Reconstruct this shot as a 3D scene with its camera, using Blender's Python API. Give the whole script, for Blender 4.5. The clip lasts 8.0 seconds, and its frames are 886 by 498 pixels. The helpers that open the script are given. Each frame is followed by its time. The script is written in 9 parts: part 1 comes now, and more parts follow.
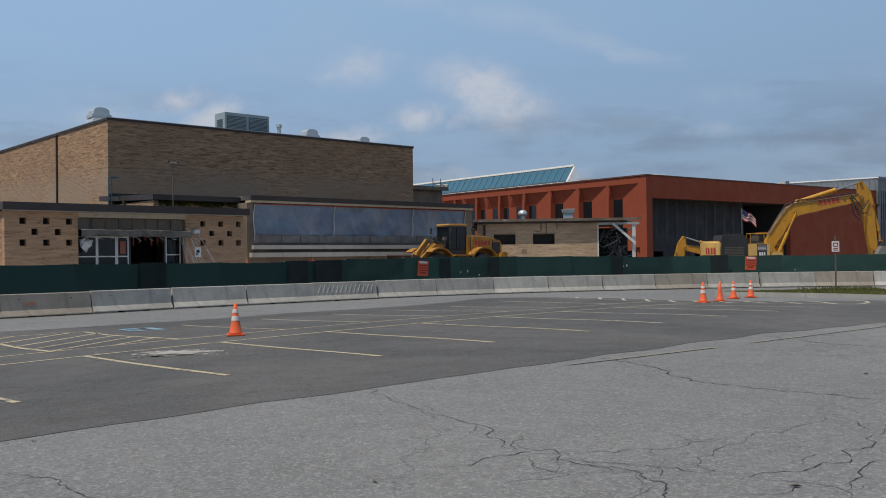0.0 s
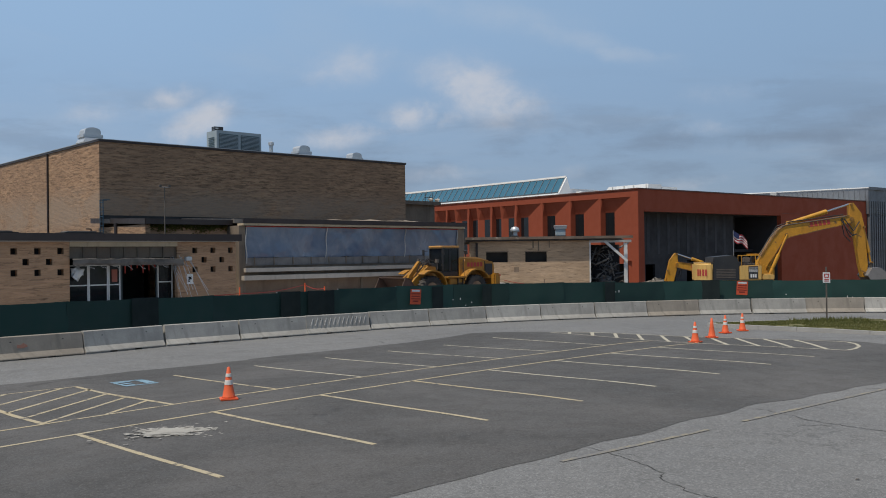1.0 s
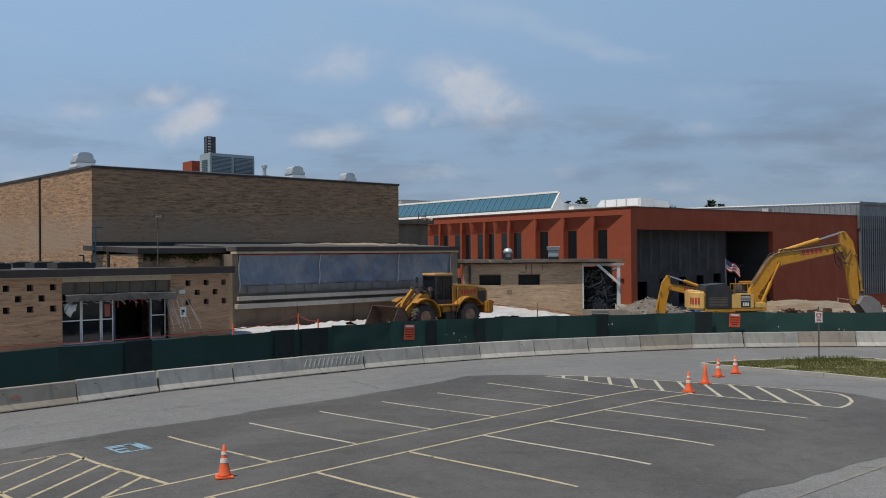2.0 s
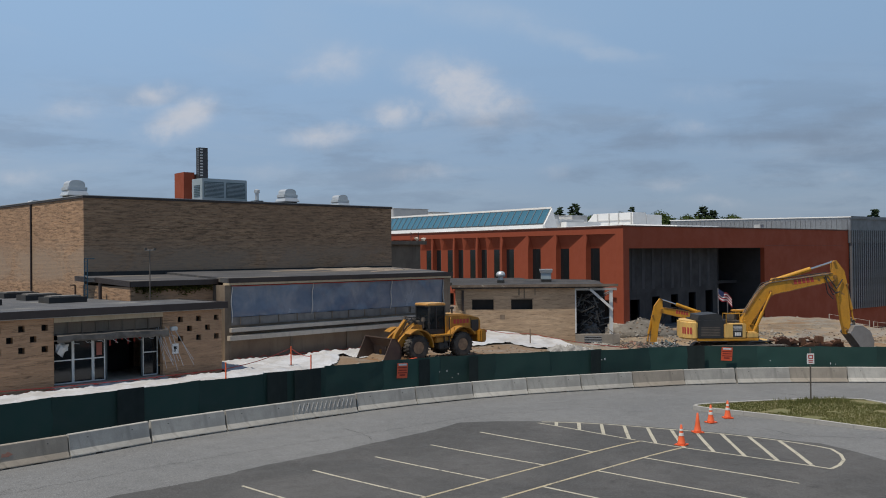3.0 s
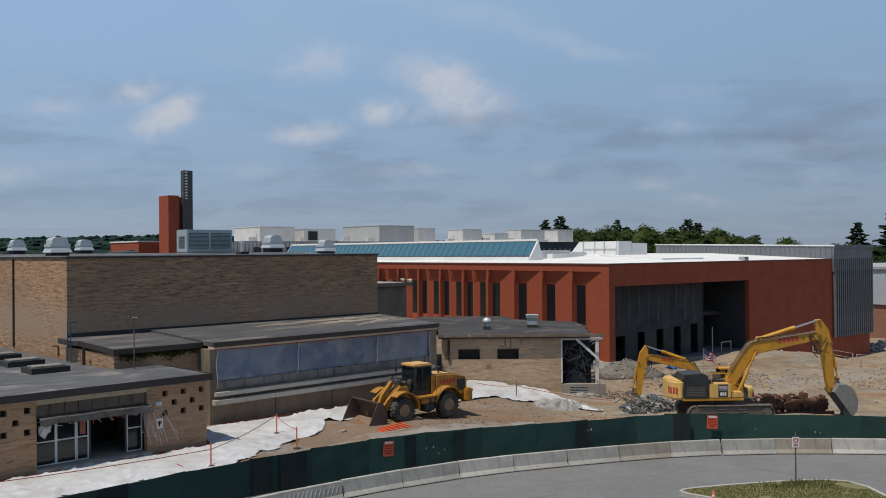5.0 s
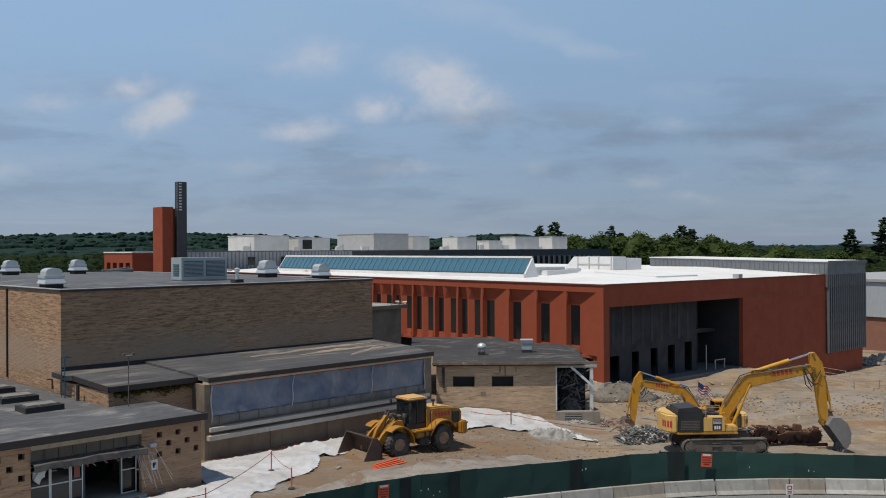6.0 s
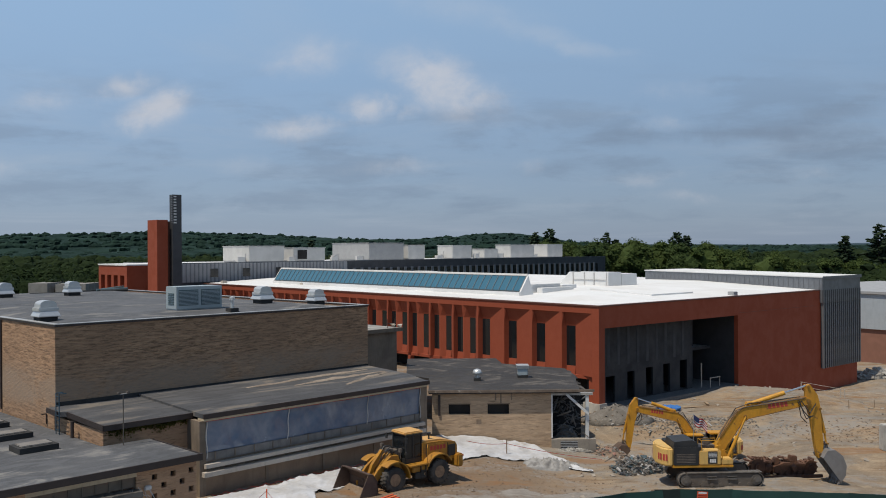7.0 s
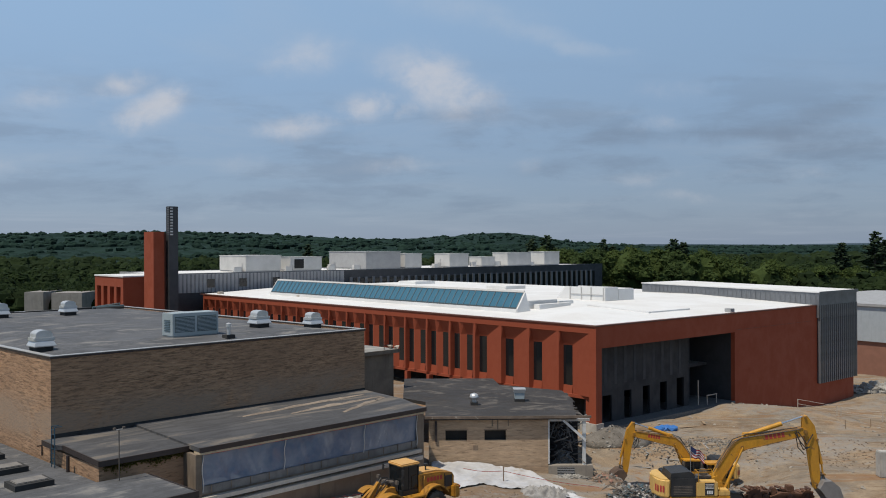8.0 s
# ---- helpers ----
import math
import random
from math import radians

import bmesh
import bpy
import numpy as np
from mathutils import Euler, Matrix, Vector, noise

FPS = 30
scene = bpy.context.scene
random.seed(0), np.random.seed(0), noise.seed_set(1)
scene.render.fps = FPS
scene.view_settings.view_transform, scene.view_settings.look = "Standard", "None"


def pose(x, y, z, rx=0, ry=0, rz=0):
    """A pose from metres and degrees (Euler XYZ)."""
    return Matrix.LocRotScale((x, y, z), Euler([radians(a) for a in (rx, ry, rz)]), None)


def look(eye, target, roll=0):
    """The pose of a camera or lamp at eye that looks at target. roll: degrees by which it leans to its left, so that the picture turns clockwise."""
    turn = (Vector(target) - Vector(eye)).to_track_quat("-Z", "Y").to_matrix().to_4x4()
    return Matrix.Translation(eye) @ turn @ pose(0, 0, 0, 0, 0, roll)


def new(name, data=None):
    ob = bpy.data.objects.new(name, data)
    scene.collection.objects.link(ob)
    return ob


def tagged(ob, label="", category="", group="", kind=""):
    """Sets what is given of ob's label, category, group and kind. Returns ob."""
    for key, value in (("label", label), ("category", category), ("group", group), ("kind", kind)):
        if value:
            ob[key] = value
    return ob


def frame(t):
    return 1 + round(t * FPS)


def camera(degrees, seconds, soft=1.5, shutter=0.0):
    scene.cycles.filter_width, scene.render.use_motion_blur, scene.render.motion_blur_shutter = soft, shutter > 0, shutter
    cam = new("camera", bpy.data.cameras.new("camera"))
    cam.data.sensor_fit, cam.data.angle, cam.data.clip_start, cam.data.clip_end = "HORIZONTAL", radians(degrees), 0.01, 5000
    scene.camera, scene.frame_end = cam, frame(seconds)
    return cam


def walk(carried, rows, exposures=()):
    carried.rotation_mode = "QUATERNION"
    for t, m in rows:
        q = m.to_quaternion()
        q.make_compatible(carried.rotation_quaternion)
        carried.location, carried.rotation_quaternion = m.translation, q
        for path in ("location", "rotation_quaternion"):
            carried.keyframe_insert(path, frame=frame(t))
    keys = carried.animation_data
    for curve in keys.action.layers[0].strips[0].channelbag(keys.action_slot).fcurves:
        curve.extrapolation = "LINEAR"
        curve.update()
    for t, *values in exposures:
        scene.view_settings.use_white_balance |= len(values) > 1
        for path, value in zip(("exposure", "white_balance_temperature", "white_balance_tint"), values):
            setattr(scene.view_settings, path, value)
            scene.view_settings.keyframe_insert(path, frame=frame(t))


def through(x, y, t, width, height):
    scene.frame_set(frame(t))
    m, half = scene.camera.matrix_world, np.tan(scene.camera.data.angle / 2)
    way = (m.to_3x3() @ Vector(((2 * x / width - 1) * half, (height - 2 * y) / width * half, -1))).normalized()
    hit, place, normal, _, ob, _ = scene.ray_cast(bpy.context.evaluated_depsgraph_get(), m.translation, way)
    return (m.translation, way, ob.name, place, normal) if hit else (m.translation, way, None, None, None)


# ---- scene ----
# ======== camera ========
cam = camera(52.5, 8.0, soft=1.0)
PATH = [
    (0, (0.383, 0.191, 1.605), (0.298, 2.189, 1.623), -0.7),
    (0.5, (0.389, 0.154, 2.218), (0.313, 2.152, 2.236), -0.7),
    (1, (0.369, 0.161, 3.031), (0.302, 2.16, 3.045), -0.7),
    (1.5, (0.325, 0.133, 3.862), (0.267, 2.133, 3.875), -0.6),
    (3, (0.275, 0.126, 6.62), (0.243, 2.125, 6.63), -0.5),
    (3.5, (0.286, 0.152, 7.532), (0.262, 2.151, 7.541), -0.5),
    (4, (0.287, 0.139, 8.506), (0.271, 2.139, 8.512), -0.5),
    (4.5, (0.281, 0.224, 9.407), (0.273, 2.224, 9.414), -0.5),
    (6, (0.207, 0.225, 12.577), (0.22, 2.225, 12.577), -0.3),
    (6.5, (0.185, 0.244, 13.701), (0.203, 2.244, 13.698), -0.3),
    (7, (0.177, 0.305, 14.7), (0.201, 2.305, 14.697), -0.3),
    (7.5, (0.151, 0.394, 15.712), (0.18, 2.394, 15.707), -0.1),
    (8, (0.168, 0.415, 16.65), (0.199, 2.414, 16.645), -0.2),
]
walk(cam, [(t, look(eye, target, roll)) for t, eye, target, roll in PATH])

# ======== world, sun, exposure ========
SUN_AZ, SUN_EL = 218.0, 67.0     # where the sun stands: degrees from +x, and height
scene.view_settings.exposure = 0.0
sun_dir = Vector((math.cos(radians(SUN_AZ)) * math.cos(radians(SUN_EL)), math.sin(radians(SUN_AZ)) * math.cos(radians(SUN_EL)), math.sin(radians(SUN_EL))))
sun = new("sun", bpy.data.lights.new("sun", "SUN"))
sun.data.energy, sun.data.angle, sun.data.color = 3.92, radians(0.6), (1.0, 0.92, 0.79)
sun.matrix_world = look((0, 0, 60), Vector((0, 0, 60)) - sun_dir)


class Net:
    """A node tree with short calls."""

    def __init__(self, tree):
        self.tree = tree
        tree.nodes.clear()

    def node(self, kind, **values):
        n = self.tree.nodes.new(kind)
        for k, v in values.items():
            setattr(n, k, v)
        return n

    def put(self, socket, value):
        if isinstance(value, bpy.types.NodeSocket):
            self.tree.links.new(value, socket)
        elif value is not None:
            if socket.type == "RGBA" and len(value) == 3:
                value = (*value, 1)
            socket.default_value = value

    def math(self, op, a, b=None, c=None, clamp=False):
        n = self.node("ShaderNodeMath", operation=op, use_clamp=clamp)
        for s, v in zip(n.inputs, (a, b, c)):
            self.put(s, v)
        return n.outputs[0]

    def vec(self, op, a, b=None, scale=None):
        n = self.node("ShaderNodeVectorMath", operation=op)
        self.put(n.inputs[0], a)
        self.put(n.inputs[1], b)
        if scale is not None:
            self.put(n.inputs["Scale"], scale)
        return n.outputs["Value"] if op in ("LENGTH", "DOT_PRODUCT", "DISTANCE") else n.outputs[0]

    def noise(self, vector, scale, detail=4, rough=0.55, warp=0.0):
        n = self.node("ShaderNodeTexNoise")
        self.put(n.inputs["Vector"], vector)
        n.inputs["Scale"].default_value, n.inputs["Detail"].default_value = scale, detail
        n.inputs["Roughness"].default_value, n.inputs["Distortion"].default_value = rough, warp
        return n.outputs[0]

    def ramp(self, value, lo, hi, a=0.0, b=1.0):
        n = self.node("ShaderNodeMapRange", interpolation_type="SMOOTHSTEP")
        for s, v in zip(n.inputs, (value, lo, hi, a, b)):
            self.put(s, v)
        return n.outputs[0]

    def mix(self, fac, a, b, blend="MIX"):
        n = self.node("ShaderNodeMix", data_type="RGBA", blend_type=blend)
        self.put(n.inputs[0], fac)
        self.put(n.inputs[6], a)
        self.put(n.inputs[7], b)
        return n.outputs[2]

    def xyz(self, vector):
        n = self.node("ShaderNodeSeparateXYZ")
        self.put(n.inputs[0], vector)
        return n.outputs

    def join(self, x, y, z):
        n = self.node("ShaderNodeCombineXYZ")
        for s, v in zip(n.inputs, (x, y, z)):
            self.put(s, v)
        return n.outputs[0]


# sky with thin fair-weather clouds
world = bpy.data.worlds.new("sky")
scene.world = world
world.use_nodes = True
net = Net(world.node_tree)
sky = net.node("ShaderNodeTexSky", sky_type="NISHITA", sun_disc=False)
sky.sun_elevation, sky.sun_rotation = radians(SUN_EL), radians(90 - SUN_AZ)
sky.air_density, sky.dust_density, sky.ozone_density = 1.0, 0.7, 3.0
way = net.node("ShaderNodeTexCoord").outputs["Generated"]
wx, wy, wz = net.xyz(way)
up = net.math("MAXIMUM", wz, 0.0)
# flat cloud layer: horizontal run per unit of height
flat = net.join(net.math("DIVIDE", wx, net.math("ADD", up, 0.05)), net.math("DIVIDE", wy, net.math("ADD", up, 0.05)), 0.0)
veil = net.ramp(net.noise(flat, 0.55, 6, 0.6, 0.4), 0.45, 0.78, 0.0, 0.30)
ahead = net.math("MAXIMUM", net.math("ABSOLUTE", wy), 0.05)
px, pz = net.math("DIVIDE", wx, ahead), net.math("DIVIDE", wz, ahead)
billow = net.noise(net.join(px, net.math("MULTIPLY", pz, 1.3), 0.0), 15.0, 9, 0.64, 0.25)
curl = net.math("MULTIPLY", net.math("SUBTRACT", net.noise(net.join(px, pz, 7.0), 13.0, 6, 0.62), 0.5), 0.085)


def cloud_layer(rows, base):
    """The strongest of several soft, ragged blobs: centre x and z, half width, half height, tilt, strength."""
    out = None
    for cx, cz, cw, ch, tilt, power in rows:
        dx = net.math("DIVIDE", net.math("SUBTRACT", net.math("ADD", px, curl), cx), cw * 1.3)
        lift = net.math("ADD", net.math("SUBTRACT", pz, cz), net.math("MULTIPLY", net.math("SUBTRACT", px, cx), -tilt))
        dz = net.math("DIVIDE", net.math("ADD", lift, net.math("MULTIPLY", curl, 0.35)), ch * 1.3)
        r2 = net.math("ADD", net.math("MULTIPLY", dx, dx), net.math("MULTIPLY", dz, dz))
        blob = net.math("MULTIPLY", net.math("POWER", 2.718, net.math("MULTIPLY", r2, -0.8)), power)
        out = blob if out is None else net.math("MAXIMUM", out, blob)
    return net.math("MULTIPLY", out, base)


# fair-weather clouds, thin high streaks and the grey undersides between them
PUFFS = ((0.010, 0.182, 0.048, 0.026, -0.30, 1.0), (0.036, 0.165, 0.032, 0.014, -0.1, 0.95), (-0.132, 0.214, 0.040, 0.018, 0.1, 0.62), (-0.340, 0.180, 0.025, 0.012, 0.25, 0.85), (-0.308, 0.152, 0.034, 0.016, 0.3, 0.95),
         (-0.424, 0.166, 0.036, 0.010, 0.0, 0.55), (-0.071, 0.155, 0.024, 0.012, 0.1, 0.9), (-0.150, 0.132, 0.032, 0.0105, 0.05, 0.9), (-0.022, 0.155, 0.011, 0.009, 0.0, 0.6), (-0.490, 0.091, 0.030, 0.010, 0.0, 0.55), (-0.044, 0.089, 0.040, 0.009, 0.0, 0.5),
         (0.262, 0.137, 0.026, 0.008, 0.0, 0.55), (0.274, 0.175, 0.036, 0.012, 0.0, 0.4), (0.113, 0.092, 0.015, 0.008, 0.0, 0.42), (0.236, 0.073, 0.028, 0.008, 0.0, 0.45), (0.292, 0.057, 0.040, 0.006, 0.0, 0.52), (0.434, 0.081, 0.036, 0.008, 0.0, 0.42), (-0.220, 0.092, 0.030, 0.010, 0.0, 0.38))
STREAKS = ((0.025, 0.268, 0.080, 0.015, -0.18, 0.50), (0.105, 0.242, 0.080, 0.011, -0.30, 0.52), (0.165, 0.222, 0.042, 0.007, -0.12, 0.60), (-0.06, 0.285, 0.06, 0.012, -0.1, 0.4))
SHADES = ((0.226, 0.127, 0.036, 0.006, 0.0, 0.7), (0.330, 0.125, 0.125, 0.009, 0.03, 0.85), (0.350, 0.187, 0.040, 0.004, 0.05, 0.55), (0.452, 0.152, 0.050, 0.012, 0.1, 0.8), (0.440, 0.109, 0.050, 0.009, 0.1, 0.7), (0.056, 0.150, 0.030, 0.005, 0.1, 0.6), (-0.120, 0.120, 0.050, 0.006, 0.05, 0.6), (0.165, 0.139, 0.022, 0.005, 0.2, 0.5), (0.140, 0.090, 0.05, 0.008, 0.1, 0.5))
body = net.math("ADD", net.math("MULTIPLY", billow, 1.9), -0.15)
puffs = net.ramp(cloud_layer(PUFFS, body), 0.10, 0.98, 0.0, 0.63)
streaks = net.ramp(cloud_layer(STREAKS, net.math("ADD", net.math("MULTIPLY", billow, 1.2), 0.30)), 0.08, 1.0, 0.0, 0.55)
shades = net.ramp(cloud_layer(SHADES, body), 0.08, 0.9, 0.0, 0.55)
grey = net.ramp(net.noise(net.join(px, net.math("MULTIPLY", pz, 4.2), 3.0), 6.0, 9, 0.62, 0.25), 0.45, 0.66, 0.0, 0.48)
grey = net.math("MULTIPLY", grey, net.math("MULTIPLY", net.ramp(wz, 0.005, 0.05), net.ramp(wz, 0.22, 0.11)))
air = net.mix(net.ramp(wz, 0.0, 0.30), (2.15, 2.95, 4.4), (3.1, 4.68, 6.75))
air = net.mix(net.ramp(wz, 0.28, 0.95), air, (0.95, 1.6, 2.9))
colour = net.mix(0.75, sky.outputs[0], air)
colour = net.mix(veil, colour, (4.0, 4.6, 5.4))
colour = net.mix(grey, colour, (1.95, 2.6, 3.6))
colour = net.mix(shades, colour, (1.95, 2.55, 3.5))
# the sky pales a little towards the side where the sun stands
colour = net.vec("SCALE", colour, scale=net.ramp(px, -0.55, 0.55, 1.07, 0.93))
colour = net.mix(streaks, colour, (5.2, 5.6, 6.2))
colour = net.mix(puffs, colour, (6.3, 6.2, 6.4))
back = net.node("ShaderNodeBackground")
net.put(back.inputs[0], colour)
back.inputs[1].default_value = 0.10
net.put(net.node("ShaderNodeOutputWorld").inputs[0], back.outputs[0])

# ======== materials ========


def material(name, base, rough=0.7, metal=0.0, second=None, patch=None, grain=(30, 0.15), blotch=(0.8, 0.3), bump=0.3, coord="Object", spec=0.5, rust=None, streak=0.0, alpha=None, random_value=0.0):
    """Base colour with fine grain and large blotches towards a second colour, worn patches, vertical streaks and a fine relief."""
    m = bpy.data.materials.new(name)
    m.use_nodes = True
    n = Net(m.node_tree)
    p = n.node("ShaderNodeTexCoord").outputs[coord]
    second = second or tuple(c * 0.72 for c in base)
    fine = n.noise(p, grain[0], 5, 0.65)
    wide = n.noise(p, blotch[0], 5, 0.6, 0.3)
    col = n.mix(n.ramp(wide, 0.36, 0.66, 0.0, min(1.0, blotch[1] * 2)), base, second)
    col = n.mix(n.ramp(fine, 0.3, 0.7, 0.0, grain[1] * 2), col, tuple(c * 0.55 for c in base))
    if streak:
        x, y, z = n.xyz(p)
        s = n.noise(n.join(n.math("ADD", x, y), 0.0, n.math("MULTIPLY", z, 0.12)), 3.0, 4, 0.6)
        col = n.mix(n.ramp(s, 0.5, 0.72, 0.0, streak), col, tuple(c * 0.45 for c in base))
    if rust:
        r = n.noise(p, rust[1], 6, 0.7, 0.6)
        col = n.mix(n.ramp(r, rust[2], rust[2] + 0.12), col, rust[0])
    if random_value:
        info = n.node("ShaderNodeObjectInfo").outputs["Random"]
        v = n.node("ShaderNodeHueSaturation")
        n.put(v.inputs["Value"], n.ramp(info, 0.0, 1.0, 1.0 - random_value, 1.0 + random_value))
        n.put(v.inputs["Color"], col)
        col = v.outputs[0]
    b = n.node("ShaderNodeBsdfPrincipled")
    n.put(b.inputs["Base Color"], col)
    n.put(b.inputs["Roughness"], n.ramp(wide, 0.3, 0.7, max(0.03, rough - 0.1), min(1.0, rough + 0.1)))
    b.inputs["Metallic"].default_value = metal
    b.inputs["Specular IOR Level"].default_value = spec
    if bump:
        bp = n.node("ShaderNodeBump")
        bp.inputs["Strength"].default_value, bp.inputs["Distance"].default_value = bump, 0.02
        n.put(bp.inputs["Height"], fine)
        n.put(b.inputs["Normal"], bp.outputs[0])
    n.put(n.node("ShaderNodeOutputMaterial").inputs[0], b.outputs[0])
    return m


def brick_material(name, one, two, mortar, dirt, dirt_amount=0.5, size=(0.30, 0.085), wash=None, soot=(0.46, 0.59, 0.95)):
    """Long thin facing bricks in running bond on any upright wall, with soot and uneven firing."""
    m = bpy.data.materials.new(name)
    m.use_nodes = True
    n = Net(m.node_tree)
    p = n.node("ShaderNodeTexCoord").outputs["Object"]
    x, y, z = n.xyz(p)
    along = n.math("ADD", x, y)
    flat = n.join(along, z, 0.0)
    b = n.node("ShaderNodeTexBrick", offset=0.5)
    n.put(b.inputs["Vector"], flat)
    b.inputs["Scale"].default_value, b.inputs["Brick Width"].default_value, b.inputs["Row Height"].default_value = 1.0, size[0], size[1]
    b.inputs["Mortar Size"].default_value, b.inputs["Bias"].default_value = 0.009, 0.0
    n.put(b.inputs["Color1"], one)
    n.put(b.inputs["Color2"], two)
    n.put(b.inputs["Mortar"], mortar)
    # rows of darker, flat-lying bricks
    bands = n.noise(n.join(n.math("MULTIPLY", along, 1.1), n.math("MULTIPLY", z, 8.0), 0.0), 1.0, 7, 0.70, 0.6)
    col = n.mix(n.ramp(bands, soot[0], soot[1], 0.0, soot[2]), b.outputs[0], tuple(c * 0.24 for c in two))
    pale = n.noise(n.join(n.math("MULTIPLY", along, 0.7), n.math("MULTIPLY", z, 5.0), 4.0), 1.0, 5, 0.7, 0.6)
    col = n.mix(n.ramp(pale, 0.50, 0.64, 0.0, 0.55), col, tuple(min(1, c * 1.45) for c in one))
    wide = n.noise(p, 0.22, 5, 0.6, 0.5)
    col = n.mix(n.ramp(wide, 0.38, 0.7, 0.0, dirt_amount), col, dirt)
    if wash:
        low = n.math("MULTIPLY", n.ramp(z, 4.6, 5.6), n.ramp(z, 8.0, 6.6))
        low = n.math("MULTIPLY", low, n.ramp(n.noise(n.join(n.math("MULTIPLY", along, 0.22), n.math("MULTIPLY", z, 0.5), 2.0), 1.0, 9, 0.72, 0.8), 0.34, 0.58, 0.0, 0.85))
        col = n.mix(low, col, wash)
    tone = n.noise(n.join(n.math("MULTIPLY", along, 3.3), n.math("MULTIPLY", z, 11.7), 0.0), 1.0, 2)
    col = n.mix(n.ramp(tone, 0.3, 0.7, 0.0, 0.35), col, one)
    s = n.node("ShaderNodeBsdfPrincipled")
    n.put(s.inputs["Base Color"], col)
    s.inputs["Roughness"].default_value = 0.88
    bp = n.node("ShaderNodeBump")
    bp.inputs["Strength"].default_value, bp.inputs["Distance"].default_value = 0.6, 0.015
    n.put(bp.inputs["Height"], n.math("SUBTRACT", n.noise(p, 14, 4), b.outputs["Fac"]))
    n.put(s.inputs["Normal"], bp.outputs[0])
    n.put(n.node("ShaderNodeOutputMaterial").inputs[0], s.outputs[0])
    return m


def roofing_material(name, base, second, pale, amount, along=(0.16, 0.85)):
    """Felt roofing with long pale tide marks of dried puddles, tan worn strips and fine seams."""
    m = bpy.data.materials.new(name)
    m.use_nodes = True
    n = Net(m.node_tree)
    p = n.node("ShaderNodeTexCoord").outputs["Object"]
    x, y, z = n.xyz(p)
    run = n.join(n.math("MULTIPLY", x, along[0]), n.math("MULTIPLY", y, along[1]), 0.0)
    wide = n.noise(p, 0.22, 6, 0.62, 0.5)
    col = n.mix(n.ramp(wide, 0.36, 0.66), base, second)
    tide = n.noise(run, 1.0, 7, 0.66, 0.5)
    where = n.ramp(n.noise(p, 0.10, 3), 0.34, 0.50)
    col = n.mix(n.math("MULTIPLY", n.ramp(tide, 0.53, 0.63, 0.0, amount), where), col, pale)
    rim = n.math("MULTIPLY", n.ramp(tide, 0.43, 0.48), n.ramp(tide, 0.53, 0.48))
    col = n.mix(n.math("MULTIPLY", n.math("MULTIPLY", rim, where), 0.6), col, tuple(c * 0.45 for c in base))
    fine = n.noise(p, 24, 5, 0.7)
    col = n.mix(n.ramp(fine, 0.42, 0.75, 0.0, 0.4), col, tuple(c * 0.5 for c in base))
    seam = n.math("MULTIPLY", n.ramp(n.math("ABSOLUTE", n.math("SUBTRACT", n.math("FRACT", n.math("MULTIPLY", y, 1.02)), 0.5)), 0.02, 0.0), 0.35)
    col = n.mix(seam, col, tuple(c * 0.55 for c in base))
    b = n.node("ShaderNodeBsdfPrincipled")
    n.put(b.inputs["Base Color"], col)
    n.put(b.inputs["Roughness"], n.ramp(tide, 0.3, 0.7, 0.7, 0.95))
    bp = n.node("ShaderNodeBump")
    bp.inputs["Strength"].default_value, bp.inputs["Distance"].default_value = 0.4, 0.03
    n.put(bp.inputs["Height"], n.math("ADD", fine, tide))
    n.put(b.inputs["Normal"], bp.outputs[0])
    n.put(n.node("ShaderNodeOutputMaterial").inputs[0], b.outputs[0])
    return m


def glass_material(name, tint, rough=0.06):
    m = bpy.data.materials.new(name)
    m.use_nodes = True
    n = Net(m.node_tree)
    p = n.node("ShaderNodeTexCoord").outputs["Object"]
    b = n.node("ShaderNodeBsdfPrincipled")
    n.put(b.inputs["Base Color"], n.mix(n.noise(p, 0.7, 3), tint, tuple(c * 0.6 for c in tint)))
    n.put(b.inputs["Roughness"], n.ramp(n.noise(p, 2.5, 4), 0.3, 0.7, rough, rough + 0.08))
    b.inputs["Specular IOR Level"].default_value = 0.5
    n.put(n.node("ShaderNodeOutputMaterial").inputs[0], b.outputs[0])
    return m


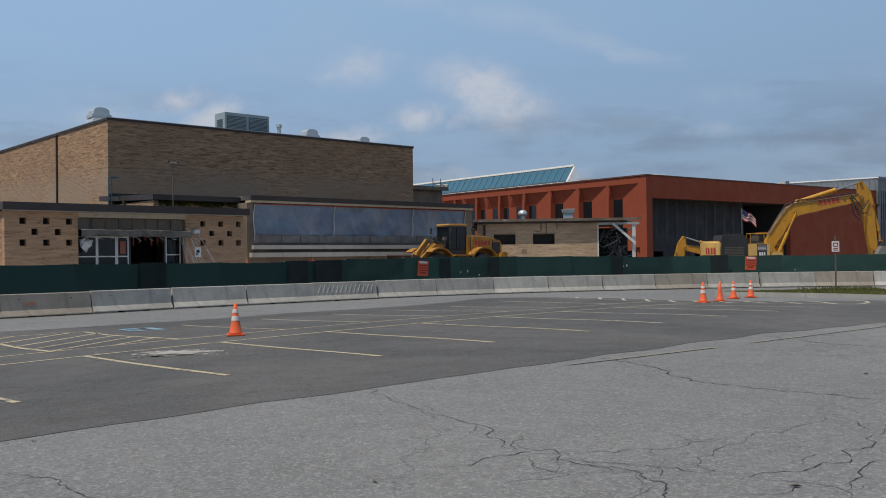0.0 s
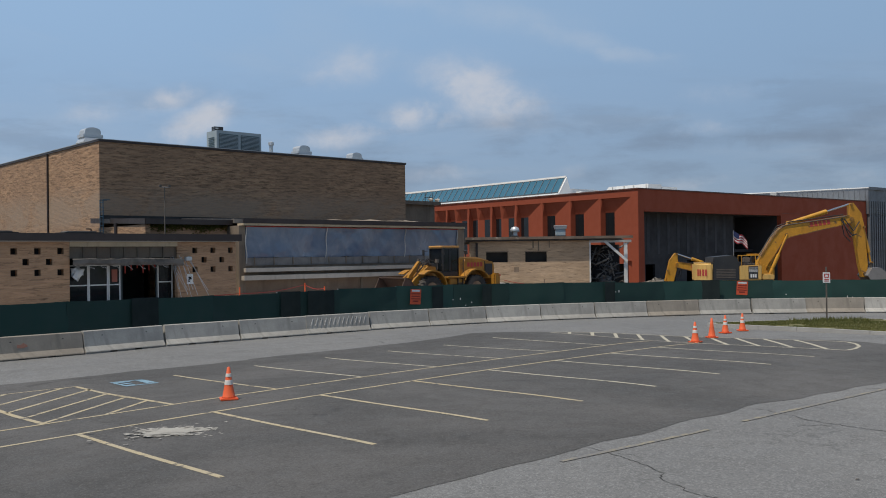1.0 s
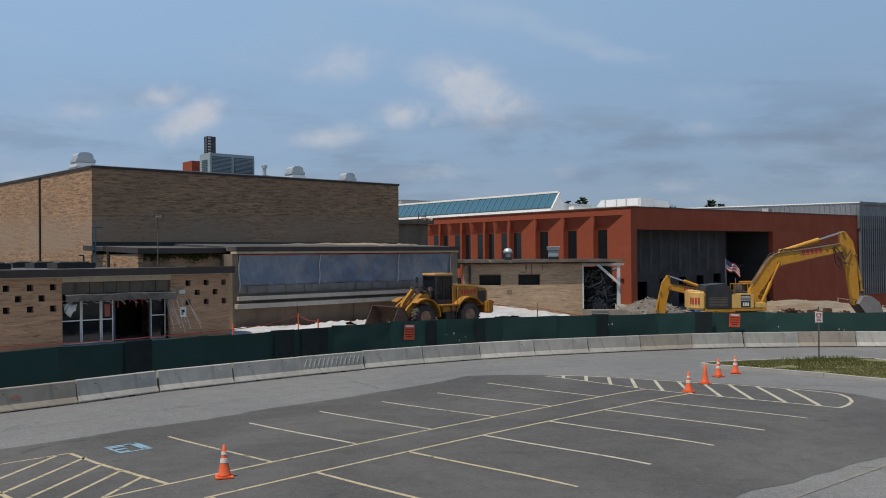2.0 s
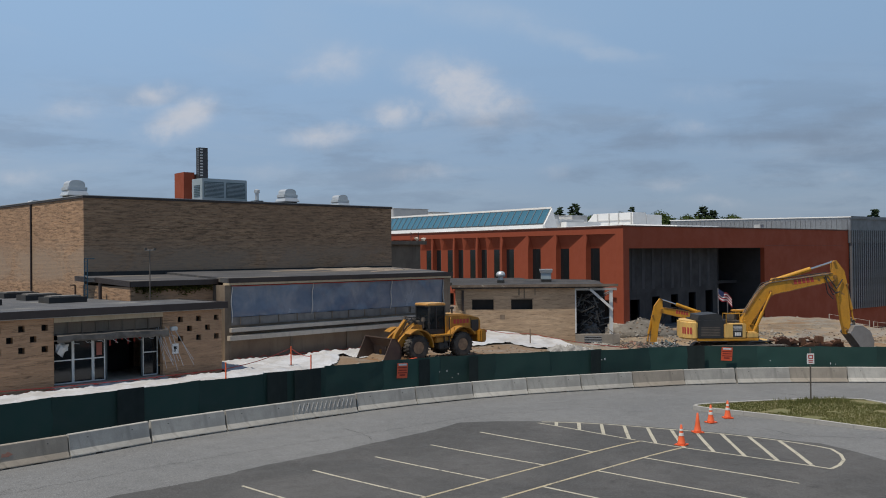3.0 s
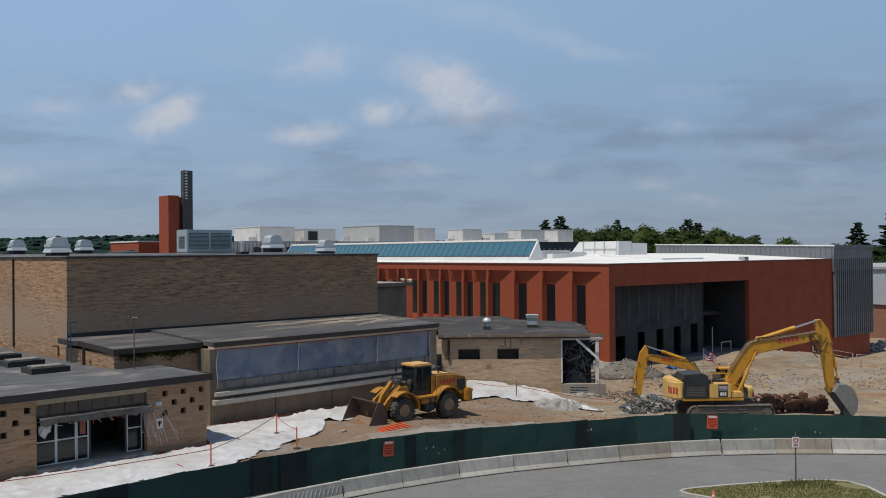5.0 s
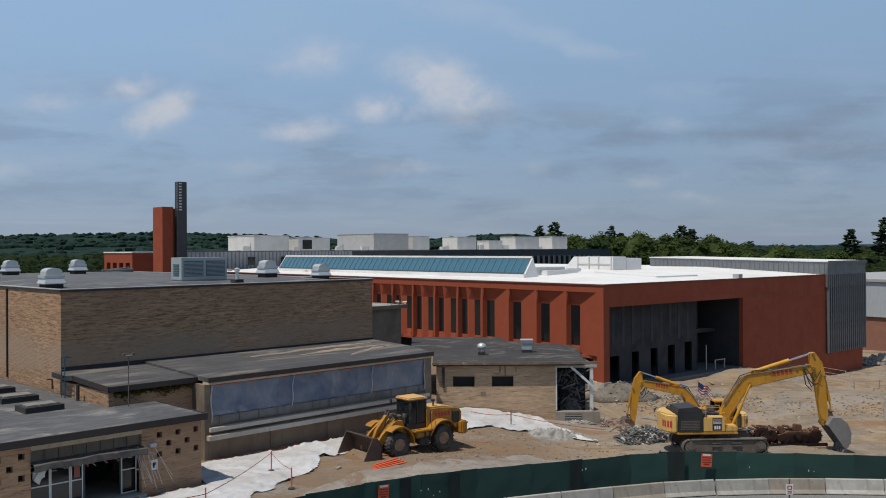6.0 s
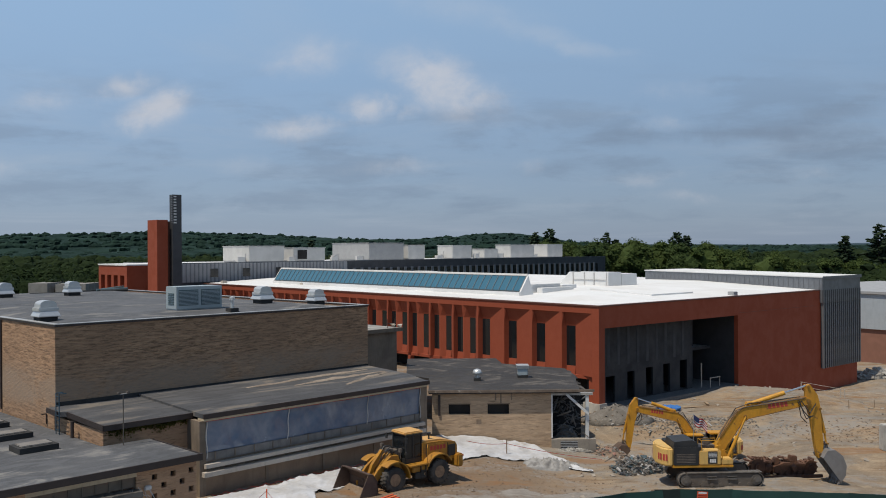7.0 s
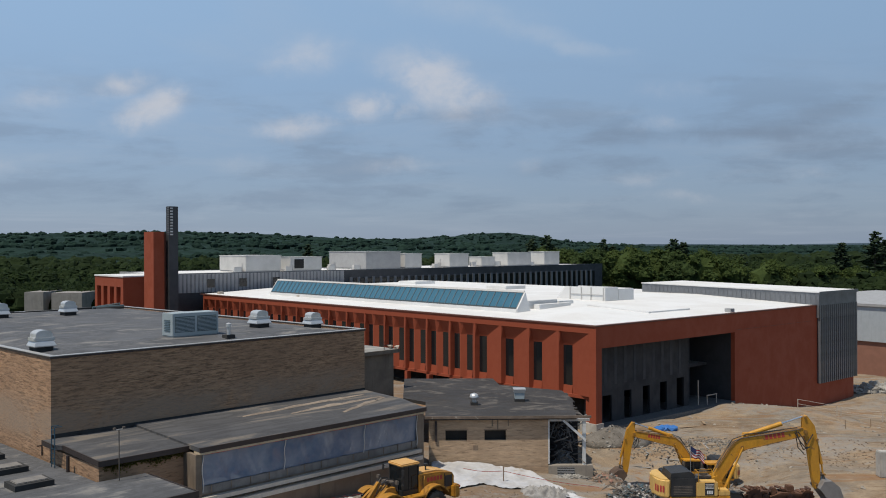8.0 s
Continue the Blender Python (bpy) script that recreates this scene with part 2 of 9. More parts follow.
def asphalt_material(name, base, second, crack_amount, stain):
    """Stone chips, patchy ageing and a net of fine cracks."""
    m = bpy.data.materials.new(name)
    m.use_nodes = True
    n = Net(m.node_tree)
    p = n.node("ShaderNodeTexCoord").outputs["Object"]
    chips = n.node("ShaderNodeTexVoronoi")
    n.put(chips.inputs["Vector"], p)
    chips.inputs["Scale"].default_value = 55.0
    cell = n.xyz(chips.outputs["Color"])[0]
    wide = n.noise(p, 0.16, 6, 0.62, 0.6)
    mid = n.noise(p, 1.4, 5, 0.65, 0.3)
    col = n.mix(n.ramp(wide, 0.36, 0.66), base, second)
    col = n.mix(n.ramp(mid, 0.42, 0.72, 0.0, 0.22), col, tuple(c * 0.75 for c in base))
    col = n.mix(n.math("MULTIPLY", n.ramp(cell, 0.76, 0.96), 0.40), col, tuple(min(1, c * 2.3) for c in base))
    col = n.mix(n.math("MULTIPLY", n.ramp(cell, 0.30, 0.05), 0.35), col, tuple(c * 0.42 for c in base))
    coarse = n.node("ShaderNodeTexVoronoi")
    n.put(coarse.inputs["Vector"], p)
    coarse.inputs["Scale"].default_value = 24.0
    lump = n.xyz(coarse.outputs["Color"])[1]
    col = n.mix(n.math("MULTIPLY", n.ramp(lump, 0.80, 1.0), 0.35), col, tuple(min(1, c * 1.8) for c in base))
    col = n.mix(n.math("MULTIPLY", n.ramp(lump, 0.18, 0.0), 0.30), col, tuple(c * 0.5 for c in base))
    oil = n.ramp(n.noise(p, 0.55, 4, 0.6, 0.9), 0.62, 0.76, 0.0, stain)
    col = n.mix(oil, col, tuple(c * 0.35 for c in base))
    wob = n.node("ShaderNodeTexNoise")
    n.put(wob.inputs["Vector"], p)
    wob.inputs["Scale"].default_value, wob.inputs["Detail"].default_value = 1.7, 5
    warped = n.vec("ADD", p, n.vec("SCALE", n.vec("SUBTRACT", wob.outputs[1], (0.5, 0.5, 0.5)), scale=1.3))
    net_cells = n.node("ShaderNodeTexVoronoi", feature="DISTANCE_TO_EDGE")
    n.put(net_cells.inputs["Vector"], warped)
    net_cells.inputs["Scale"].default_value = 0.33
    where = n.ramp(n.noise(p, 0.23, 3), 0.44, 0.6)
    crack = n.math("MULTIPLY", n.ramp(net_cells.outputs[0], 0.008, 0.0), where)
    col = n.mix(n.math("MULTIPLY", crack, crack_amount), col, tuple(c * 0.22 for c in base))
    b = n.node("ShaderNodeBsdfPrincipled")
    n.put(b.inputs["Base Color"], col)
    n.put(b.inputs["Roughness"], n.ramp(mid, 0.3, 0.7, 0.78, 0.95))
    b.inputs["Specular IOR Level"].default_value = 0.3
    bp = n.node("ShaderNodeBump")
    bp.inputs["Strength"].default_value, bp.inputs["Distance"].default_value = 0.5, 0.006
    n.put(bp.inputs["Height"], n.math("SUBTRACT", cell, n.math("MULTIPLY", crack, 3.0)))
    n.put(b.inputs["Normal"], bp.outputs[0])
    n.put(n.node("ShaderNodeOutputMaterial").inputs[0], b.outputs[0])
    return m


def ground_material(name):
    """Bare sandy soil on the site, scrub and woods floor farther out."""
    m = bpy.data.materials.new(name)
    m.use_nodes = True
    n = Net(m.node_tree)
    p = n.node("ShaderNodeTexCoord").outputs["Object"]
    wide = n.noise(p, 0.09, 6, 0.62, 0.8)
    mid = n.noise(p, 0.7, 6, 0.66, 0.4)
    fine = n.noise(p, 9.0, 5, 0.7)
    col = n.mix(n.ramp(wide, 0.38, 0.62), (0.29, 0.21, 0.135), (0.20, 0.165, 0.125))
    col = n.mix(n.ramp(mid, 0.45, 0.7, 0.0, 0.8), col, (0.36, 0.28, 0.19))
    col = n.mix(n.ramp(mid, 0.44, 0.28, 0.0, 0.6), col, (0.13, 0.078, 0.045))
    ruts = n.noise(n.vec("MULTIPLY", p, (0.12, 0.55, 1.0)), 1.0, 7, 0.7, 1.2)
    col = n.mix(n.ramp(ruts, 0.52, 0.64, 0.0, 0.75), col, (0.17, 0.105, 0.06))
    col = n.mix(n.ramp(ruts, 0.44, 0.34, 0.0, 0.7), col, (0.27, 0.245, 0.205))
    col = n.mix(n.ramp(fine, 0.5, 0.75, 0.0, 0.6), col, (0.075, 0.056, 0.04))
    px, py, pz = n.xyz(p)
    dug = n.math("MULTIPLY", n.ramp(n.math("ADD", px, n.math("MULTIPLY", wide, 9)), 17.0, 9.0), n.ramp(mid, 0.3, 0.62, 0.55, 0.95))
    col = n.mix(n.math("MULTIPLY", dug, 0.8), col, (0.175, 0.118, 0.078))
    grit = n.ramp(n.noise(n.vec("MULTIPLY", p, (0.10, 0.16, 1.0)), 1.0, 8, 0.72, 1.0), 0.47, 0.58, 0.0, 0.75)
    col = n.mix(n.math("MULTIPLY", grit, n.ramp(n.noise(p, 2.6, 6, 0.75), 0.36, 0.56)), col, (0.25, 0.235, 0.215))
    raw = n.ramp(n.noise(n.vec("MULTIPLY", p, (0.07, 0.22, 1.0)), 1.0, 7, 0.68, 1.2), 0.55, 0.64, 0.0, 0.7)
    col = n.mix(raw, col, (0.24, 0.125, 0.055))
    reach = n.vec("LENGTH", n.vec("MULTIPLY", n.vec("SUBTRACT", p, (20, 60, 0)), (1, 1, 0)))
    wood = n.mix(n.noise(p, 0.05, 5), (0.035, 0.06, 0.02), (0.07, 0.10, 0.035))
    col = n.mix(n.ramp(n.math("ADD", reach, n.math("MULTIPLY", wide, 50)), 125, 165), col, wood)
    b = n.node("ShaderNodeBsdfPrincipled")
    n.put(b.inputs["Base Color"], col)
    b.inputs["Roughness"].default_value = 0.95
    b.inputs["Specular IOR Level"].default_value = 0.2
    bp = n.node("ShaderNodeBump")
    bp.inputs["Strength"].default_value, bp.inputs["Distance"].default_value = 0.9, 0.2
    n.put(bp.inputs["Height"], n.math("ADD", n.math("MULTIPLY", fine, 0.35), mid))
    n.put(b.inputs["Normal"], bp.outputs[0])
    n.put(n.node("ShaderNodeOutputMaterial").inputs[0], b.outputs[0])
    return m


def leaf_material(name, one, two, scale=0.6, gloss=0.2, dark=0.6, through=0.45):
    m = bpy.data.materials.new(name)
    m.use_nodes = True
    n = Net(m.node_tree)
    p = n.node("ShaderNodeTexCoord").outputs["Object"]
    isl = n.node("ShaderNodeNewGeometry").outputs["Random Per Island"]
    col = n.mix(isl, one, two)
    col = n.mix(n.ramp(n.noise(p, scale, 6, 0.7), 0.4, 0.65, 0.0, 0.7), col, tuple(c * dark for c in one))
    # trees of one kind stand in loose groups
    col = n.mix(n.ramp(n.noise(p, scale * 0.11, 3, 0.6), 0.42, 0.62, 0.0, 0.55), col, tuple(c * 1.35 for c in two))
    b = n.node("ShaderNodeBsdfPrincipled")
    n.put(b.inputs["Base Color"], col)
    b.inputs["Roughness"].default_value, b.inputs["Specular IOR Level"].default_value = 0.8, gloss
    bp = n.node("ShaderNodeBump")
    bp.inputs["Strength"].default_value, bp.inputs["Distance"].default_value = 0.6, 0.3
    n.put(bp.inputs["Height"], n.noise(p, scale * 2.2, 6, 0.75))
    n.put(b.inputs["Normal"], bp.outputs[0])
    # light that passes through the leaves
    thin = n.node("ShaderNodeBsdfTranslucent")
    n.put(thin.inputs["Color"], n.mix(0.5, col, two))
    both = n.node("ShaderNodeMixShader")
    both.inputs[0].default_value = through
    n.put(both.inputs[1], b.outputs[0])
    n.put(both.inputs[2], thin.outputs[0])
    n.put(n.node("ShaderNodeOutputMaterial").inputs[0], both.outputs[0])
    return m


M = {}
M["old_asphalt"] = asphalt_material("old_asphalt", (0.143, 0.1435, 0.143), (0.170, 0.1695, 0.167), 0.30, 0.12)
M["dark_asphalt"] = asphalt_material("dark_asphalt", (0.067, 0.0655, 0.064), (0.102, 0.098, 0.095), 0.25, 0.6)
M["soil"] = ground_material("site_soil")
M["line_yellow"] = material("worn_yellow_paint", (0.45, 0.375, 0.235), 0.8, second=(0.40, 0.36, 0.28), rust=((0.085, 0.083, 0.08), 5.0, 0.53), grain=(50, 0.25))
M["line_faded"] = material("faded_yellow_paint", (0.27, 0.24, 0.175), 0.85, second=(0.22, 0.205, 0.17), rust=((0.16, 0.155, 0.15), 3.0, 0.41), grain=(50, 0.25))
M["line_white"] = material("worn_pale_paint", (0.48, 0.44, 0.34), 0.8, second=(0.40, 0.37, 0.30), rust=((0.085, 0.083, 0.08), 4.0, 0.55), grain=(50, 0.25))
M["line_blue"] = material("worn_blue_paint", (0.20, 0.33, 0.42), 0.8, second=(0.14, 0.22, 0.28), rust=((0.09, 0.095, 0.10), 4.0, 0.53))
M["pale_stain"] = material("pale_concrete_stain", (0.36, 0.345, 0.31), 0.95, second=(0.27, 0.26, 0.24), rust=((0.14, 0.135, 0.13), 3.0, 0.70), bump=0.1)

M["crack"] = material("open_crack", (0.040, 0.038, 0.036), 0.95, rust=((0.10, 0.10, 0.06), 2.0, 0.62))
M["concrete"] = material("weathered_concrete", (0.42, 0.40, 0.36), 0.9, second=(0.30, 0.285, 0.26), grain=(25, 0.12), blotch=(1.3, 0.4), streak=0.5, random_value=0.14)
M["concrete_brown"] = material("stained_concrete", (0.31, 0.27, 0.22), 0.9, second=(0.24, 0.21, 0.175), grain=(25, 0.12), blotch=(1.3, 0.4), streak=0.5)
M["kerb"] = material("granite_kerb", (0.40, 0.38, 0.35), 0.9, second=(0.30, 0.29, 0.27))
# near-black paints the shade inside holes and openings; also sign print
M["dark_hole"] = material("hole_shade_and_ink_black", (0.02, 0.019, 0.018), 0.95)
M["fence_green"] = material("green_screen_fabric", (0.009, 0.040, 0.033), 0.8, second=(0.012, 0.048, 0.039), grain=(60, 0.1), blotch=(0.7, 0.5), bump=0.25, random_value=0.22)
M["fence_dark"] = material("doubled_screen_fabric", (0.005, 0.014, 0.013), 0.85, bump=0.2)
M["galvanised"] = material("galvanised_steel", (0.50, 0.51, 0.52), 0.45, 0.7, second=(0.36, 0.37, 0.38))
M["sign_orange"] = material("orange_sign_board", (0.70, 0.10, 0.035), 0.6, bump=0.05)
M["sign_ink"] = material("sign_ink", (0.22, 0.02, 0.012), 0.6, bump=0.0)
M["notice_red"] = material("faded_red_notice", (0.30, 0.085, 0.055), 0.6, second=(0.2, 0.06, 0.045))
M["sign_white"] = material("white_sign_sheet", (0.75, 0.74, 0.72), 0.5, bump=0.05)
M["sign_red"] = material("red_sign_ink", (0.45, 0.05, 0.04), 0.5, bump=0.0)
M["cone_orange"] = material("cone_orange_plastic", (0.80, 0.13, 0.035), 0.55, second=(0.68, 0.10, 0.03), bump=0.05)
M["cone_white"] = material("reflective_collar", (0.72, 0.68, 0.62), 0.45, bump=0.05)
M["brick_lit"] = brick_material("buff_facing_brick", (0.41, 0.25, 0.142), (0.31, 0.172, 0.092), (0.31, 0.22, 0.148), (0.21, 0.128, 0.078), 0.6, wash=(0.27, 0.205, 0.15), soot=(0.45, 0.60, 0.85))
M["brick_pale"] = brick_material("pale_buff_facing_brick", (0.44, 0.31, 0.20), (0.36, 0.245, 0.15), (0.37, 0.28, 0.195), (0.30, 0.205, 0.13), 0.4, soot=(0.51, 0.64, 0.65))
M["brick_screen"] = brick_material("buff_screen_brick", (0.42, 0.25, 0.142), (0.34, 0.20, 0.11), (0.34, 0.225, 0.145), (0.26, 0.165, 0.105), 0.5, soot=(0.51, 0.64, 0.75))
M["hall_fascia"] = material("bronze_roof_edge", (0.06, 0.045, 0.04), 0.5, 0.3)
M["edge_pale"] = material("pale_metal_roof_edge", (0.50, 0.49, 0.47), 0.45, 0.4)
M["tan_panel"] = material("tan_painted_panel", (0.50, 0.40, 0.27), 0.8, second=(0.42, 0.33, 0.22), streak=0.4)
M["roof_grey"] = roofing_material("grey_ballast_roofing", (0.100, 0.102, 0.108), (0.070, 0.072, 0.077), (0.22, 0.21, 0.195), 0.85, (0.3, 0.7))
M["roof_worn"] = roofing_material("worn_felt_roofing", (0.078, 0.078, 0.082), (0.056, 0.056, 0.060), (0.22, 0.185, 0.145), 0.6, (0.11, 0.6))
M["worn_edge"] = material("worn_brown_roof_edge", (0.19, 0.145, 0.11), 0.9, second=(0.12, 0.09, 0.07), blotch=(1.2, 0.5), rust=((0.38, 0.34, 0.29), 1.5, 0.60))
M["roof_tan"] = material("rusty_tan_roof_felt", (0.30, 0.245, 0.19), 0.9, second=(0.18, 0.145, 0.115), blotch=(0.8, 0.5), rust=((0.05, 0.047, 0.045), 1.6, 0.58))
M["roof_link"] = roofing_material("pale_bleached_roofing", (0.34, 0.325, 0.30), (0.25, 0.24, 0.22), (0.40, 0.37, 0.33), 0.7)
M["roof_dark"] = roofing_material("black_built_up_roofing", (0.044, 0.039, 0.036), (0.030, 0.026, 0.024), (0.17, 0.15, 0.13), 0.5, (0.5, 0.6))
M["dull_wall"] = material("stained_rendered_wall", (0.235, 0.18, 0.13), 0.9, second=(0.155, 0.12, 0.09), streak=0.6, blotch=(0.6, 0.45))
M["base_brown"] = material("brown_masonry_base", (0.23, 0.165, 0.115), 0.9, second=(0.18, 0.12, 0.085), streak=0.3)
M["ledge"] = material("pale_stone_ledge", (0.52, 0.455, 0.385), 0.8, second=(0.40, 0.345, 0.285), streak=0.3)
M["terracotta"] = material("terracotta_panel", (0.285, 0.056, 0.020), 0.78, second=(0.24, 0.046, 0.017), grain=(18, 0.08), blotch=(0.5, 0.25), bump=0.15)
M["terracotta_edge"] = material("brown_coping", (0.13, 0.05, 0.032), 0.6)
M["sheathing_band"] = material("blue_grey_sheathing_strip", (0.034, 0.040, 0.050), 0.7, second=(0.024, 0.029, 0.037), streak=0.5)
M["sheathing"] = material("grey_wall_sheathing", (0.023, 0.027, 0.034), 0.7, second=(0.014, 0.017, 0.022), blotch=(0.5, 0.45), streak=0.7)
# near-black for inner walls: the shade of rooms and recesses is painted in
M["void"] = material("interior_shade_black", (0.020, 0.020, 0.022), 0.9)
M["white_roof"] = material("white_membrane_roof", (0.744, 0.744, 0.735), 0.7, second=(0.64, 0.63, 0.61), blotch=(0.16, 0.45), bump=0.1)
M["louver"] = material("charcoal_ribbed_metal", (0.095, 0.105, 0.118), 0.45, 0.4)
M["louver_light"] = material("grey_ribbed_metal", (0.20, 0.21, 0.225), 0.45, 0.4)
M["charcoal"] = material("charcoal_cladding", (0.055, 0.058, 0.064), 0.55, 0.2)
M["pane_dark"] = glass_material("dark_window_glass", (0.012, 0.015, 0.018))
M["pane_sky"] = glass_material("blue_green_skylight_glass", (0.055, 0.16, 0.23), 0.10)
M["frame_dark"] = material("dark_skylight_frame", (0.06, 0.075, 0.08), 0.5, 0.3)
M["white_metal"] = material("white_plant_casing", (0.56, 0.55, 0.53), 0.55, second=(0.46, 0.455, 0.44), blotch=(0.4, 0.4))
M["grey_metal"] = material("grey_plant_casing", (0.36, 0.36, 0.36), 0.6, second=(0.30, 0.30, 0.30))
M["vent_metal"] = material("aluminium_roof_fan", (0.62, 0.63, 0.63), 0.4, 0.5, second=(0.48, 0.48, 0.47), rust=((0.30, 0.27, 0.22), 2.0, 0.68))
M["curb_black"] = material("black_roof_curb", (0.035, 0.034, 0.033), 0.9)
M["ac_green"] = material("grey_green_air_handler", (0.37, 0.42, 0.44), 0.5, 0.1, second=(0.28, 0.34, 0.35))
M["dusty_hub"] = material("dusty_wheel_hub", (0.34, 0.22, 0.13), 0.8, second=(0.22, 0.14, 0.09), blotch=(3.0, 0.5))
M["sill_grey"] = material("stained_grey_strip", (0.21, 0.195, 0.18), 0.8, second=(0.14, 0.13, 0.12), streak=0.5, blotch=(0.9, 0.5))
M["sill_pale"] = material("dull_brown_grey_concrete", (0.27, 0.25, 0.235), 0.9, second=(0.20, 0.185, 0.17), streak=0.4)
M["ac_dark"] = material("air_handler_grille", (0.075, 0.115, 0.13), 0.6)
M["ladder_blue"] = material("faded_blue_steel", (0.03, 0.08, 0.12), 0.6, 0.2)
M["white_frame"] = material("white_aluminium_frame", (0.66, 0.66, 0.64), 0.5)
M["plastic_film"] = material("hazy_plastic_sheeting", (0.115, 0.160, 0.235), 0.18, second=(0.21, 0.245, 0.30), blotch=(0.5, 0.45), grain=(3, 0.03), bump=0.12, spec=0.75)
M["film_seam"] = material("pale_plastic_seam", (0.50, 0.48, 0.46), 0.5)
M["canopy_grey"] = material("dull_bent_sheet_metal", (0.11, 0.10, 0.09), 0.65, 0.1, second=(0.06, 0.055, 0.05), blotch=(2.5, 0.5), rust=((0.22, 0.20, 0.175), 3.0, 0.68))
M["red_trim"] = material("red_caution_tape", (0.42, 0.045, 0.03), 0.6)
M["white_sheet"] = material("white_ground_sheet", (0.53, 0.54, 0.565), 0.6, second=(0.40, 0.39, 0.385), blotch=(0.7, 0.5), rust=((0.33, 0.26, 0.21), 1.0, 0.63), grain=(4, 0.12), bump=0.3)
M["canvas_grey"] = material("dusty_grey_canvas", (0.31, 0.30, 0.285), 0.85, second=(0.17, 0.16, 0.15), blotch=(2.2, 0.5), bump=0.3)
M["grey_spoil"] = material("grey_gravelly_spoil", (0.19, 0.17, 0.145), 0.95, second=(0.12, 0.105, 0.088), blotch=(1.5, 0.5), grain=(8, 0.4), bump=0.8)
M["gravel_pale"] = material("pale_crushed_gravel", (0.30, 0.27, 0.235), 0.95, second=(0.21, 0.18, 0.15), blotch=(0.8, 0.5), grain=(14, 0.35), bump=0.8, rust=((0.17, 0.118, 0.08), 0.45, 0.50))
M["clod_brown"] = material("dark_brown_soil_clods", (0.15, 0.105, 0.072), 0.95, second=(0.22, 0.165, 0.12), blotch=(2.0, 0.5), bump=0.6)
M["rubble_grey"] = material("broken_concrete", (0.30, 0.285, 0.26), 0.95, second=(0.17, 0.155, 0.135), blotch=(1.5, 0.5))
M["rubble_dark"] = material("twisted_dark_debris", (0.09, 0.095, 0.10), 0.8, second=(0.16, 0.16, 0.155), blotch=(3.0, 0.5))
M["pale_blue_metal"] = material("pale_blue_grey_wall_metal", (0.42, 0.46, 0.49), 0.6, 0.1, second=(0.36, 0.40, 0.43), streak=0.2)
M["red_brick_far"] = material("red_brick_far_wall", (0.27, 0.13, 0.09), 0.9, second=(0.22, 0.11, 0.08))
M["grass"] = leaf_material("dry_summer_grass", (0.135, 0.150, 0.045), (0.19, 0.180, 0.070), 2.0, 0.1, 0.9, 0.4)
M["grass_soil"] = material("thin_grass_soil", (0.150, 0.148, 0.055), 0.95, second=(0.21, 0.175, 0.085), blotch=(0.9, 0.5), grain=(20, 0.3))
M["leaves"] = leaf_material("summer_tree_leaves", (0.020, 0.035, 0.014), (0.032, 0.050, 0.017), 0.5, 0.1, 0.75)
# leaf green shifted to blue: distance haze is put into the colour
M["leaves_far"] = leaf_material("far_woods_haze_tint", (0.012, 0.026, 0.021), (0.017, 0.033, 0.025), 0.08, 0.03, 0.35, 0.0)
# backdrop ridge: the blue of distance haze is painted into its base colour
M["far_ridge"] = material("far_ridge_haze_tint", (0.045, 0.075, 0.105), 0.95, second=(0.04, 0.066, 0.092), grain=(0.02, 0.1), blotch=(0.004, 0.3), bump=0.0)
M["leaves_light"] = leaf_material("sunny_tree_leaves", (0.062, 0.095, 0.030), (0.092, 0.124, 0.036), 0.6, 0.1, 0.75)
M["leaves_mid"] = leaf_material("dark_summer_leaves", (0.048, 0.078, 0.028), (0.074, 0.104, 0.034), 0.6, 0.1, 0.75)
M["needles"] = leaf_material("dark_conifer_needles", (0.040, 0.066, 0.036), (0.056, 0.084, 0.042), 0.8)
M["bark"] = material("grey_bark", (0.12, 0.095, 0.075), 0.95)
M["ivy"] = leaf_material("ivy_leaves", (0.07, 0.085, 0.022), (0.17, 0.15, 0.035), 4.0)

M["cat_yellow"] = material("loader_yellow_paint", (0.48, 0.225, 0.02), 0.55, second=(0.32, 0.145, 0.022), rust=((0.13, 0.08, 0.045), 2.2, 0.58), grain=(20, 0.25), blotch=(1.6, 0.5), streak=0.55)
M["exc_yellow"] = material("excavator_yellow_paint", (0.60, 0.285, 0.018), 0.5, second=(0.46, 0.215, 0.02), rust=((0.14, 0.075, 0.03), 1.7, 0.585), grain=(20, 0.2), blotch=(1.2, 0.45), streak=0.5)
M["grimy_yellow"] = material("grimy_yellow_steel", (0.38, 0.18, 0.025), 0.6, second=(0.12, 0.075, 0.035), grain=(15, 0.3), blotch=(2.0, 0.5), rust=((0.06, 0.045, 0.03), 2.5, 0.56))
M["exc_pale"] = material("faded_pale_yellow_paint", (0.68, 0.43, 0.13), 0.5, second=(0.58, 0.36, 0.11), rust=((0.20, 0.13, 0.07), 1.8, 0.64), streak=0.4)
M["cab_roof"] = material("sun_bleached_orange_roof", (0.62, 0.36, 0.12), 0.55, second=(0.55, 0.30, 0.09))
M["tyre"] = material("dusty_black_rubber", (0.035, 0.033, 0.031), 0.9, second=(0.11, 0.095, 0.08), blotch=(2.5, 0.45))
M["machine_black"] = material("black_machine_panel", (0.022, 0.023, 0.025), 0.5, second=(0.045, 0.043, 0.04))
M["machine_dirty"] = material("dirty_steel", (0.12, 0.10, 0.085), 0.7, 0.3, second=(0.17, 0.145, 0.12), blotch=(2.0, 0.5))
M["track_steel"] = material("dusty_track_steel", (0.16, 0.145, 0.13), 0.75, 0.2, second=(0.10, 0.085, 0.07), blotch=(2.2, 0.5))
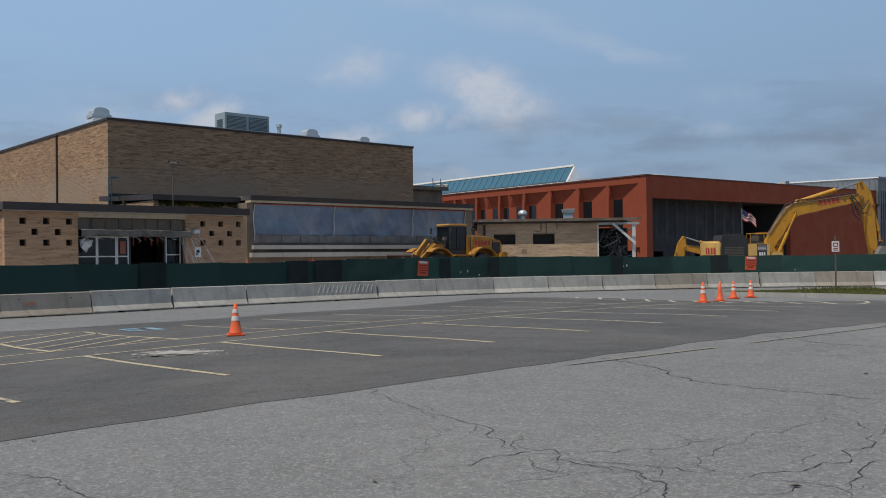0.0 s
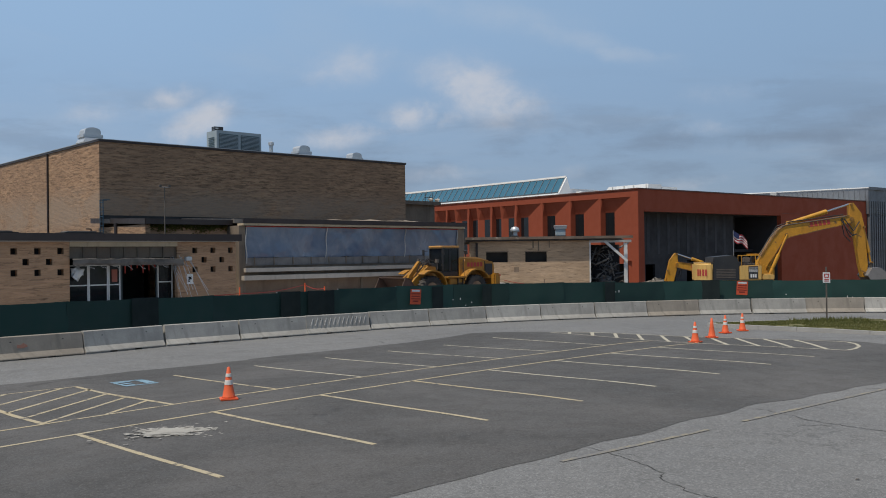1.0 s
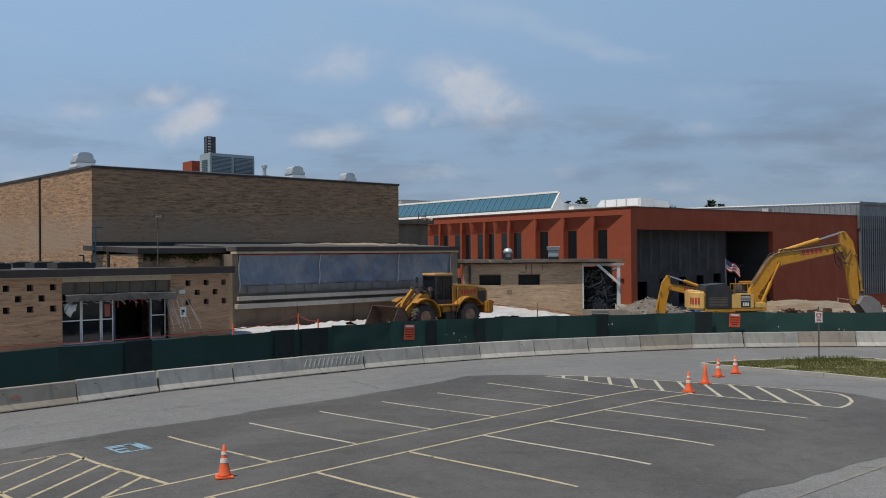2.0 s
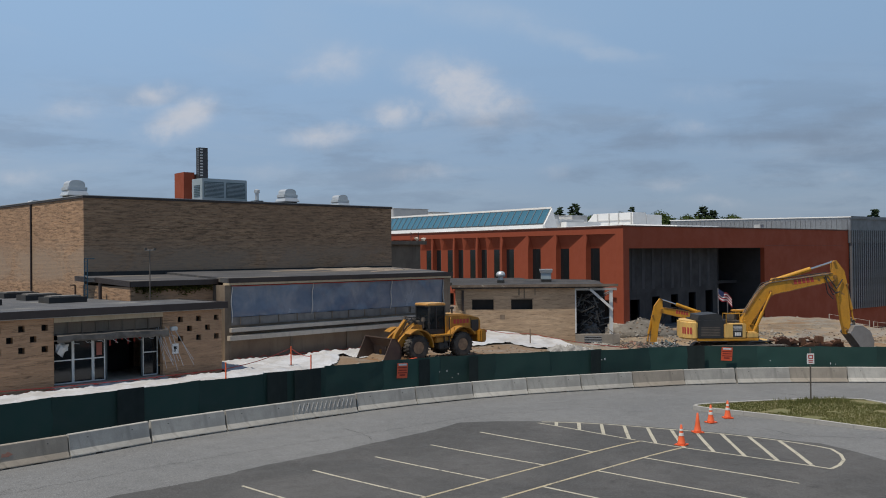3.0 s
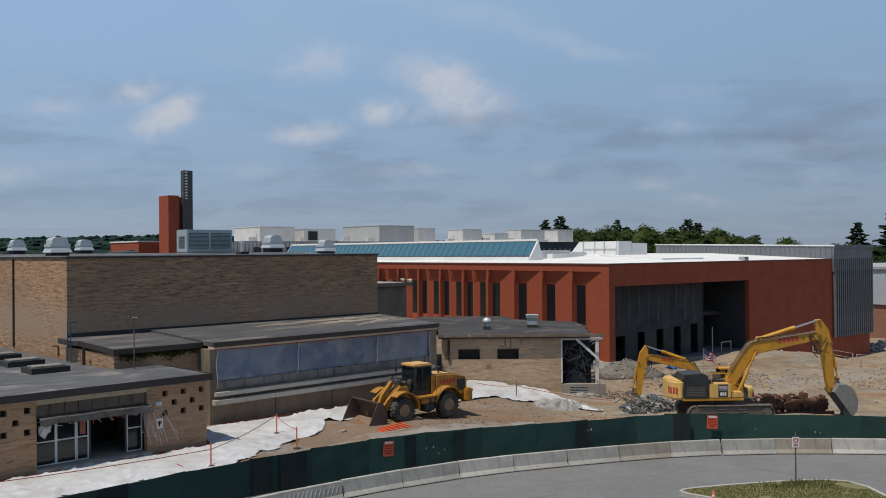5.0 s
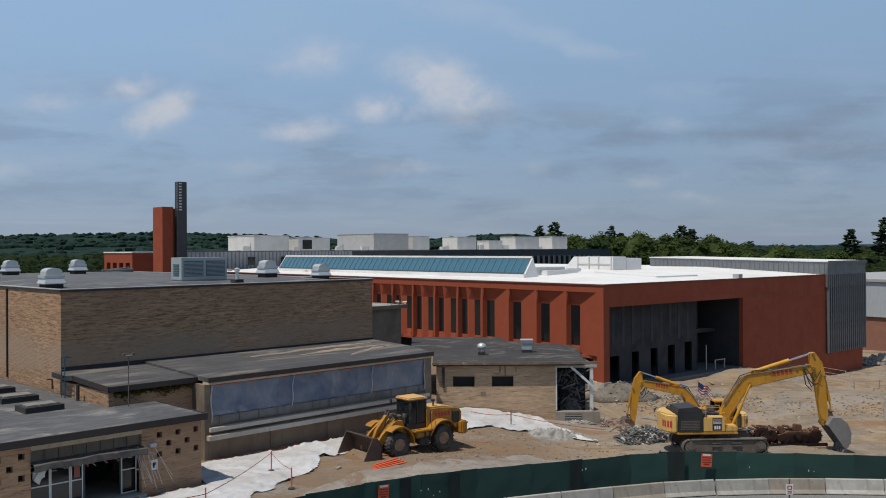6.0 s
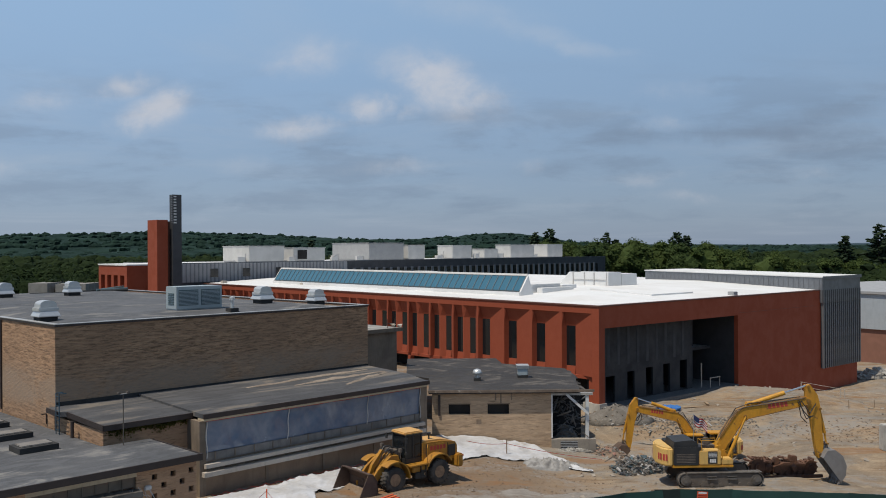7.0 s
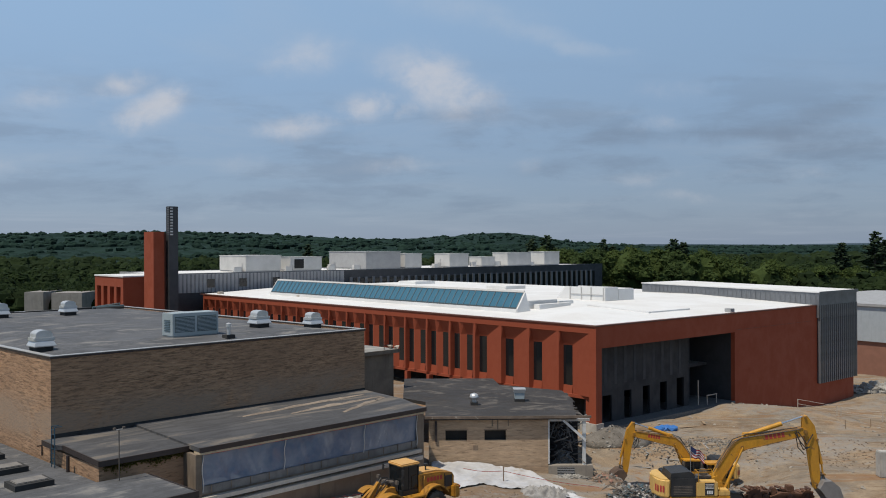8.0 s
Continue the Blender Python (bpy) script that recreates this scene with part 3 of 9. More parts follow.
M["bucket_steel"] = material("worn_bucket_steel", (0.25, 0.24, 0.235), 0.6, 0.3, second=(0.16, 0.145, 0.13), rust=((0.15, 0.09, 0.06), 1.5, 0.62))
M["bucket_dark"] = material("dark_rusty_bucket", (0.085, 0.055, 0.045), 0.75, 0.1, second=(0.13, 0.09, 0.065), blotch=(1.6, 0.5))
M["chrome"] = material("polished_ram_rod", (0.70, 0.70, 0.70), 0.2, 0.9, bump=0.0)
M["rusty"] = material("rusty_scrap_steel", (0.14, 0.065, 0.035), 0.9, 0.0, second=(0.075, 0.04, 0.03), blotch=(1.8, 0.6), grain=(15, 0.25))
M["flag_red"] = material("flag_red_cloth", (0.36, 0.03, 0.04), 0.85, bump=0.1)
M["flag_white"] = material("flag_white_cloth", (0.66, 0.64, 0.62), 0.85, bump=0.1)
M["flag_blue"] = material("flag_blue_cloth", (0.02, 0.03, 0.10), 0.85, bump=0.1)
M["tarp_blue"] = material("blue_tarpaulin", (0.04, 0.17, 0.48), 0.6)
M["timber"] = material("weathered_timber", (0.34, 0.24, 0.15), 0.85, second=(0.26, 0.19, 0.13))
M["pink_debris"] = material("broken_red_brick", (0.36, 0.17, 0.12), 0.95, second=(0.30, 0.20, 0.16))

# ======== mesh tools ========


class Shape:
    """Gathers boxes, rods, prisms and sheets into one mesh."""

    def __init__(self):
        self.v, self.f = [], []

    def add(self, verts, faces):
        k = len(self.v)
        self.v += [tuple(p) for p in verts]
        self.f += [tuple(k + i for i in f) for f in faces]
        return self

    def box(self, x0, x1, y0, y1, z0, z1, m=None):
        p = [Vector((x, y, z)) for z in (z0, z1) for y in (y0, y1) for x in (x0, x1)]
        if m:
            p = [m @ q for q in p]
        return self.add(p, ((0, 2, 3, 1), (4, 5, 7, 6), (0, 1, 5, 4), (2, 6, 7, 3), (0, 4, 6, 2), (1, 3, 7, 5)))

    def soft_box(self, x0, x1, y0, y1, z0, z1, r=0.03, m=None):
        """A box with chamfered edges."""
        bm = bmesh.new()
        bmesh.ops.create_cube(bm, size=1.0, matrix=Matrix.Translation(((x0 + x1) / 2, (y0 + y1) / 2, (z0 + z1) / 2)) @ Matrix.Diagonal((x1 - x0, y1 - y0, z1 - z0, 1)))
        bmesh.ops.bevel(bm, geom=bm.edges[:], offset=r, segments=2, affect="EDGES")
        if m:
            bm.transform(m)
        self.add([q.co.copy() for q in bm.verts], [[q.index for q in f.verts] for f in bm.faces])
        bm.free()
        return self

    def prism(self, poly, z0, z1, m=None):
        """An upright prism on a plan polygon that runs anticlockwise."""
        n = len(poly)
        p = [Vector((x, y, z0)) for x, y in poly] + [Vector((x, y, z1)) for x, y in poly]
        if m:
            p = [m @ q for q in p]
        return self.add(p, [tuple(range(n - 1, -1, -1)), tuple(range(n, 2 * n))] + [(i, (i + 1) % n, n + (i + 1) % n, n + i) for i in range(n)])

    def side(self, poly, y0, y1, m=None):
        """A profile of (x, z) points drawn out along y."""
        n = len(poly)
        p = [Vector((x, y0, z)) for x, z in poly] + [Vector((x, y1, z)) for x, z in poly]
        if m:
            p = [m @ q for q in p]
        return self.add(p, [tuple(range(n)), tuple(range(2 * n - 1, n - 1, -1))] + [(i, n + i, n + (i + 1) % n, (i + 1) % n) for i in range(n)])

    def rod(self, a, b, r0, r1=None, n=10, caps=True):
        a, b = Vector(a), Vector(b)
        r1 = r0 if r1 is None else r1
        q = (b - a).to_track_quat("Z", "Y").to_matrix()
        ring = [Vector((math.cos(2 * math.pi * i / n), math.sin(2 * math.pi * i / n), 0)) for i in range(n)]
        p = [a + q @ (w * r0) for w in ring] + [b + q @ (w * r1) for w in ring]
        f = [(i, (i + 1) % n, n + (i + 1) % n, n + i) for i in range(n)]
        if caps:
            f += [tuple(range(n - 1, -1, -1)), tuple(range(n, 2 * n))]
        return self.add(p, f)

    def tube(self, points, r, n=7):
        for a, b in zip(points, points[1:]):
            self.rod(a, b, r, r, n)
        return self

    def turned(self, profile, centre=(0, 0, 0), n=20, m=None, caps=True):
        """Profile of (radius, z) turned round the z axis."""
        c, p, f = Vector(centre), [], []
        for r, z in profile:
            for i in range(n):
                a = 2 * math.pi * i / n
                p.append(c + Vector((r * math.cos(a), r * math.sin(a), z)))
        if m:
            p = [m @ q for q in p]
        for j in range(len(profile) - 1):
            for i in range(n):
                f.append((j * n + i, j * n + (i + 1) % n, (j + 1) * n + (i + 1) % n, (j + 1) * n + i))
        if caps:
            f += [tuple(range(n - 1, -1, -1)), tuple(range((len(profile) - 1) * n, len(profile) * n))]
        return self.add(p, f)

    def grid(self, xs, ys, height):
        nx, p = len(xs), [(x, y, height(x, y)) for y in ys for x in xs]
        return self.add(p, [(j * nx + i, j * nx + i + 1, (j + 1) * nx + i + 1, (j + 1) * nx + i) for j in range(len(ys) - 1) for i in range(nx - 1)])

    def lump(self, centre, size, seed, rough=0.3, level=1):
        """An uneven stone-like lump."""
        bm = bmesh.new()
        bmesh.ops.create_icosphere(bm, subdivisions=level, radius=1.0)
        off = Vector((seed * 7.13, seed * 3.71, seed * 1.93))
        for q in bm.verts:
            k = 1 + rough * noise.noise(q.co * 1.6 + off) * 2
            q.co = Vector((q.co.x * size[0] * k, q.co.y * size[1] * k, q.co.z * size[2] * k)) + Vector(centre)
        self.add([q.co.copy() for q in bm.verts], [[q.index for q in f.verts] for f in bm.faces])
        bm.free()
        return self

    def mesh(self, name, mat, smooth=False):
        me = bpy.data.meshes.new(name)
        me.from_pydata(self.v, [], self.f)
        me.materials.append(M[mat] if isinstance(mat, str) else mat)
        if smooth:
            me.shade_smooth()
        me.update()
        return me


def thing(name, label, category, m=None, group="", kind=""):
    ob = new(name)
    ob.empty_display_size = 0.2
    if m:
        ob.matrix_world = m
    return tagged(ob, label, category, group, kind)


def part(name, shape, mat, parent=None, label="", m=None, smooth=False):
    me = shape if isinstance(shape, bpy.types.Mesh) else shape.mesh(name, mat, smooth)
    ob = new(name, me)
    ob.parent = parent
    if m:
        ob.matrix_basis = m
    return tagged(ob, label)


def solid(name, shape, mat, label, category, m=None, group="", kind="", smooth=False):
    return tagged(part(name, shape, mat, None, label, m, smooth), "", category, group, kind)


def words(name, text, size, mat, parent, m, depth=0.004, squeeze=1.0):
    """Lettering turned into a mesh."""
    cu = bpy.data.curves.new(name, "FONT")
    cu.body, cu.size, cu.extrude, cu.align_x, cu.align_y = text, size, depth, "CENTER", "CENTER"
    cu.resolution_u = 3
    tmp = bpy.data.objects.new(name, cu)
    me = bpy.data.meshes.new_from_object(tmp)
    bpy.data.objects.remove(tmp)
    me.transform(Matrix.Diagonal((squeeze, 1, 1, 1)))
    me.materials.clear()
    me.materials.append(M[mat])
    return part(name, me, mat, parent, "", m)


def smooth01(t):
    t = max(0.0, min(1.0, t))
    return t * t * (3 - 2 * t)


def curve_points(points, step):
    """Points at even steps along a smooth line through a few plan points."""
    dense = []
    pts = [Vector(p) for p in points]
    for i in range(len(pts) - 1):
        p0, p1, p2, p3 = pts[max(i - 1, 0)], pts[i], pts[i + 1], pts[min(i + 2, len(pts) - 1)]
        for k in range(24):
            t = k / 24
            dense.append(0.5 * (2 * p1 + (p2 - p0) * t + (2 * p0 - 5 * p1 + 4 * p2 - p3) * t * t + (3 * p1 - p0 - 3 * p2 + p3) * t ** 3))
    dense.append(pts[-1])
    out, need = [dense[0]], step
    last = dense[0]
    for q in dense[1:]:
        while (q - last).length >= need:
            last = last + (q - last).normalized() * need
            out.append(last)
            need = step
        need -= (q - last).length
        last = q
    return out


# ======== ground, lot and road ========
FENCE = ((-24.0, 21.0), (-15.5, 31.5), (-12.8, 34.2), (-8.8, 38.4), (-1.3, 43.6), (6.1, 46.5), (12.5, 48.9), (18.3, 48.6), (24.0, 47.6), (34.0, 46.0))


def fence_y(x):
    if x <= FENCE[0][0]:
        return FENCE[0][1] + (x - FENCE[0][0])
    for (xa, ya), (xb, yb) in zip(FENCE, FENCE[1:]):
        if x <= xb:
            return ya + (yb - ya) * (x - xa) / (xb - xa)
    return FENCE[-1][1]


def lot_z(x, y):
    """The lot is crowned along the bays and falls away a little towards the barriers and the island."""
    d = fence_y(x) - y
    s, w = 0.7034 * x + 0.7108 * (y - 22.85), -0.7108 * x + 0.7034 * (y - 22.85)
    crown = smooth01((d - 1.5) / 6) * (smooth01((w + 9) / 6) * (0.035 - 0.0009 * (max(-14.0, min(12.0, s)) - 2.5) ** 2) - 0.19 * smooth01((w + 1) / 9) * smooth01((11 - s) / 6)) + 0.075 * math.exp(-((w + 5) / 3) ** 2)
    return max(-0.19, crown - 0.13 * max(smooth01((7.5 - d) / 4), smooth01((y - 29) / 6) * smooth01((x - 4) / 5)))


def terrain(x, y):
    """Height of the ground: the lot is flat, the site behind the fence is dug over."""
    d = y - fence_y(x)
    z = -0.24 + 0.12 * smooth01(d / 3)
    if d > 0:
        left = smooth01((9 - x) / 8)
        z += (0.46 * left + 0.24 * smooth01((-3 - x) / 9)) * smooth01(d / 5) + 0.3 * left * smooth01((y - 56) / 8)
        z -= 0.16 * smooth01((x - 6) / 6) * smooth01((y - 50) / 5)
        z -= 0.95 * smooth01((y - 60) / 35) * smooth01((x - 9) / 4)
        z -= 1.7 * math.exp(-(((x - 20.0) / 7.5) ** 2 + ((y - 69.6) / 5.0) ** 2) ** 1.5)
        z -= 2.4 * smooth01((x - 30) / 22) * smooth01((y - 75) / 38)
        rough = smooth01(d / 4) * smooth01((x + 14) / 8) * smooth01((260 - y) / 100)
        z += rough * (0.40 * noise.noise(Vector((x / 9, y / 9, 0))) + 0.12 * noise.noise(Vector((x / 2.2, y / 2.2, 4))) + 0.05 * noise.noise(Vector((x / 0.8, y / 0.8, 9))))
        # long spoil bank in front of the new building and a small heap by the loader
        z += 0.55 * math.exp(-(((x - 36) / 9) ** 2 + ((y - 80) / 5) ** 2)) + 0.3 * math.exp(-(((x - 30) / 3) ** 2 + ((y - 68) / 3) ** 2))
        z += 0.27 * math.exp(-((((x - 18.0) / 6.5) ** 2 + ((y - 56.3) / 3.6) ** 2) ** 1.5))
        z += 0.95 * math.exp(-((((x - 39.0) / 7.0) ** 2 + ((y - 96.0) / 5.5) ** 2) ** 1.4)) + 0.4 * math.exp(-(((x - 30) / 9) ** 2 + ((y - 90) / 6) ** 2))
        z += 0.45 * math.exp(-(((x + 6.8) / 2.2) ** 2 + ((y - 51.0) / 1.6) ** 2))
    return z


def steps(a, b, d):
    n = max(1, round((b - a) / d))
    return [a + (b - a) * i / n for i in range(n)]


xs = [-4500, -2500, -1400, -800, -450, -260, -160, -110, -75] + steps(-50, 72, 0.9) + [72, 85, 105, 140, 200, 320, 600, 1200, 2400, 4500]
ys = [-3000, -1200, -500, -200, -80, -20, 10] + steps(22, 126, 0.9) + [126, 140, 160, 190, 240, 320, 500, 900, 1700, 3000, 4800]
solid("ground", Shape().grid(xs, ys, terrain), "soil", "bare sandy soil of a demolition site", "ground", kind="structure", smooth=True)

lot = Shape()
row, lines = steps(-75, 75, 0.6) + [75], [0.0] + [0.5 + 0.5 * i / 110 for i in range(111)]
for t in lines:
    for x in row:
        y = -70 + (fence_y(x) + 0.5 + 70) * t
        lot.v.append((x, y, lot_z(x, y)))
lot.f = [(j * len(row) + i, j * len(row) + i + 1, (j + 1) * len(row) + i + 1, (j + 1) * len(row) + i) for j in range(len(lines) - 1) for i in range(len(row) - 1)]
solid("parking_lot", lot, "old_asphalt", "weathered light grey asphalt lot with fine cracks", "asphalt", kind="structure", smooth=True)

# plan of the parking bays: s along the aisle, w across it
LOT = pose(0, 22.85, 0, 0, 0, 45.3)


def lot_end(w):
    return 14.75 - 0.065 * (w + 0.7) ** 2


def bay_width(s):
    """From and to across the aisle, of the darker surface at s."""
    lo = -7.6 - 0.75 * smooth01((s + 1) / 8) + 0.16 * noise.noise(Vector((s * 0.8, 0, 0))) + 0.06 * noise.noise(Vector((s * 4, 1, 0)))
    hi = 8.6 + 0.5 * noise.noise(Vector((s * 0.25, 9, 0))) + 0.1 * noise.noise(Vector((s * 2, 3, 0)))
    r = math.sqrt(max(0.0, (14.98 - s) / 0.065))
    if s > 12:
        lo = max(lo, -8.4 + 1.78 * (s - 12))
    return lo, min(hi, r - 0.7)


bay_sheet, cuts = Shape(), steps(-30, 14.96, 0.25) + [14.96]
for s in cuts:
    lo, hi = bay_width(s)
    for k in range(49):
        w = lo + (hi - lo) * k / 48
        q = LOT @ Vector((s, w, 0))
        bay_sheet.v.append((q.x, q.y, lot_z(q.x, q.y) + 0.005))
bay_sheet.f = [(i * 49 + k, (i + 1) * 49 + k, (i + 1) * 49 + k + 1, i * 49 + k + 1) for i in range(len(cuts) - 1) for k in range(48)]
solid("parking_bay_surface", bay_sheet, "dark_asphalt", "darker resurfaced asphalt of the parking bays", "asphalt", kind="structure", smooth=True)


def painted(name, a, b, width, mat, label, m=LOT, z=0.0075):
    a, b = Vector((*a, 0)), Vector((*b, 0))
    along = (b - a).normalized()
    side = Vector((-along.y, along.x, 0)) * width / 2
    n = max(2, int((b - a).length / 0.5))
    sh, p = Shape(), []
    for i in range(n + 1):
        c = a + (b - a) * i / n
        k = 1 + 0.16 * noise.noise(c * 2.3)
        for q in (m @ (c - side * k), m @ (c + side * k)):
            p.append((q.x, q.y, lot_z(q.x, q.y) + z + 0.003))
    sh.add(p, [(2 * i, 2 * i + 2, 2 * i + 3, 2 * i + 1) for i in range(n)])
    return solid(name, sh, mat, label, "road marking", group="parking lot markings", kind="structure")


AISLE = 1.68
painted("aisle_line", (-26, 0), (11.1, 0.0), 0.10, "line_yellow", "worn yellow line along the parking aisle")
painted("aisle_line", (-26, AISLE), (11.1, AISLE), 0.10, "line_yellow", "worn yellow line along the parking aisle")
for i, s in enumerate((-17.7, -15.05, -12.35, -9.6, -6.9, -4.3, -1.6, 1.0, 3.7, 6.3, 8.8)):
    painted("stall_line", (s, -0.05), (s, -5.1), 0.10, "line_yellow" if i < 7 else "line_white", "worn painted line between two stalls")
for i in range(6):
    s = -4.33 + 2.55 * i
    painted("stall_line", (s, AISLE + 0.05), (s + 0.05, AISLE + 5.2), 0.09, "line_yellow" if i < 1 else "line_white", "worn painted line between two stalls")
for a, b in (((1.6, 13.2), (4.3, 15.5)), ((5.1, 16.25), (9.6, 20.25))):
    painted("old_line", a, b, 0.09, "line_faded", "almost worn-off yellow line on old asphalt", Matrix.Identity(4))
# rounded end of the bays with diagonal bars
arc = [(11.25, -5.0), (11.9, -4.97), (12.7, -4.78), (13.4, -4.4)] + [(lot_end(w), w) for w in [-3.8 + 10.2 * i / 22 for i in range(23)]]
for a, b in zip(arc, arc[1:]):
    painted("bay_end_line", a, b, 0.11, "line_white", "worn painted curve round the bay end")
painted("bay_end_line", (11.2, -5.0), (11.2, 6.4), 0.10, "line_white", "worn painted line across the bay end")
for i in range(10):
    w0 = 5.45 - i * 1.1
    k = 0.0
    while k < 6 and 11.2 + k < lot_end(w0 + 0.78 * k) - 0.08:
        k += 0.05
    if k > 0.25:
        painted("bay_end_bar", (11.2, w0), (11.2 + k, w0 + 0.78 * k), 0.13, "line_white", "worn pale diagonal bar at the bay end")
# hatched access strip
A0, A1, B0, B1 = -9.58, -6.92, AISLE + 0.05, 6.75
for c in (8.39, 9.44, 10.49, 11.54, 12.59, 13.64):
    s0, s1 = max(A0, (B0 - c) / 0.8), min(A1, (B1 - c) / 0.8)
    painted("access_bar", (s0, 0.8 * s0 + c), (s1, 0.8 * s1 + c), 0.10, "line_yellow", "worn yellow diagonal bar of an access strip")
painted("access_edge", (A1, B0), (A1 - 0.1, B1), 0.11, "line_yellow", "worn yellow edge of an access strip")
painted("access_edge", (A0, B0), (A0, B1), 0.12, "line_yellow", "worn yellow edge of an access strip")
painted("access_edge", (A0, B1), (A1 - 0.1, B1), 0.08, "line_yellow", "worn yellow edge of an access strip")
# blue wheelchair bay mark
mark = Shape()
blue_at = pose(-8.45, 23.25, lot_z(-8.45, 23.25) + 0.014, 0, 0, 45.3) @ Matrix.Diagonal((0.8, 0.8, 1, 1))
for i in range(3):
    mark.box(-0.5, -0.22 + 0.1 * i, -0.55 + 0.4 * i, -0.38 + 0.4 * i, 0, 0.002, blue_at)
mark.box(0.2, 0.5, -0.5, 0.55, 0, 0.002, blue_at).box(-0.5, 0.5, 0.45, 0.6, 0, 0.002, blue_at).box(-0.5, 0.5, -0.66, -0.55, 0, 0.002, blue_at).box(-0.6, -0.5, -0.66, 0.6, 0, 0.002, blue_at)
solid("bay_symbol", mark, "line_blue", "faded blue wheelchair bay marking", "road marking", kind="structure")
random.seed(6)
blot = Shape()
for k in range(420):
    a, q = random.uniform(0, 6.28), abs(random.gauss(0, 0.42))
    r = random.uniform(0.03, 0.20) * max(0.25, 1 - q)
    cx, cy = 1.15 * q * math.cos(a), 0.75 * q * math.sin(a)
    blot.add([(cx + r * (1 + 0.4 * math.sin(3.1 * k + 2 * i)) * math.cos(i * 0.785), cy + 0.7 * r * (1 + 0.4 * math.cos(1.7 * k + 3 * i)) * math.sin(i * 0.785), 0.00004 * k) for i in range(8)], [tuple(range(8))])
solid("concrete_stain", blot, "pale_stain", "pale cement stain on the asphalt", "stain", pose(-5.0, 15.95, lot_z(-5.0, 15.95) + 0.014, 0, 0, 12), kind="structure")
# open cracks on the older asphalt


def crack_line(seed, points, width, branches=2):
    """A crack that follows a few plan points, with short side branches."""
    random.seed(seed)
    sh = Shape()

    def strip(pts, w):
        p = []
        for i, q in enumerate(pts):
            t = (pts[min(i + 1, len(pts) - 1)] - pts[max(i - 1, 0)]).normalized()
            side = Vector((-t.y, t.x)) * w * random.uniform(0.2, 1.0) * min(1, (len(pts) - i) / 10 + 0.15, i / 10 + 0.25)
            z = lot_z(q.x, q.y) + 0.0045
            p += [(q.x - side.x, q.y - side.y, z), (q.x + side.x, q.y + side.y, z)]
        sh.add(p, [(2 * i, 2 * i + 2, 2 * i + 3, 2 * i + 1) for i in range(len(pts) - 1)])

    line = []
    for a, b in zip(points, points[1:]):
        a, b = Vector(a), Vector(b)
        n = max(2, int((b - a).length / 0.05))
        for i in range(n):
            q = a.lerp(b, i / n)
            line.append(q + Vector((noise.noise(Vector((q.x * 3, q.y * 3, seed))), noise.noise(Vector((q.x * 3, q.y * 3, seed + 40))))) * 0.16 + Vector((random.gauss(0, 0.008), random.gauss(0, 0.012))))
    strip(line, width)
    for k in range(branches):
        q = random.choice(line)
        a = random.uniform(-0.7, 0.7) + random.choice((0, math.pi))
        pts = [q]
        for i in range(random.randint(6, 22)):
            a += random.gauss(0, 0.35)
            pts.append(pts[-1] + Vector((math.cos(a), math.sin(a))) * 0.05)
        strip(pts, width * 0.6)
    return solid("crack", sh, "crack", "fine crack in old asphalt", "crack", group="cracks in the asphalt", kind="structure")


CRACKS = (
    (((2.0, 14.25), (2.7, 13.2), (3.0, 11.7), (3.4, 11.2), (4.0, 10.7), (4.7, 10.1)), 0.013, 3),
    (((5.7, 17.5), (6.1, 16.9), (6.4, 16.3), (6.7, 16.0), (7.2, 15.3), (8.2, 14.2)), 0.016, 2),
    (((0.08, 7.0), (0.6, 7.5), (0.9, 7.6), (0.95, 7.3), (1.25, 7.2), (1.55, 6.9), (1.65, 6.2), (1.5, 5.4)), 0.0075, 9),
    (((1.0, 7.5), (1.75, 7.7), (2.8, 8.2)), 0.005, 4),
    (((0.95, 7.3), (1.5, 7.2), (1.85, 6.95), (2.2, 6.75)), 0.006, 8),
    (((2.2, 6.75), (2.7, 6.85), (3.1, 7.2), (3.3, 7.4), (3.8, 8.25), (4.1, 8.6), (5.5, 9.0)), 0.007, 6),
    (((2.8, 6.3), (3.0, 6.65), (3.4, 7.25), (4.2, 7.6)), 0.007, 4),
    (((-1.1, 11.1), (-0.6, 10.05), (0.0, 9.2), (0.4, 8.7), (0.6, 7.7), (0.65, 7.5)), 0.0055, 4),
    (((-3.3, 6.9), (-2.9, 6.7), (-2.35, 6.2), (-1.9, 5.4)), 0.006, 3),
    (((1.85, 6.95), (2.25, 7.6), (2.8, 8.2), (3.9, 9.2)), 0.0035, 4),
    (((0.45, 6.5), (0.8, 6.75), (1.3, 6.9), (1.75, 7.0)), 0.0045, 5),
    (((3.85, 9.25), (3.85, 8.8), (3.8, 8.25)), 0.005, 2),
    (((6.6, 20.8), (8.5, 20.3), (10.5, 19.0)), 0.012, 1),
    (((-4.4, 35.2), (-3.4, 34.1), (-2.9, 32.9)), 0.024, 1),
    (((-14, 24.6), (-9.5, 29.0), (-4, 33.5), (2.0, 37.5), (6.5, 39.3)), 0.012, 4),
    (((11.9, 34.6), (12.6, 33.0), (14.8, 32.2), (17.5, 31.0)), 0.02, 3),
    (((14.4, 44.4), (16.0, 42.6), (17.2, 42.0)), 0.022, 1),
    (((3.0, 39.8), (6.5, 41.2), (11.0, 42.6)), 0.010, 2),
)
for k, (points, width, branches) in enumerate(CRACKS):
    crack_line(k + 1, points, width, branches)

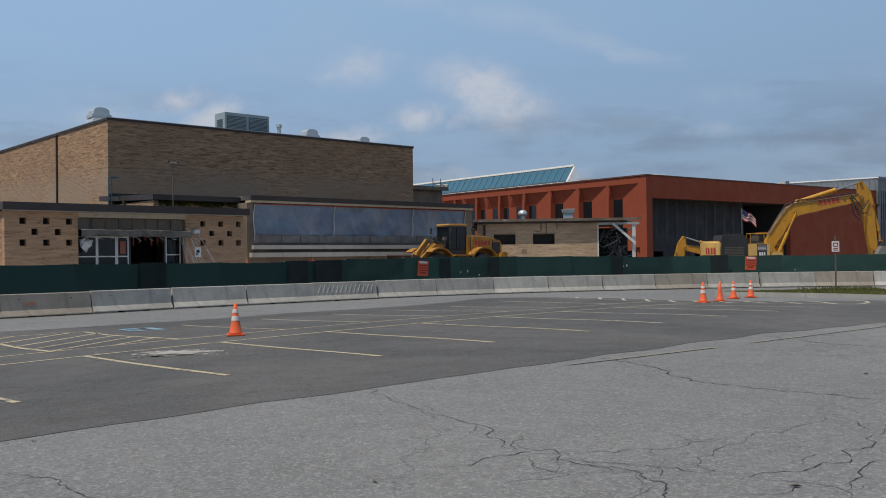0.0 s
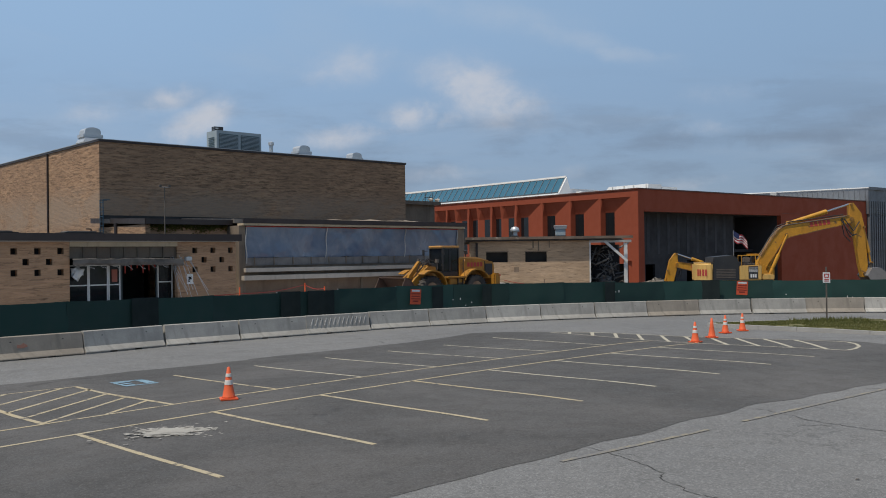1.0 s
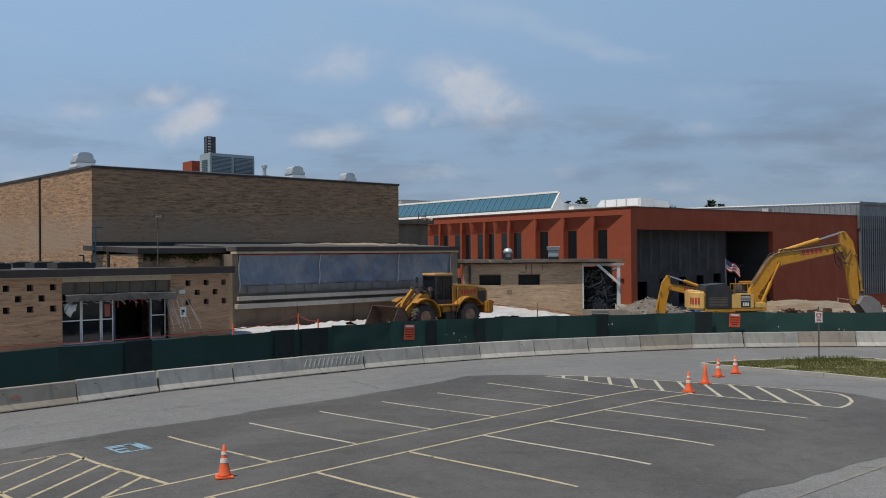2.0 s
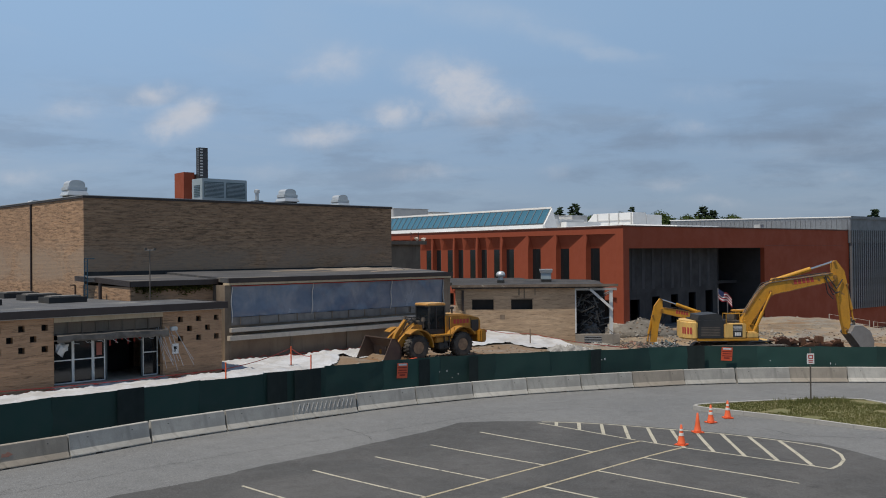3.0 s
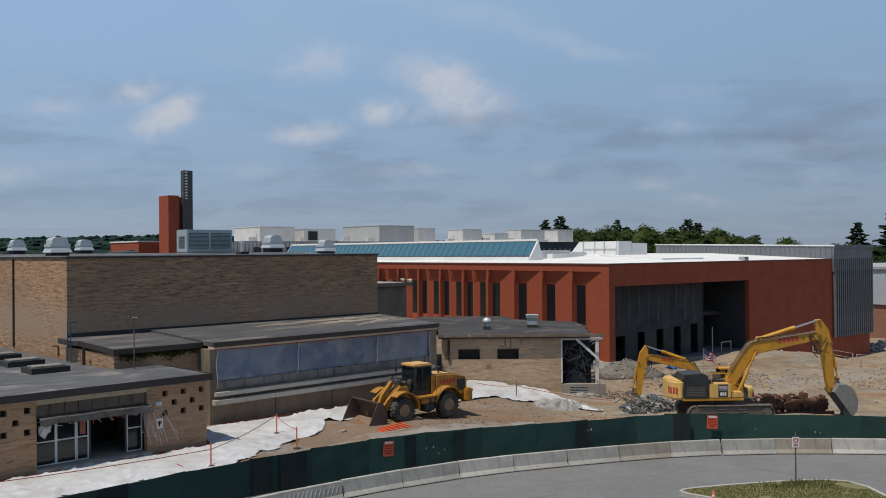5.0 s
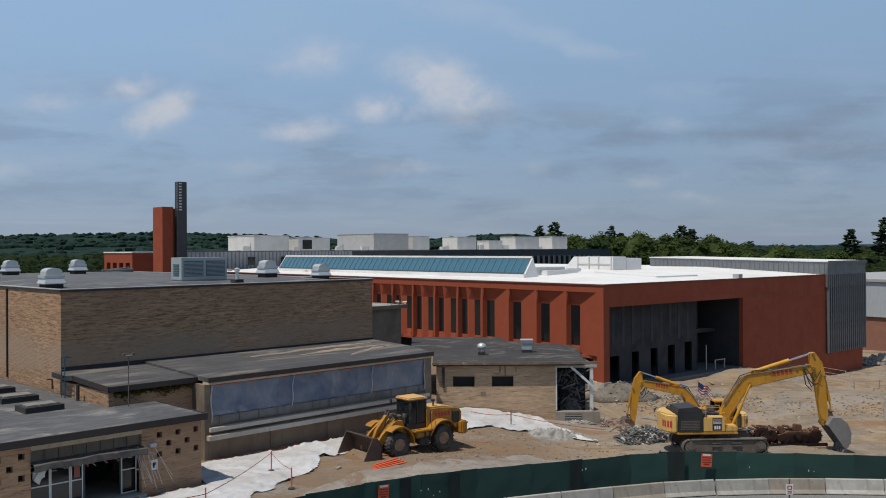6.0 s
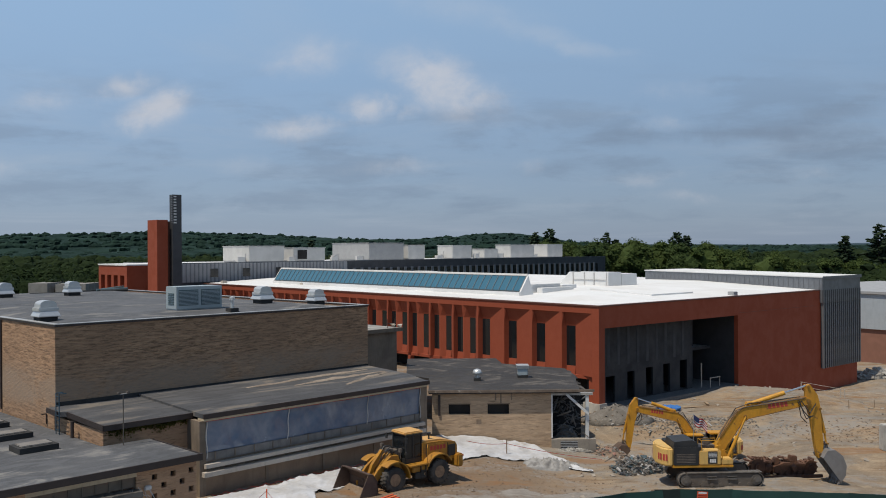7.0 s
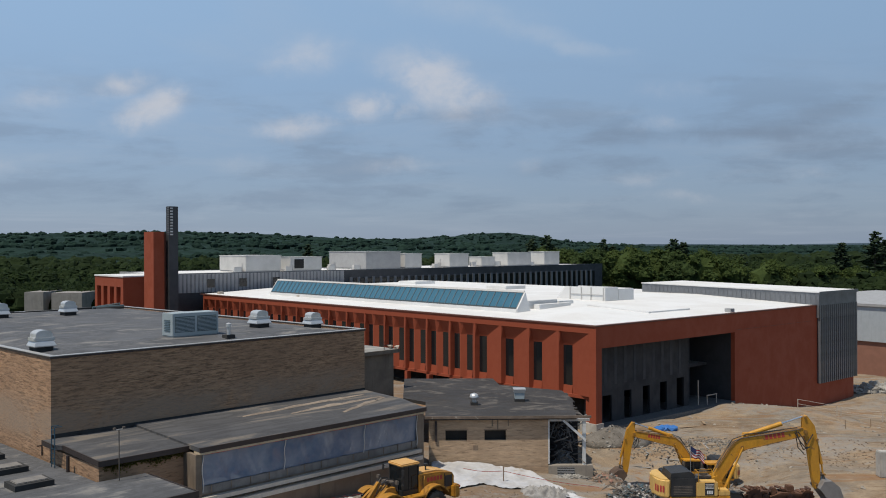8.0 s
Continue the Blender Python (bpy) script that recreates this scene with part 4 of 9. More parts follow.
random.seed(19)
for k, (x, y) in enumerate(((-1.35, 9.2), (2.52, 6.45), (0.5, 13.2), (1.9, 16.9), (-3.6, 8.0), (4.3, 15.8), (-0.4, 6.6), (5.4, 12.2))):
    r = random.uniform(0.03, 0.06)
    solid("dead_leaf", Shape().add([(-r, 0, 0), (0, -r * 0.6, 0.012), (r * 1.3, 0, 0.004), (0.1 * r, r * 0.5, 0.018)], [(0, 1, 2, 3)]), "bark", "small dry leaf on the asphalt", "leaf", pose(x, y, 0.008, 0, 0, random.uniform(0, 360)), "dry leaves")

# ======== grass island with kerb ========
ISLAND = [(10.35, 39.0), (10.6, 38.5), (11.1, 38.1), (12.0, 37.4), (13.2, 36.4), (14.2, 35.5), (15.2, 34.4), (16.2, 33.4), (17.2, 33.0), (18.1, 33.9), (18.6, 35.6), (18.9, 37.6), (18.8, 39.5), (18.3, 40.5), (17.2, 40.85), (15.6, 40.65), (13.8, 40.3), (12.4, 39.95), (11.2, 39.6), (10.6, 39.35)]


def shrink(poly, d):
    c = Vector((sum(p[0] for p in poly) / len(poly), sum(p[1] for p in poly) / len(poly)))
    out = []
    for i, p in enumerate(poly):
        a, b, q = Vector(poly[i - 1]), Vector(poly[(i + 1) % len(poly)]), Vector(p)
        t = (b - a).normalized()
        out.append(tuple(q + Vector((-t.y, t.x)) * d))
    return out


island = thing("traffic_island", "raised traffic island with thin dry grass and a stone kerb", "traffic island", pose(0, 0, -0.13), kind="structure")
inner = shrink(ISLAND, 0.16)
n = len(ISLAND)
for i in range(n):
    a, b, c, d = Vector(ISLAND[i]), Vector(ISLAND[(i + 1) % n]), Vector(inner[(i + 1) % n]), Vector(inner[i])
    pieces = max(1, round((b - a).length / 1.5))
    for k in range(pieces):
        t0, t1 = k / pieces + 0.004, (k + 1) / pieces - 0.004
        q = [a.lerp(b, t0), a.lerp(b, t1), d.lerp(c, t1), d.lerp(c, t0)]
        part("kerbstone", Shape().prism([tuple(p) for p in q], -0.05, 0.125 + 0.008 * noise.noise(Vector((i, k, 0)))), "kerb", island)
part("turf", Shape().prism(inner, -0.04, 0.10), "grass_soil", island, "thin yellowing turf")
random.seed(8)
blades = Shape()
lawn = shrink(ISLAND, 0.22)


def on_lawn(x, y):
    inside = False
    for (xa, ya), (xb, yb) in zip(lawn, lawn[1:] + lawn[:1]):
        if (ya > y) != (yb > y) and x < xa + (xb - xa) * (y - ya) / (yb - ya):
            inside = not inside
    return inside


for i in range(30000):
    x, y = random.uniform(10.5, 19), random.uniform(33.0, 40.9)
    if not on_lawn(x, y) or noise.noise(Vector((x * 0.7, y * 0.9, 2))) < -0.28:
        continue
    tall = 0.03 + 0.05 * random.random() + (0.16 * random.random() if 14.2 < x < 17.5 and 39.3 < y < 40.9 and random.random() < 0.5 else 0)
    a = random.uniform(0, 6.28)
    dx, dy = 0.018 * math.cos(a), 0.018 * math.sin(a)
    lean = Vector((random.uniform(-0.4, 0.4), random.uniform(-0.4, 0.4), 1)) * tall
    blades.add([(x - dx, y - dy, -0.035), (x + dx, y + dy, -0.035), (x + lean.x, y + lean.y, -0.035 + lean.z)], [(0, 1, 2)])
solid("grass_blades", blades, "grass", "dry yellow-green grass and weeds on the island", "grass", kind="stuff")

# ======== concrete barriers ========


def barrier_mesh(slots):
    """A jersey barrier three metres long with drain slots at its foot and lifting holes."""
    half = 1.435
    prof = [(-0.29, 0.0), (-0.29, 0.05), (-0.28, 0.08), (-0.17, 0.24), (-0.09, 0.75), (-0.07, 0.77), (0.07, 0.77), (0.09, 0.75), (0.17, 0.24), (0.28, 0.08), (0.29, 0.05), (0.29, 0.0)]
    sh = Shape()
    m = Matrix(((0, 1, 0, 0), (1, 0, 0, 0), (0, 0, 1, 0), (0, 0, 0, 1)))
    upper = [(x, z) for x, z in prof if z >= 0.05]
    sh.side(upper, -half, half, m)
    lower = [(-0.23, -0.03), (-0.23, 0.0499), (0.23, 0.0499), (0.23, -0.03)]
    cuts = [-half] + [v for c in slots for v in (c - 0.13, c + 0.13)] + [half]
    for a, b in zip(cuts[::2], cuts[1::2]):
        sh.side(lower, a, b, m)
    return sh


JOINTS = ((-21.2, 21.4), (-19.1, 23.6), (-17.0, 25.8), (-14.9, 28.0), (-12.8, 30.25), (-10.85, 32.6), (-8.65, 34.65), (-6.4, 36.65), (-4.0, 38.5), (-1.55, 40.25), (1.0, 41.8), (3.6, 43.0), (6.3, 43.95), (9.0, 44.85), (11.75, 45.65), (14.45, 46.1), (17.2, 46.25), (20.1, 46.15), (23.0, 45.85), (25.9, 45.4), (28.8, 44.8), (31.7, 44.1))
barrier_line = []
for i, p in enumerate(JOINTS):
    t = (Vector(JOINTS[min(i + 1, len(JOINTS) - 1)]) - Vector(JOINTS[max(i - 1, 0)])).normalized()
    barrier_line.append(Vector(p) + Vector((-t.y, t.x)) * 0.29)
BAR = {"plain": barrier_mesh((-0.45, 0.45)).mesh("barrier_body", "concrete"), "brown": barrier_mesh((-0.45, 0.45)).mesh("barrier_body", "concrete_brown")}
pin = Shape().rod((0, 0, 0.58), (0, 0, 0.76), 0.012).mesh("loop", "galvanised")
for i, (a, b) in enumerate(zip(barrier_line, barrier_line[1:])):
    c, d = (a + b) / 2, b - a
    random.seed(i)
    m = pose(c.x + random.uniform(-0.03, 0.03), c.y + random.uniform(-0.04, 0.04), lot_z(c.x, c.y) - 0.005, 0, 0, math.degrees(math.atan2(d.y, d.x)) + random.uniform(-0.6, 0.6)) @ Matrix.Diagonal((d.length / 2.93, 1, 1, 1))
    brown = min(abs(c.x - 10.4), abs(c.x - 18.7), abs(c.x + 14.0)) < 1.2
    t = thing("concrete_barrier", "brownish stained concrete road barrier" if brown else "pale grey weathered concrete road barrier", "barrier", m, "barriers along the road")
    part("body", BAR["brown" if brown else "plain"], "", t)
    for x in (-0.8, 0.8):
        part("lifting_hole", Shape().rod((x, -0.10, 0.58), (x, -0.117, 0.58), 0.03, n=8), "dark_hole", t)
    for x in (-1.455,):
        part("loop", pin, "", t)
    if abs(c.x + 5.3) < 1.1:
        for k in range(13):
            part("scrape", Shape().box(-0.012, 0.012, -0.003, 0.003, -0.17, 0.17, pose(-1.2 + 0.2 * k, -0.147, 0.5, -10, 24, 0)), "cone_white", t, "white paint scrape")
    if i == 3:
        part("scuff", Shape().prism([(-0.17, -0.06), (0.02, -0.08), (0.17, -0.02), (0.10, 0.05), (0.03, 0.09), (-0.06, 0.03), (-0.15, 0.05)], -0.003, 0.003, pose(-0.45, -0.142, 0.45, 81, 0, 0)), "pink_debris", t, "rusty orange scuffed patch")

# ======== screened fence ========
fence_line = curve_points(FENCE, 3.0)
fence = thing("site_fence", "chain-link site fence with dark green privacy screen", "fence", kind="structure")
for i, (a, b) in enumerate(zip(fence_line, fence_line[1:])):
    c, d = (a + b) / 2, b - a
    ang = math.degrees(math.atan2(d.y, d.x))
    random.seed(100 + i)
    m = pose(c.x, c.y, lot_z(c.x, c.y - 1) , 0, 0, ang)
    tall = 1.62 + 0.10 * smooth01((c.x + 9) / 4) * smooth01((10.5 - c.x) / 4) + random.uniform(-0.025, 0.025)
    sh = Shape()
    nx, nz, p = 22, 6, []
    for k in range(nz + 1):
        for j in range(nx + 1):
            x, z = -1.53 + 3.06 * j / nx, 0.03 + (tall - 0.03) * k / nz
            sag = -0.025 * math.sin(math.pi * j / nx) * (k == nz)
            p.append((x, 0.035 * noise.noise(Vector((x * 1.1 + i * 5, z * 1.6, i))), z + sag + 0.012 * noise.noise(Vector((x * 5, i, 0))) * (k == nz)))
    sh.add(p, [(q * (nx + 1) + j, q * (nx + 1) + j + 1, (q + 1) * (nx + 1) + j + 1, (q + 1) * (nx + 1) + j) for q in range(nz) for j in range(nx)])
    panel = part("screen_panel", sh, "fence_green", fence, "", m, True)
    part("post", Shape().rod((-1.5, 0.09, -0.1), (-1.5, 0.09, tall - 0.04), 0.024).turned([(0.03, 0), (0.02, 0.03), (0.003, 0.04)], (-1.5, 0.09, tall - 0.04), 8), "galvanised", fence, "", m)
    part("top_rail", Shape().rod((-1.5, 0.09, tall - 0.06), (1.5, 0.09, tall - 0.06), 0.017, n=8), "galvanised", fence, "", m)

# ======== old school building: hall, glazed wing and entrance ========


def pierced(holes, x0, x1, z0, z1, y0, y1):
    """An upright wall with openings (xa, xb, za, zb) that go right through it."""
    xs = sorted({x0, x1, *[v for h in holes for v in h[:2]]})
    zs = sorted({z0, z1, *[v for h in holes for v in h[2:]]})
    sh = Shape()
    for za, zb in zip(zs, zs[1:]):
        run = None
        for xa, xb in zip(xs, xs[1:]):
            open_here = any(h[0] <= xa and xb <= h[1] and h[2] <= za and zb <= h[3] for h in holes)
            if not open_here:
                run = (run[0], xb) if run else (xa, xb)
            if run and (open_here or xb == x1):
                sh.box(run[0], run[1], y0, y1, za, zb)
                run = None
    return sh


HALL = pose(-22.04, 53.43, 0, 0, 0, 44.6)
school = thing("old_school", "old flat-roofed school of buff brick, partly stripped for demolition", "building", HALL)
# hall
HW, HD, HT = 24.1, 40.0, 10.14
part("hall_wall", Shape().box(0.0, HW, 0.0, 0.35, 3.6, HT), "brick_lit", school, "soot-streaked buff brick wall")
part("hall_wall", Shape().box(0.0, 0.35, 0.353, HD, 0.3, HT), "brick_lit", school)
part("hall_wall", Shape().box(HW - 0.35, HW, 0.353, HD, 0.3, HT), "brick_lit", school)
part("hall_wall", Shape().box(0.353, HW - 0.353, HD - 0.35, HD, 0.3, HT), "brick_lit", school)


def hall_z(x, y):
    """The hall roof rises from its edges to a flat middle."""
    return HT - 0.04 + 0.34 * min(1.0, max(0.0, min(x, HW - x, y, HD - y) - 0.36) / 3.5)


cut_x, cut_y = [0.36, 3.86, HW - 3.86, HW - 0.36], [0.36, 3.86, HD - 3.86, HD - 0.36]
roof = Shape().grid(cut_x, cut_y, hall_z).box(0.36, HW - 0.36, 0.36, HD - 0.36, 9.7, HT - 0.05)
part("hall_roof", roof, "roof_grey", school, "grey roofing with pale worn patches")
for x0, x1, y0, y1 in ((-0.06, HW + 0.06, -0.06, 0.30), (-0.06, HW + 0.06, HD - 0.3, HD + 0.06), (-0.06, 0.30, 0.303, HD - 0.303), (HW - 0.30, HW + 0.06, 0.303, HD - 0.303)):
    part("roof_edge", Shape().box(x0, x1, y0, y1, HT + 0.003, HT + 0.13), "hall_fascia", school, "dark metal roof edge")
    part("edge_strip", Shape().box(x0 - 0.02, x1 + 0.02, y0 - 0.02, y1 + 0.02, HT + 0.133, HT + 0.17), "edge_pale", school, "pale metal edge strip")
part("expansion_pipe", Shape().rod((-0.07, 8.6, 4.3), (-0.07, 8.6, 10.1), 0.06), "hall_fascia", school, "dark downpipe")
part("wall_conduit", Shape().rod((-0.06, 1.2, 4.3), (-0.06, 1.2, 4.9), 0.04).rod((-0.06, 1.2, 4.9), (-0.35, 1.2, 4.9), 0.04), "hall_fascia", school)

# low roofs in front of the hall


def fall_slab(plan, low, high, deep, thick):
    """A roof slab whose top falls from high at y = 0 to low at y = -deep."""
    top = lambda y: high + (low - high) * (-y / deep)
    n = len(plan)
    p = [(x, y, top(y) - thick) for x, y in plan] + [(x, y, top(y)) for x, y in plan]
    return Shape().add(p, [tuple(range(n - 1, -1, -1)), tuple(range(n, 2 * n))] + [(i, (i + 1) % n, n + (i + 1) % n, n + i) for i in range(n)])


part("porch_roof", fall_slab([(-0.1, -6.6), (5.16, -6.6), (5.16, -0.003), (-0.5, -0.003), (-0.5, -1.6), (-0.12, -2.0)], 5.22, 5.46, 6.6, 0.26), "roof_worn", school, "grey felt roof with rusty worn patches")
part("porch_edge", fall_slab([(-0.16, -6.70), (5.16, -6.70), (5.16, -6.603), (-0.103, -6.603)], 5.25, 5.49, 6.6, 0.30), "hall_fascia", school)
part("porch_edge", fall_slab([(-0.18, -2.0), (-0.16, -6.603), (-0.103, -6.603), (-0.123, -2.0)], 5.25, 5.49, 6.6, 0.30), "hall_fascia", school)
part("porch_edge", fall_slab([(-0.56, -0.003), (-0.56, -1.62), (-0.503, -1.60), (-0.503, -0.003)], 5.25, 5.49, 6.6, 0.30), "hall_fascia", school)
part("porch_wall", Shape().box(-0.09, 0.2, -6.5, -0.003, 3.6, 4.93), "brick_lit", school, "sunlit buff brick return wall")
part("porch_wall", Shape().box(0.203, 4.977, -6.35, -6.1, 0.2, 4.92), "brick_screen", school, "dark stained wall under the roof")
part("wing_roof", fall_slab([(5.163, -7.9), (22.9, -7.9), (23.9, -4.6), (23.9, -0.003), (5.163, -0.003)], 5.28, 5.60, 7.9, 0.26), "roof_worn", school, "grey felt roof with rusty worn patches")
part("wing_edge", Shape().box(5.10, 22.95, -8.0, -7.903, 5.03, 5.31).box(22.953, 23.0, -8.0, -7.5, 5.03, 5.30), "hall_fascia", school)
part("wall_flashing", Shape().box(0.0, HW, -0.05, -0.004, 5.46, 5.70), "curb_black", school, "black flashing along the foot of the wall")
part("wing_soffit", Shape().box(5.163, 22.85, -7.96, -7.2, 4.90, 5.027), "tan_panel", school, "pale tan strip under the roof edge")
random.seed(33)
for x0, x1, y0, y1 in ((11.5, 22.6, -2.4, -1.5), (14.5, 23.2, -3.6, -2.9), (17.5, 23.2, -5.4, -3.3)):
    ridge, p, n = Shape(), [], 40
    for i in range(n + 1):
        u = i / n
        x, y = x0 + (x1 - x0) * u, y0 + (y1 - y0) * u + 0.12 * noise.noise(Vector((u * 6, x0, 2)))
        h = 0.16 * math.sin(math.pi * u) ** 0.5 * (0.75 + 0.5 * noise.noise(Vector((u * 9, y0, 5))))
        base = 5.60 - 0.32 * (-y / 7.9)
        p += [(x, y - 0.22, base + 0.004), (x, y - 0.05, base + h), (x, y + 0.03, base + h * 0.8), (x, y + 0.10, base + 0.004)]
    ridge.add(p, [(4 * i + k, 4 * i + 4 + k, 4 * i + 5 + k, 4 * i + 1 + k) for i in range(n) for k in range(3)])
    part("roof_buckle", ridge, "roof_tan", school, "tan buckled seam of the roofing felt", None, True)
part("wing_end_wall", Shape().box(22.35, 23.0, -7.7, -7.3, 0.2, 4.89).box(22.75, 23.0, -7.297, 0.0, 0.2, 4.98), "dull_wall", school, "dull stained end wall")
part("wing_end_wall", Shape().box(4.98, 5.38, -7.7, -6.103, 0.2, 4.89), "dull_wall", school, "dull stained end wall")
part("wing_back_wall", Shape().box(5.383, 22.347, -5.0, -4.8, 0.2, 5.05), "void", school, "room wall behind the film, shade in its colour")
part("wing_base", Shape().box(5.383, 22.347, -7.55, -7.3, 0.2, 1.72), "base_brown", school, "brown masonry base")
for x in (9.6, 13.9, 18.2):
    part("base_joint", Shape().box(x - 0.09, x + 0.09, -7.60, -7.553, 0.3, 1.70), "dull_wall", school)
part("lower_ledge", Shape().box(5.1, 22.6, -8.05, -7.25, 1.723, 1.99), "ledge", school, "pale stone ledge")
part("ledge_recess", Shape().box(5.383, 22.347, -7.62, -7.3, 1.993, 2.187), "dull_wall", school)
part("upper_ledge", Shape().box(5.25, 22.6, -7.95, -7.25, 2.19, 2.42), "ledge", school, "pale stone ledge")
part("sill_course", Shape().box(5.383, 22.347, -7.60, -7.3, 2.423, 2.56), "dull_wall", school)
part("sill_band", Shape().box(5.383, 22.347, -7.66, -7.4, 2.563, 3.02), "sill_grey", school, "grey strip with clips below the film")
for k in range(13):
    x = 6.0 + 1.32 * k
    part("clip", Shape().box(x - 0.025, x + 0.025, -7.70, -7.663, 2.6, 3.05), "dull_wall", school)
part("window_head", Shape().box(5.383, 22.347, -7.66, -7.4, 4.80, 4.897), "hall_fascia", school)
# slack plastic film in three widths
bounds = (5.42, 11.0, 17.4, 22.3)
for j, (a, b) in enumerate(zip(bounds, bounds[1:])):
    sh = Shape()
    nx, nz, p = 60, 16, []
    for k in range(nz + 1):
        for i in range(nx + 1):
            u, w = i / nx, k / nz
            x, z = a + (b - a) * u, 3.03 + 1.80 * w
            tight = min(1, 6 * u, 6 * (1 - u)) * min(1, 5 * w + 0.2, 5 * (1 - w) + 0.1)
            fold = 0.10 * noise.noise(Vector((x * 0.9, z * 0.5, j))) + 0.05 * noise.noise(Vector((x * 2.8 + z * 1.5, z * 0.8, j + 5))) + 0.02 * noise.noise(Vector((x * 7 - z * 3, z * 2, j + 9)))
            p.append((x, -7.58 - 0.10 * w + tight * fold, z + 0.05 * noise.noise(Vector((x * 1.3, 0, 3))) * (k == 0)))
    sh.add(p, [(q * (nx + 1) + i, q * (nx + 1) + i + 1, (q + 1) * (nx + 1) + i + 1, (q + 1) * (nx + 1) + i) for q in range(nz) for i in range(nx)])
    part("plastic_film", sh, "plastic_film", school, "slack hazy blue-grey plastic film", None, True)
for x in bounds[1:3]:
    part("film_seam", Shape().tube([(x + 0.03 * math.sin(k * 0.7) + 0.012 * k, -7.74 + 0.02 * math.cos(k), 2.98 + 0.185 * k) for k in range(11)], 0.03), "film_seam", school, "bunched pale seam")
for x in bounds[::3]:
    part("film_edge", Shape().tube([(x + 0.04 * math.sin(k * 0.8), -7.72, 2.7 + 0.21 * k) for k in range(11)], 0.035), "film_seam", school)
part("tape", Shape().tube([(5.4 + 0.5 * k, -7.72, 4.86 - 0.03 * abs(math.sin(k * 0.7))) for k in range(35)], 0.025), "red_trim", school, "strip of red tape")

# entrance block
EW0, EW1, EF, ET = -9.36, 2.3, -12.0, 3.86
cols, holes_l, holes_r = (0.0, 1.0, 2.0), [], []
for u0, keep in ((-8.6, holes_l), (0.0, holes_r)):
    for z in (3.43, 2.47):
        keep += [(u0 + c - 0.14, u0 + c + 0.14, z - 0.14, z + 0.14) for c in cols]
    keep += [(u0 + c - 0.14, u0 + c + 0.14, 2.81, 3.09) for c in (0.5, 1.5)]
part("screen_wall", pierced(holes_l, EW0, -6.2, 0.2, ET, EF, EF + 0.3), "brick_screen", school, "buff brick wall pierced with small square openings")
part("screen_wall", pierced(holes_r, -0.95, EW1, 0.2, ET, EF, EF + 0.3), "brick_screen", school, "buff brick wall pierced with small square openings")
for h in holes_l + holes_r:
    part("opening_back", Shape().box(h[0] - 0.02, h[1] + 0.02, EF + 0.303, EF + 0.33, h[2] - 0.02, h[3] + 0.02), "dark_hole", school)
part("side_wall", pierced([(-11.2, -10.92, z - 0.14, z + 0.14) for z in (3.38, 2.42)] + [(-10.7, -10.42, 2.76, 3.04)], EF + 0.0, 30, 0.2, ET, 0, 0.3), "brick_lit", school, "sunlit buff brick side wall", Matrix(((0, -1, 0, EW0 + 0.303 - 0.003), (1, 0, 0, 0.303), (0, 0, 1, 0), (0, 0, 0, 1))))
part("end_wall", Shape().box(EW1 - 0.3, EW1, EF + 0.303, -6.7, 0.2, ET), "dull_wall", school)
part("entrance_roof", Shape().box(EW0 - 0.1, -0.303, EF - 0.25, HD, 3.93, 4.19).box(-0.3, EW1 + 0.12, EF - 0.25, -6.72, 3.93, 4.19), "roof_grey", school, "grey felt roof with rusty worn patches")
part("entrance_edge", Shape().box(EW0 - 0.16, EW1 + 0.18, EF - 0.34, EF - 0.253, 3.9, 4.24).box(EW1 + 0.123, EW1 + 0.18, EF - 0.253, -7.1, 3.9, 4.24).box(EW0 - 0.16, EW0 - 0.103, EF - 0.253, HD, 3.9, 4.24), "hall_fascia", school)
part("entrance_soffit", Shape().box(EW0, EW1, EF - 0.2, EF + 0.3, ET + 0.003, 3.927), "edge_pale", school)
part("cream_beam", Shape().box(-6.197, -0.953, EF - 0.04, EF + 0.25, 3.63, ET), "tan_panel", school, "cream painted beam over the entrance")
part("light_strip", Shape().box(-6.197, -0.953, EF + 0.22, EF + 0.3, 3.06, 3.627), "dark_hole", school)
for k in range(9):
    x = -6.17 + 0.65 * k
    part("strip_mullion", Shape().box(x - 0.03, x + 0.03, EF + 0.10, EF + 0.217, 3.06, 3.627), "dull_wall", school)
    if k < 8:
        part("strip_panel", Shape().box(x + 0.04, x + 0.61, EF + 0.15, EF + 0.20, 3.10, 3.61), "base_brown" if k % 3 else "dull_wall", school)
# torn canopy: bent metal sheets and hanging laths
random.seed(21)
canopy, p = Shape(), []
section = ((0.30, 0.10), (0.0, 0.10), (-0.36, 0.09), (-0.42, 0.06), (-0.44, -0.12), (-0.40, -0.24))
for k in range(68):
    x = -6.25 + 0.08 * k
    droop = -0.06 * smooth01((k - 50) / 17) + 0.012 * math.sin(k * 0.21)
    for j, (y, z) in enumerate(section):
        w = noise.noise(Vector((x * 1.6, j * 0.9, 2))) + 0.6 * noise.noise(Vector((x * 5, j * 1.7, 6)))
        p.append((x, EF - 0.12 + y + 0.035 * w, 2.98 + z + droop + (0.010 + 0.010 * j) * w))
canopy.add(p, [(6 * k + j, 6 * k + j + 1, 6 * k + 7 + j, 6 * k + 6 + j) for k in range(67) for j in range(5)])
part("torn_canopy", canopy, "canopy_grey", school, "torn and crumpled grey canopy")
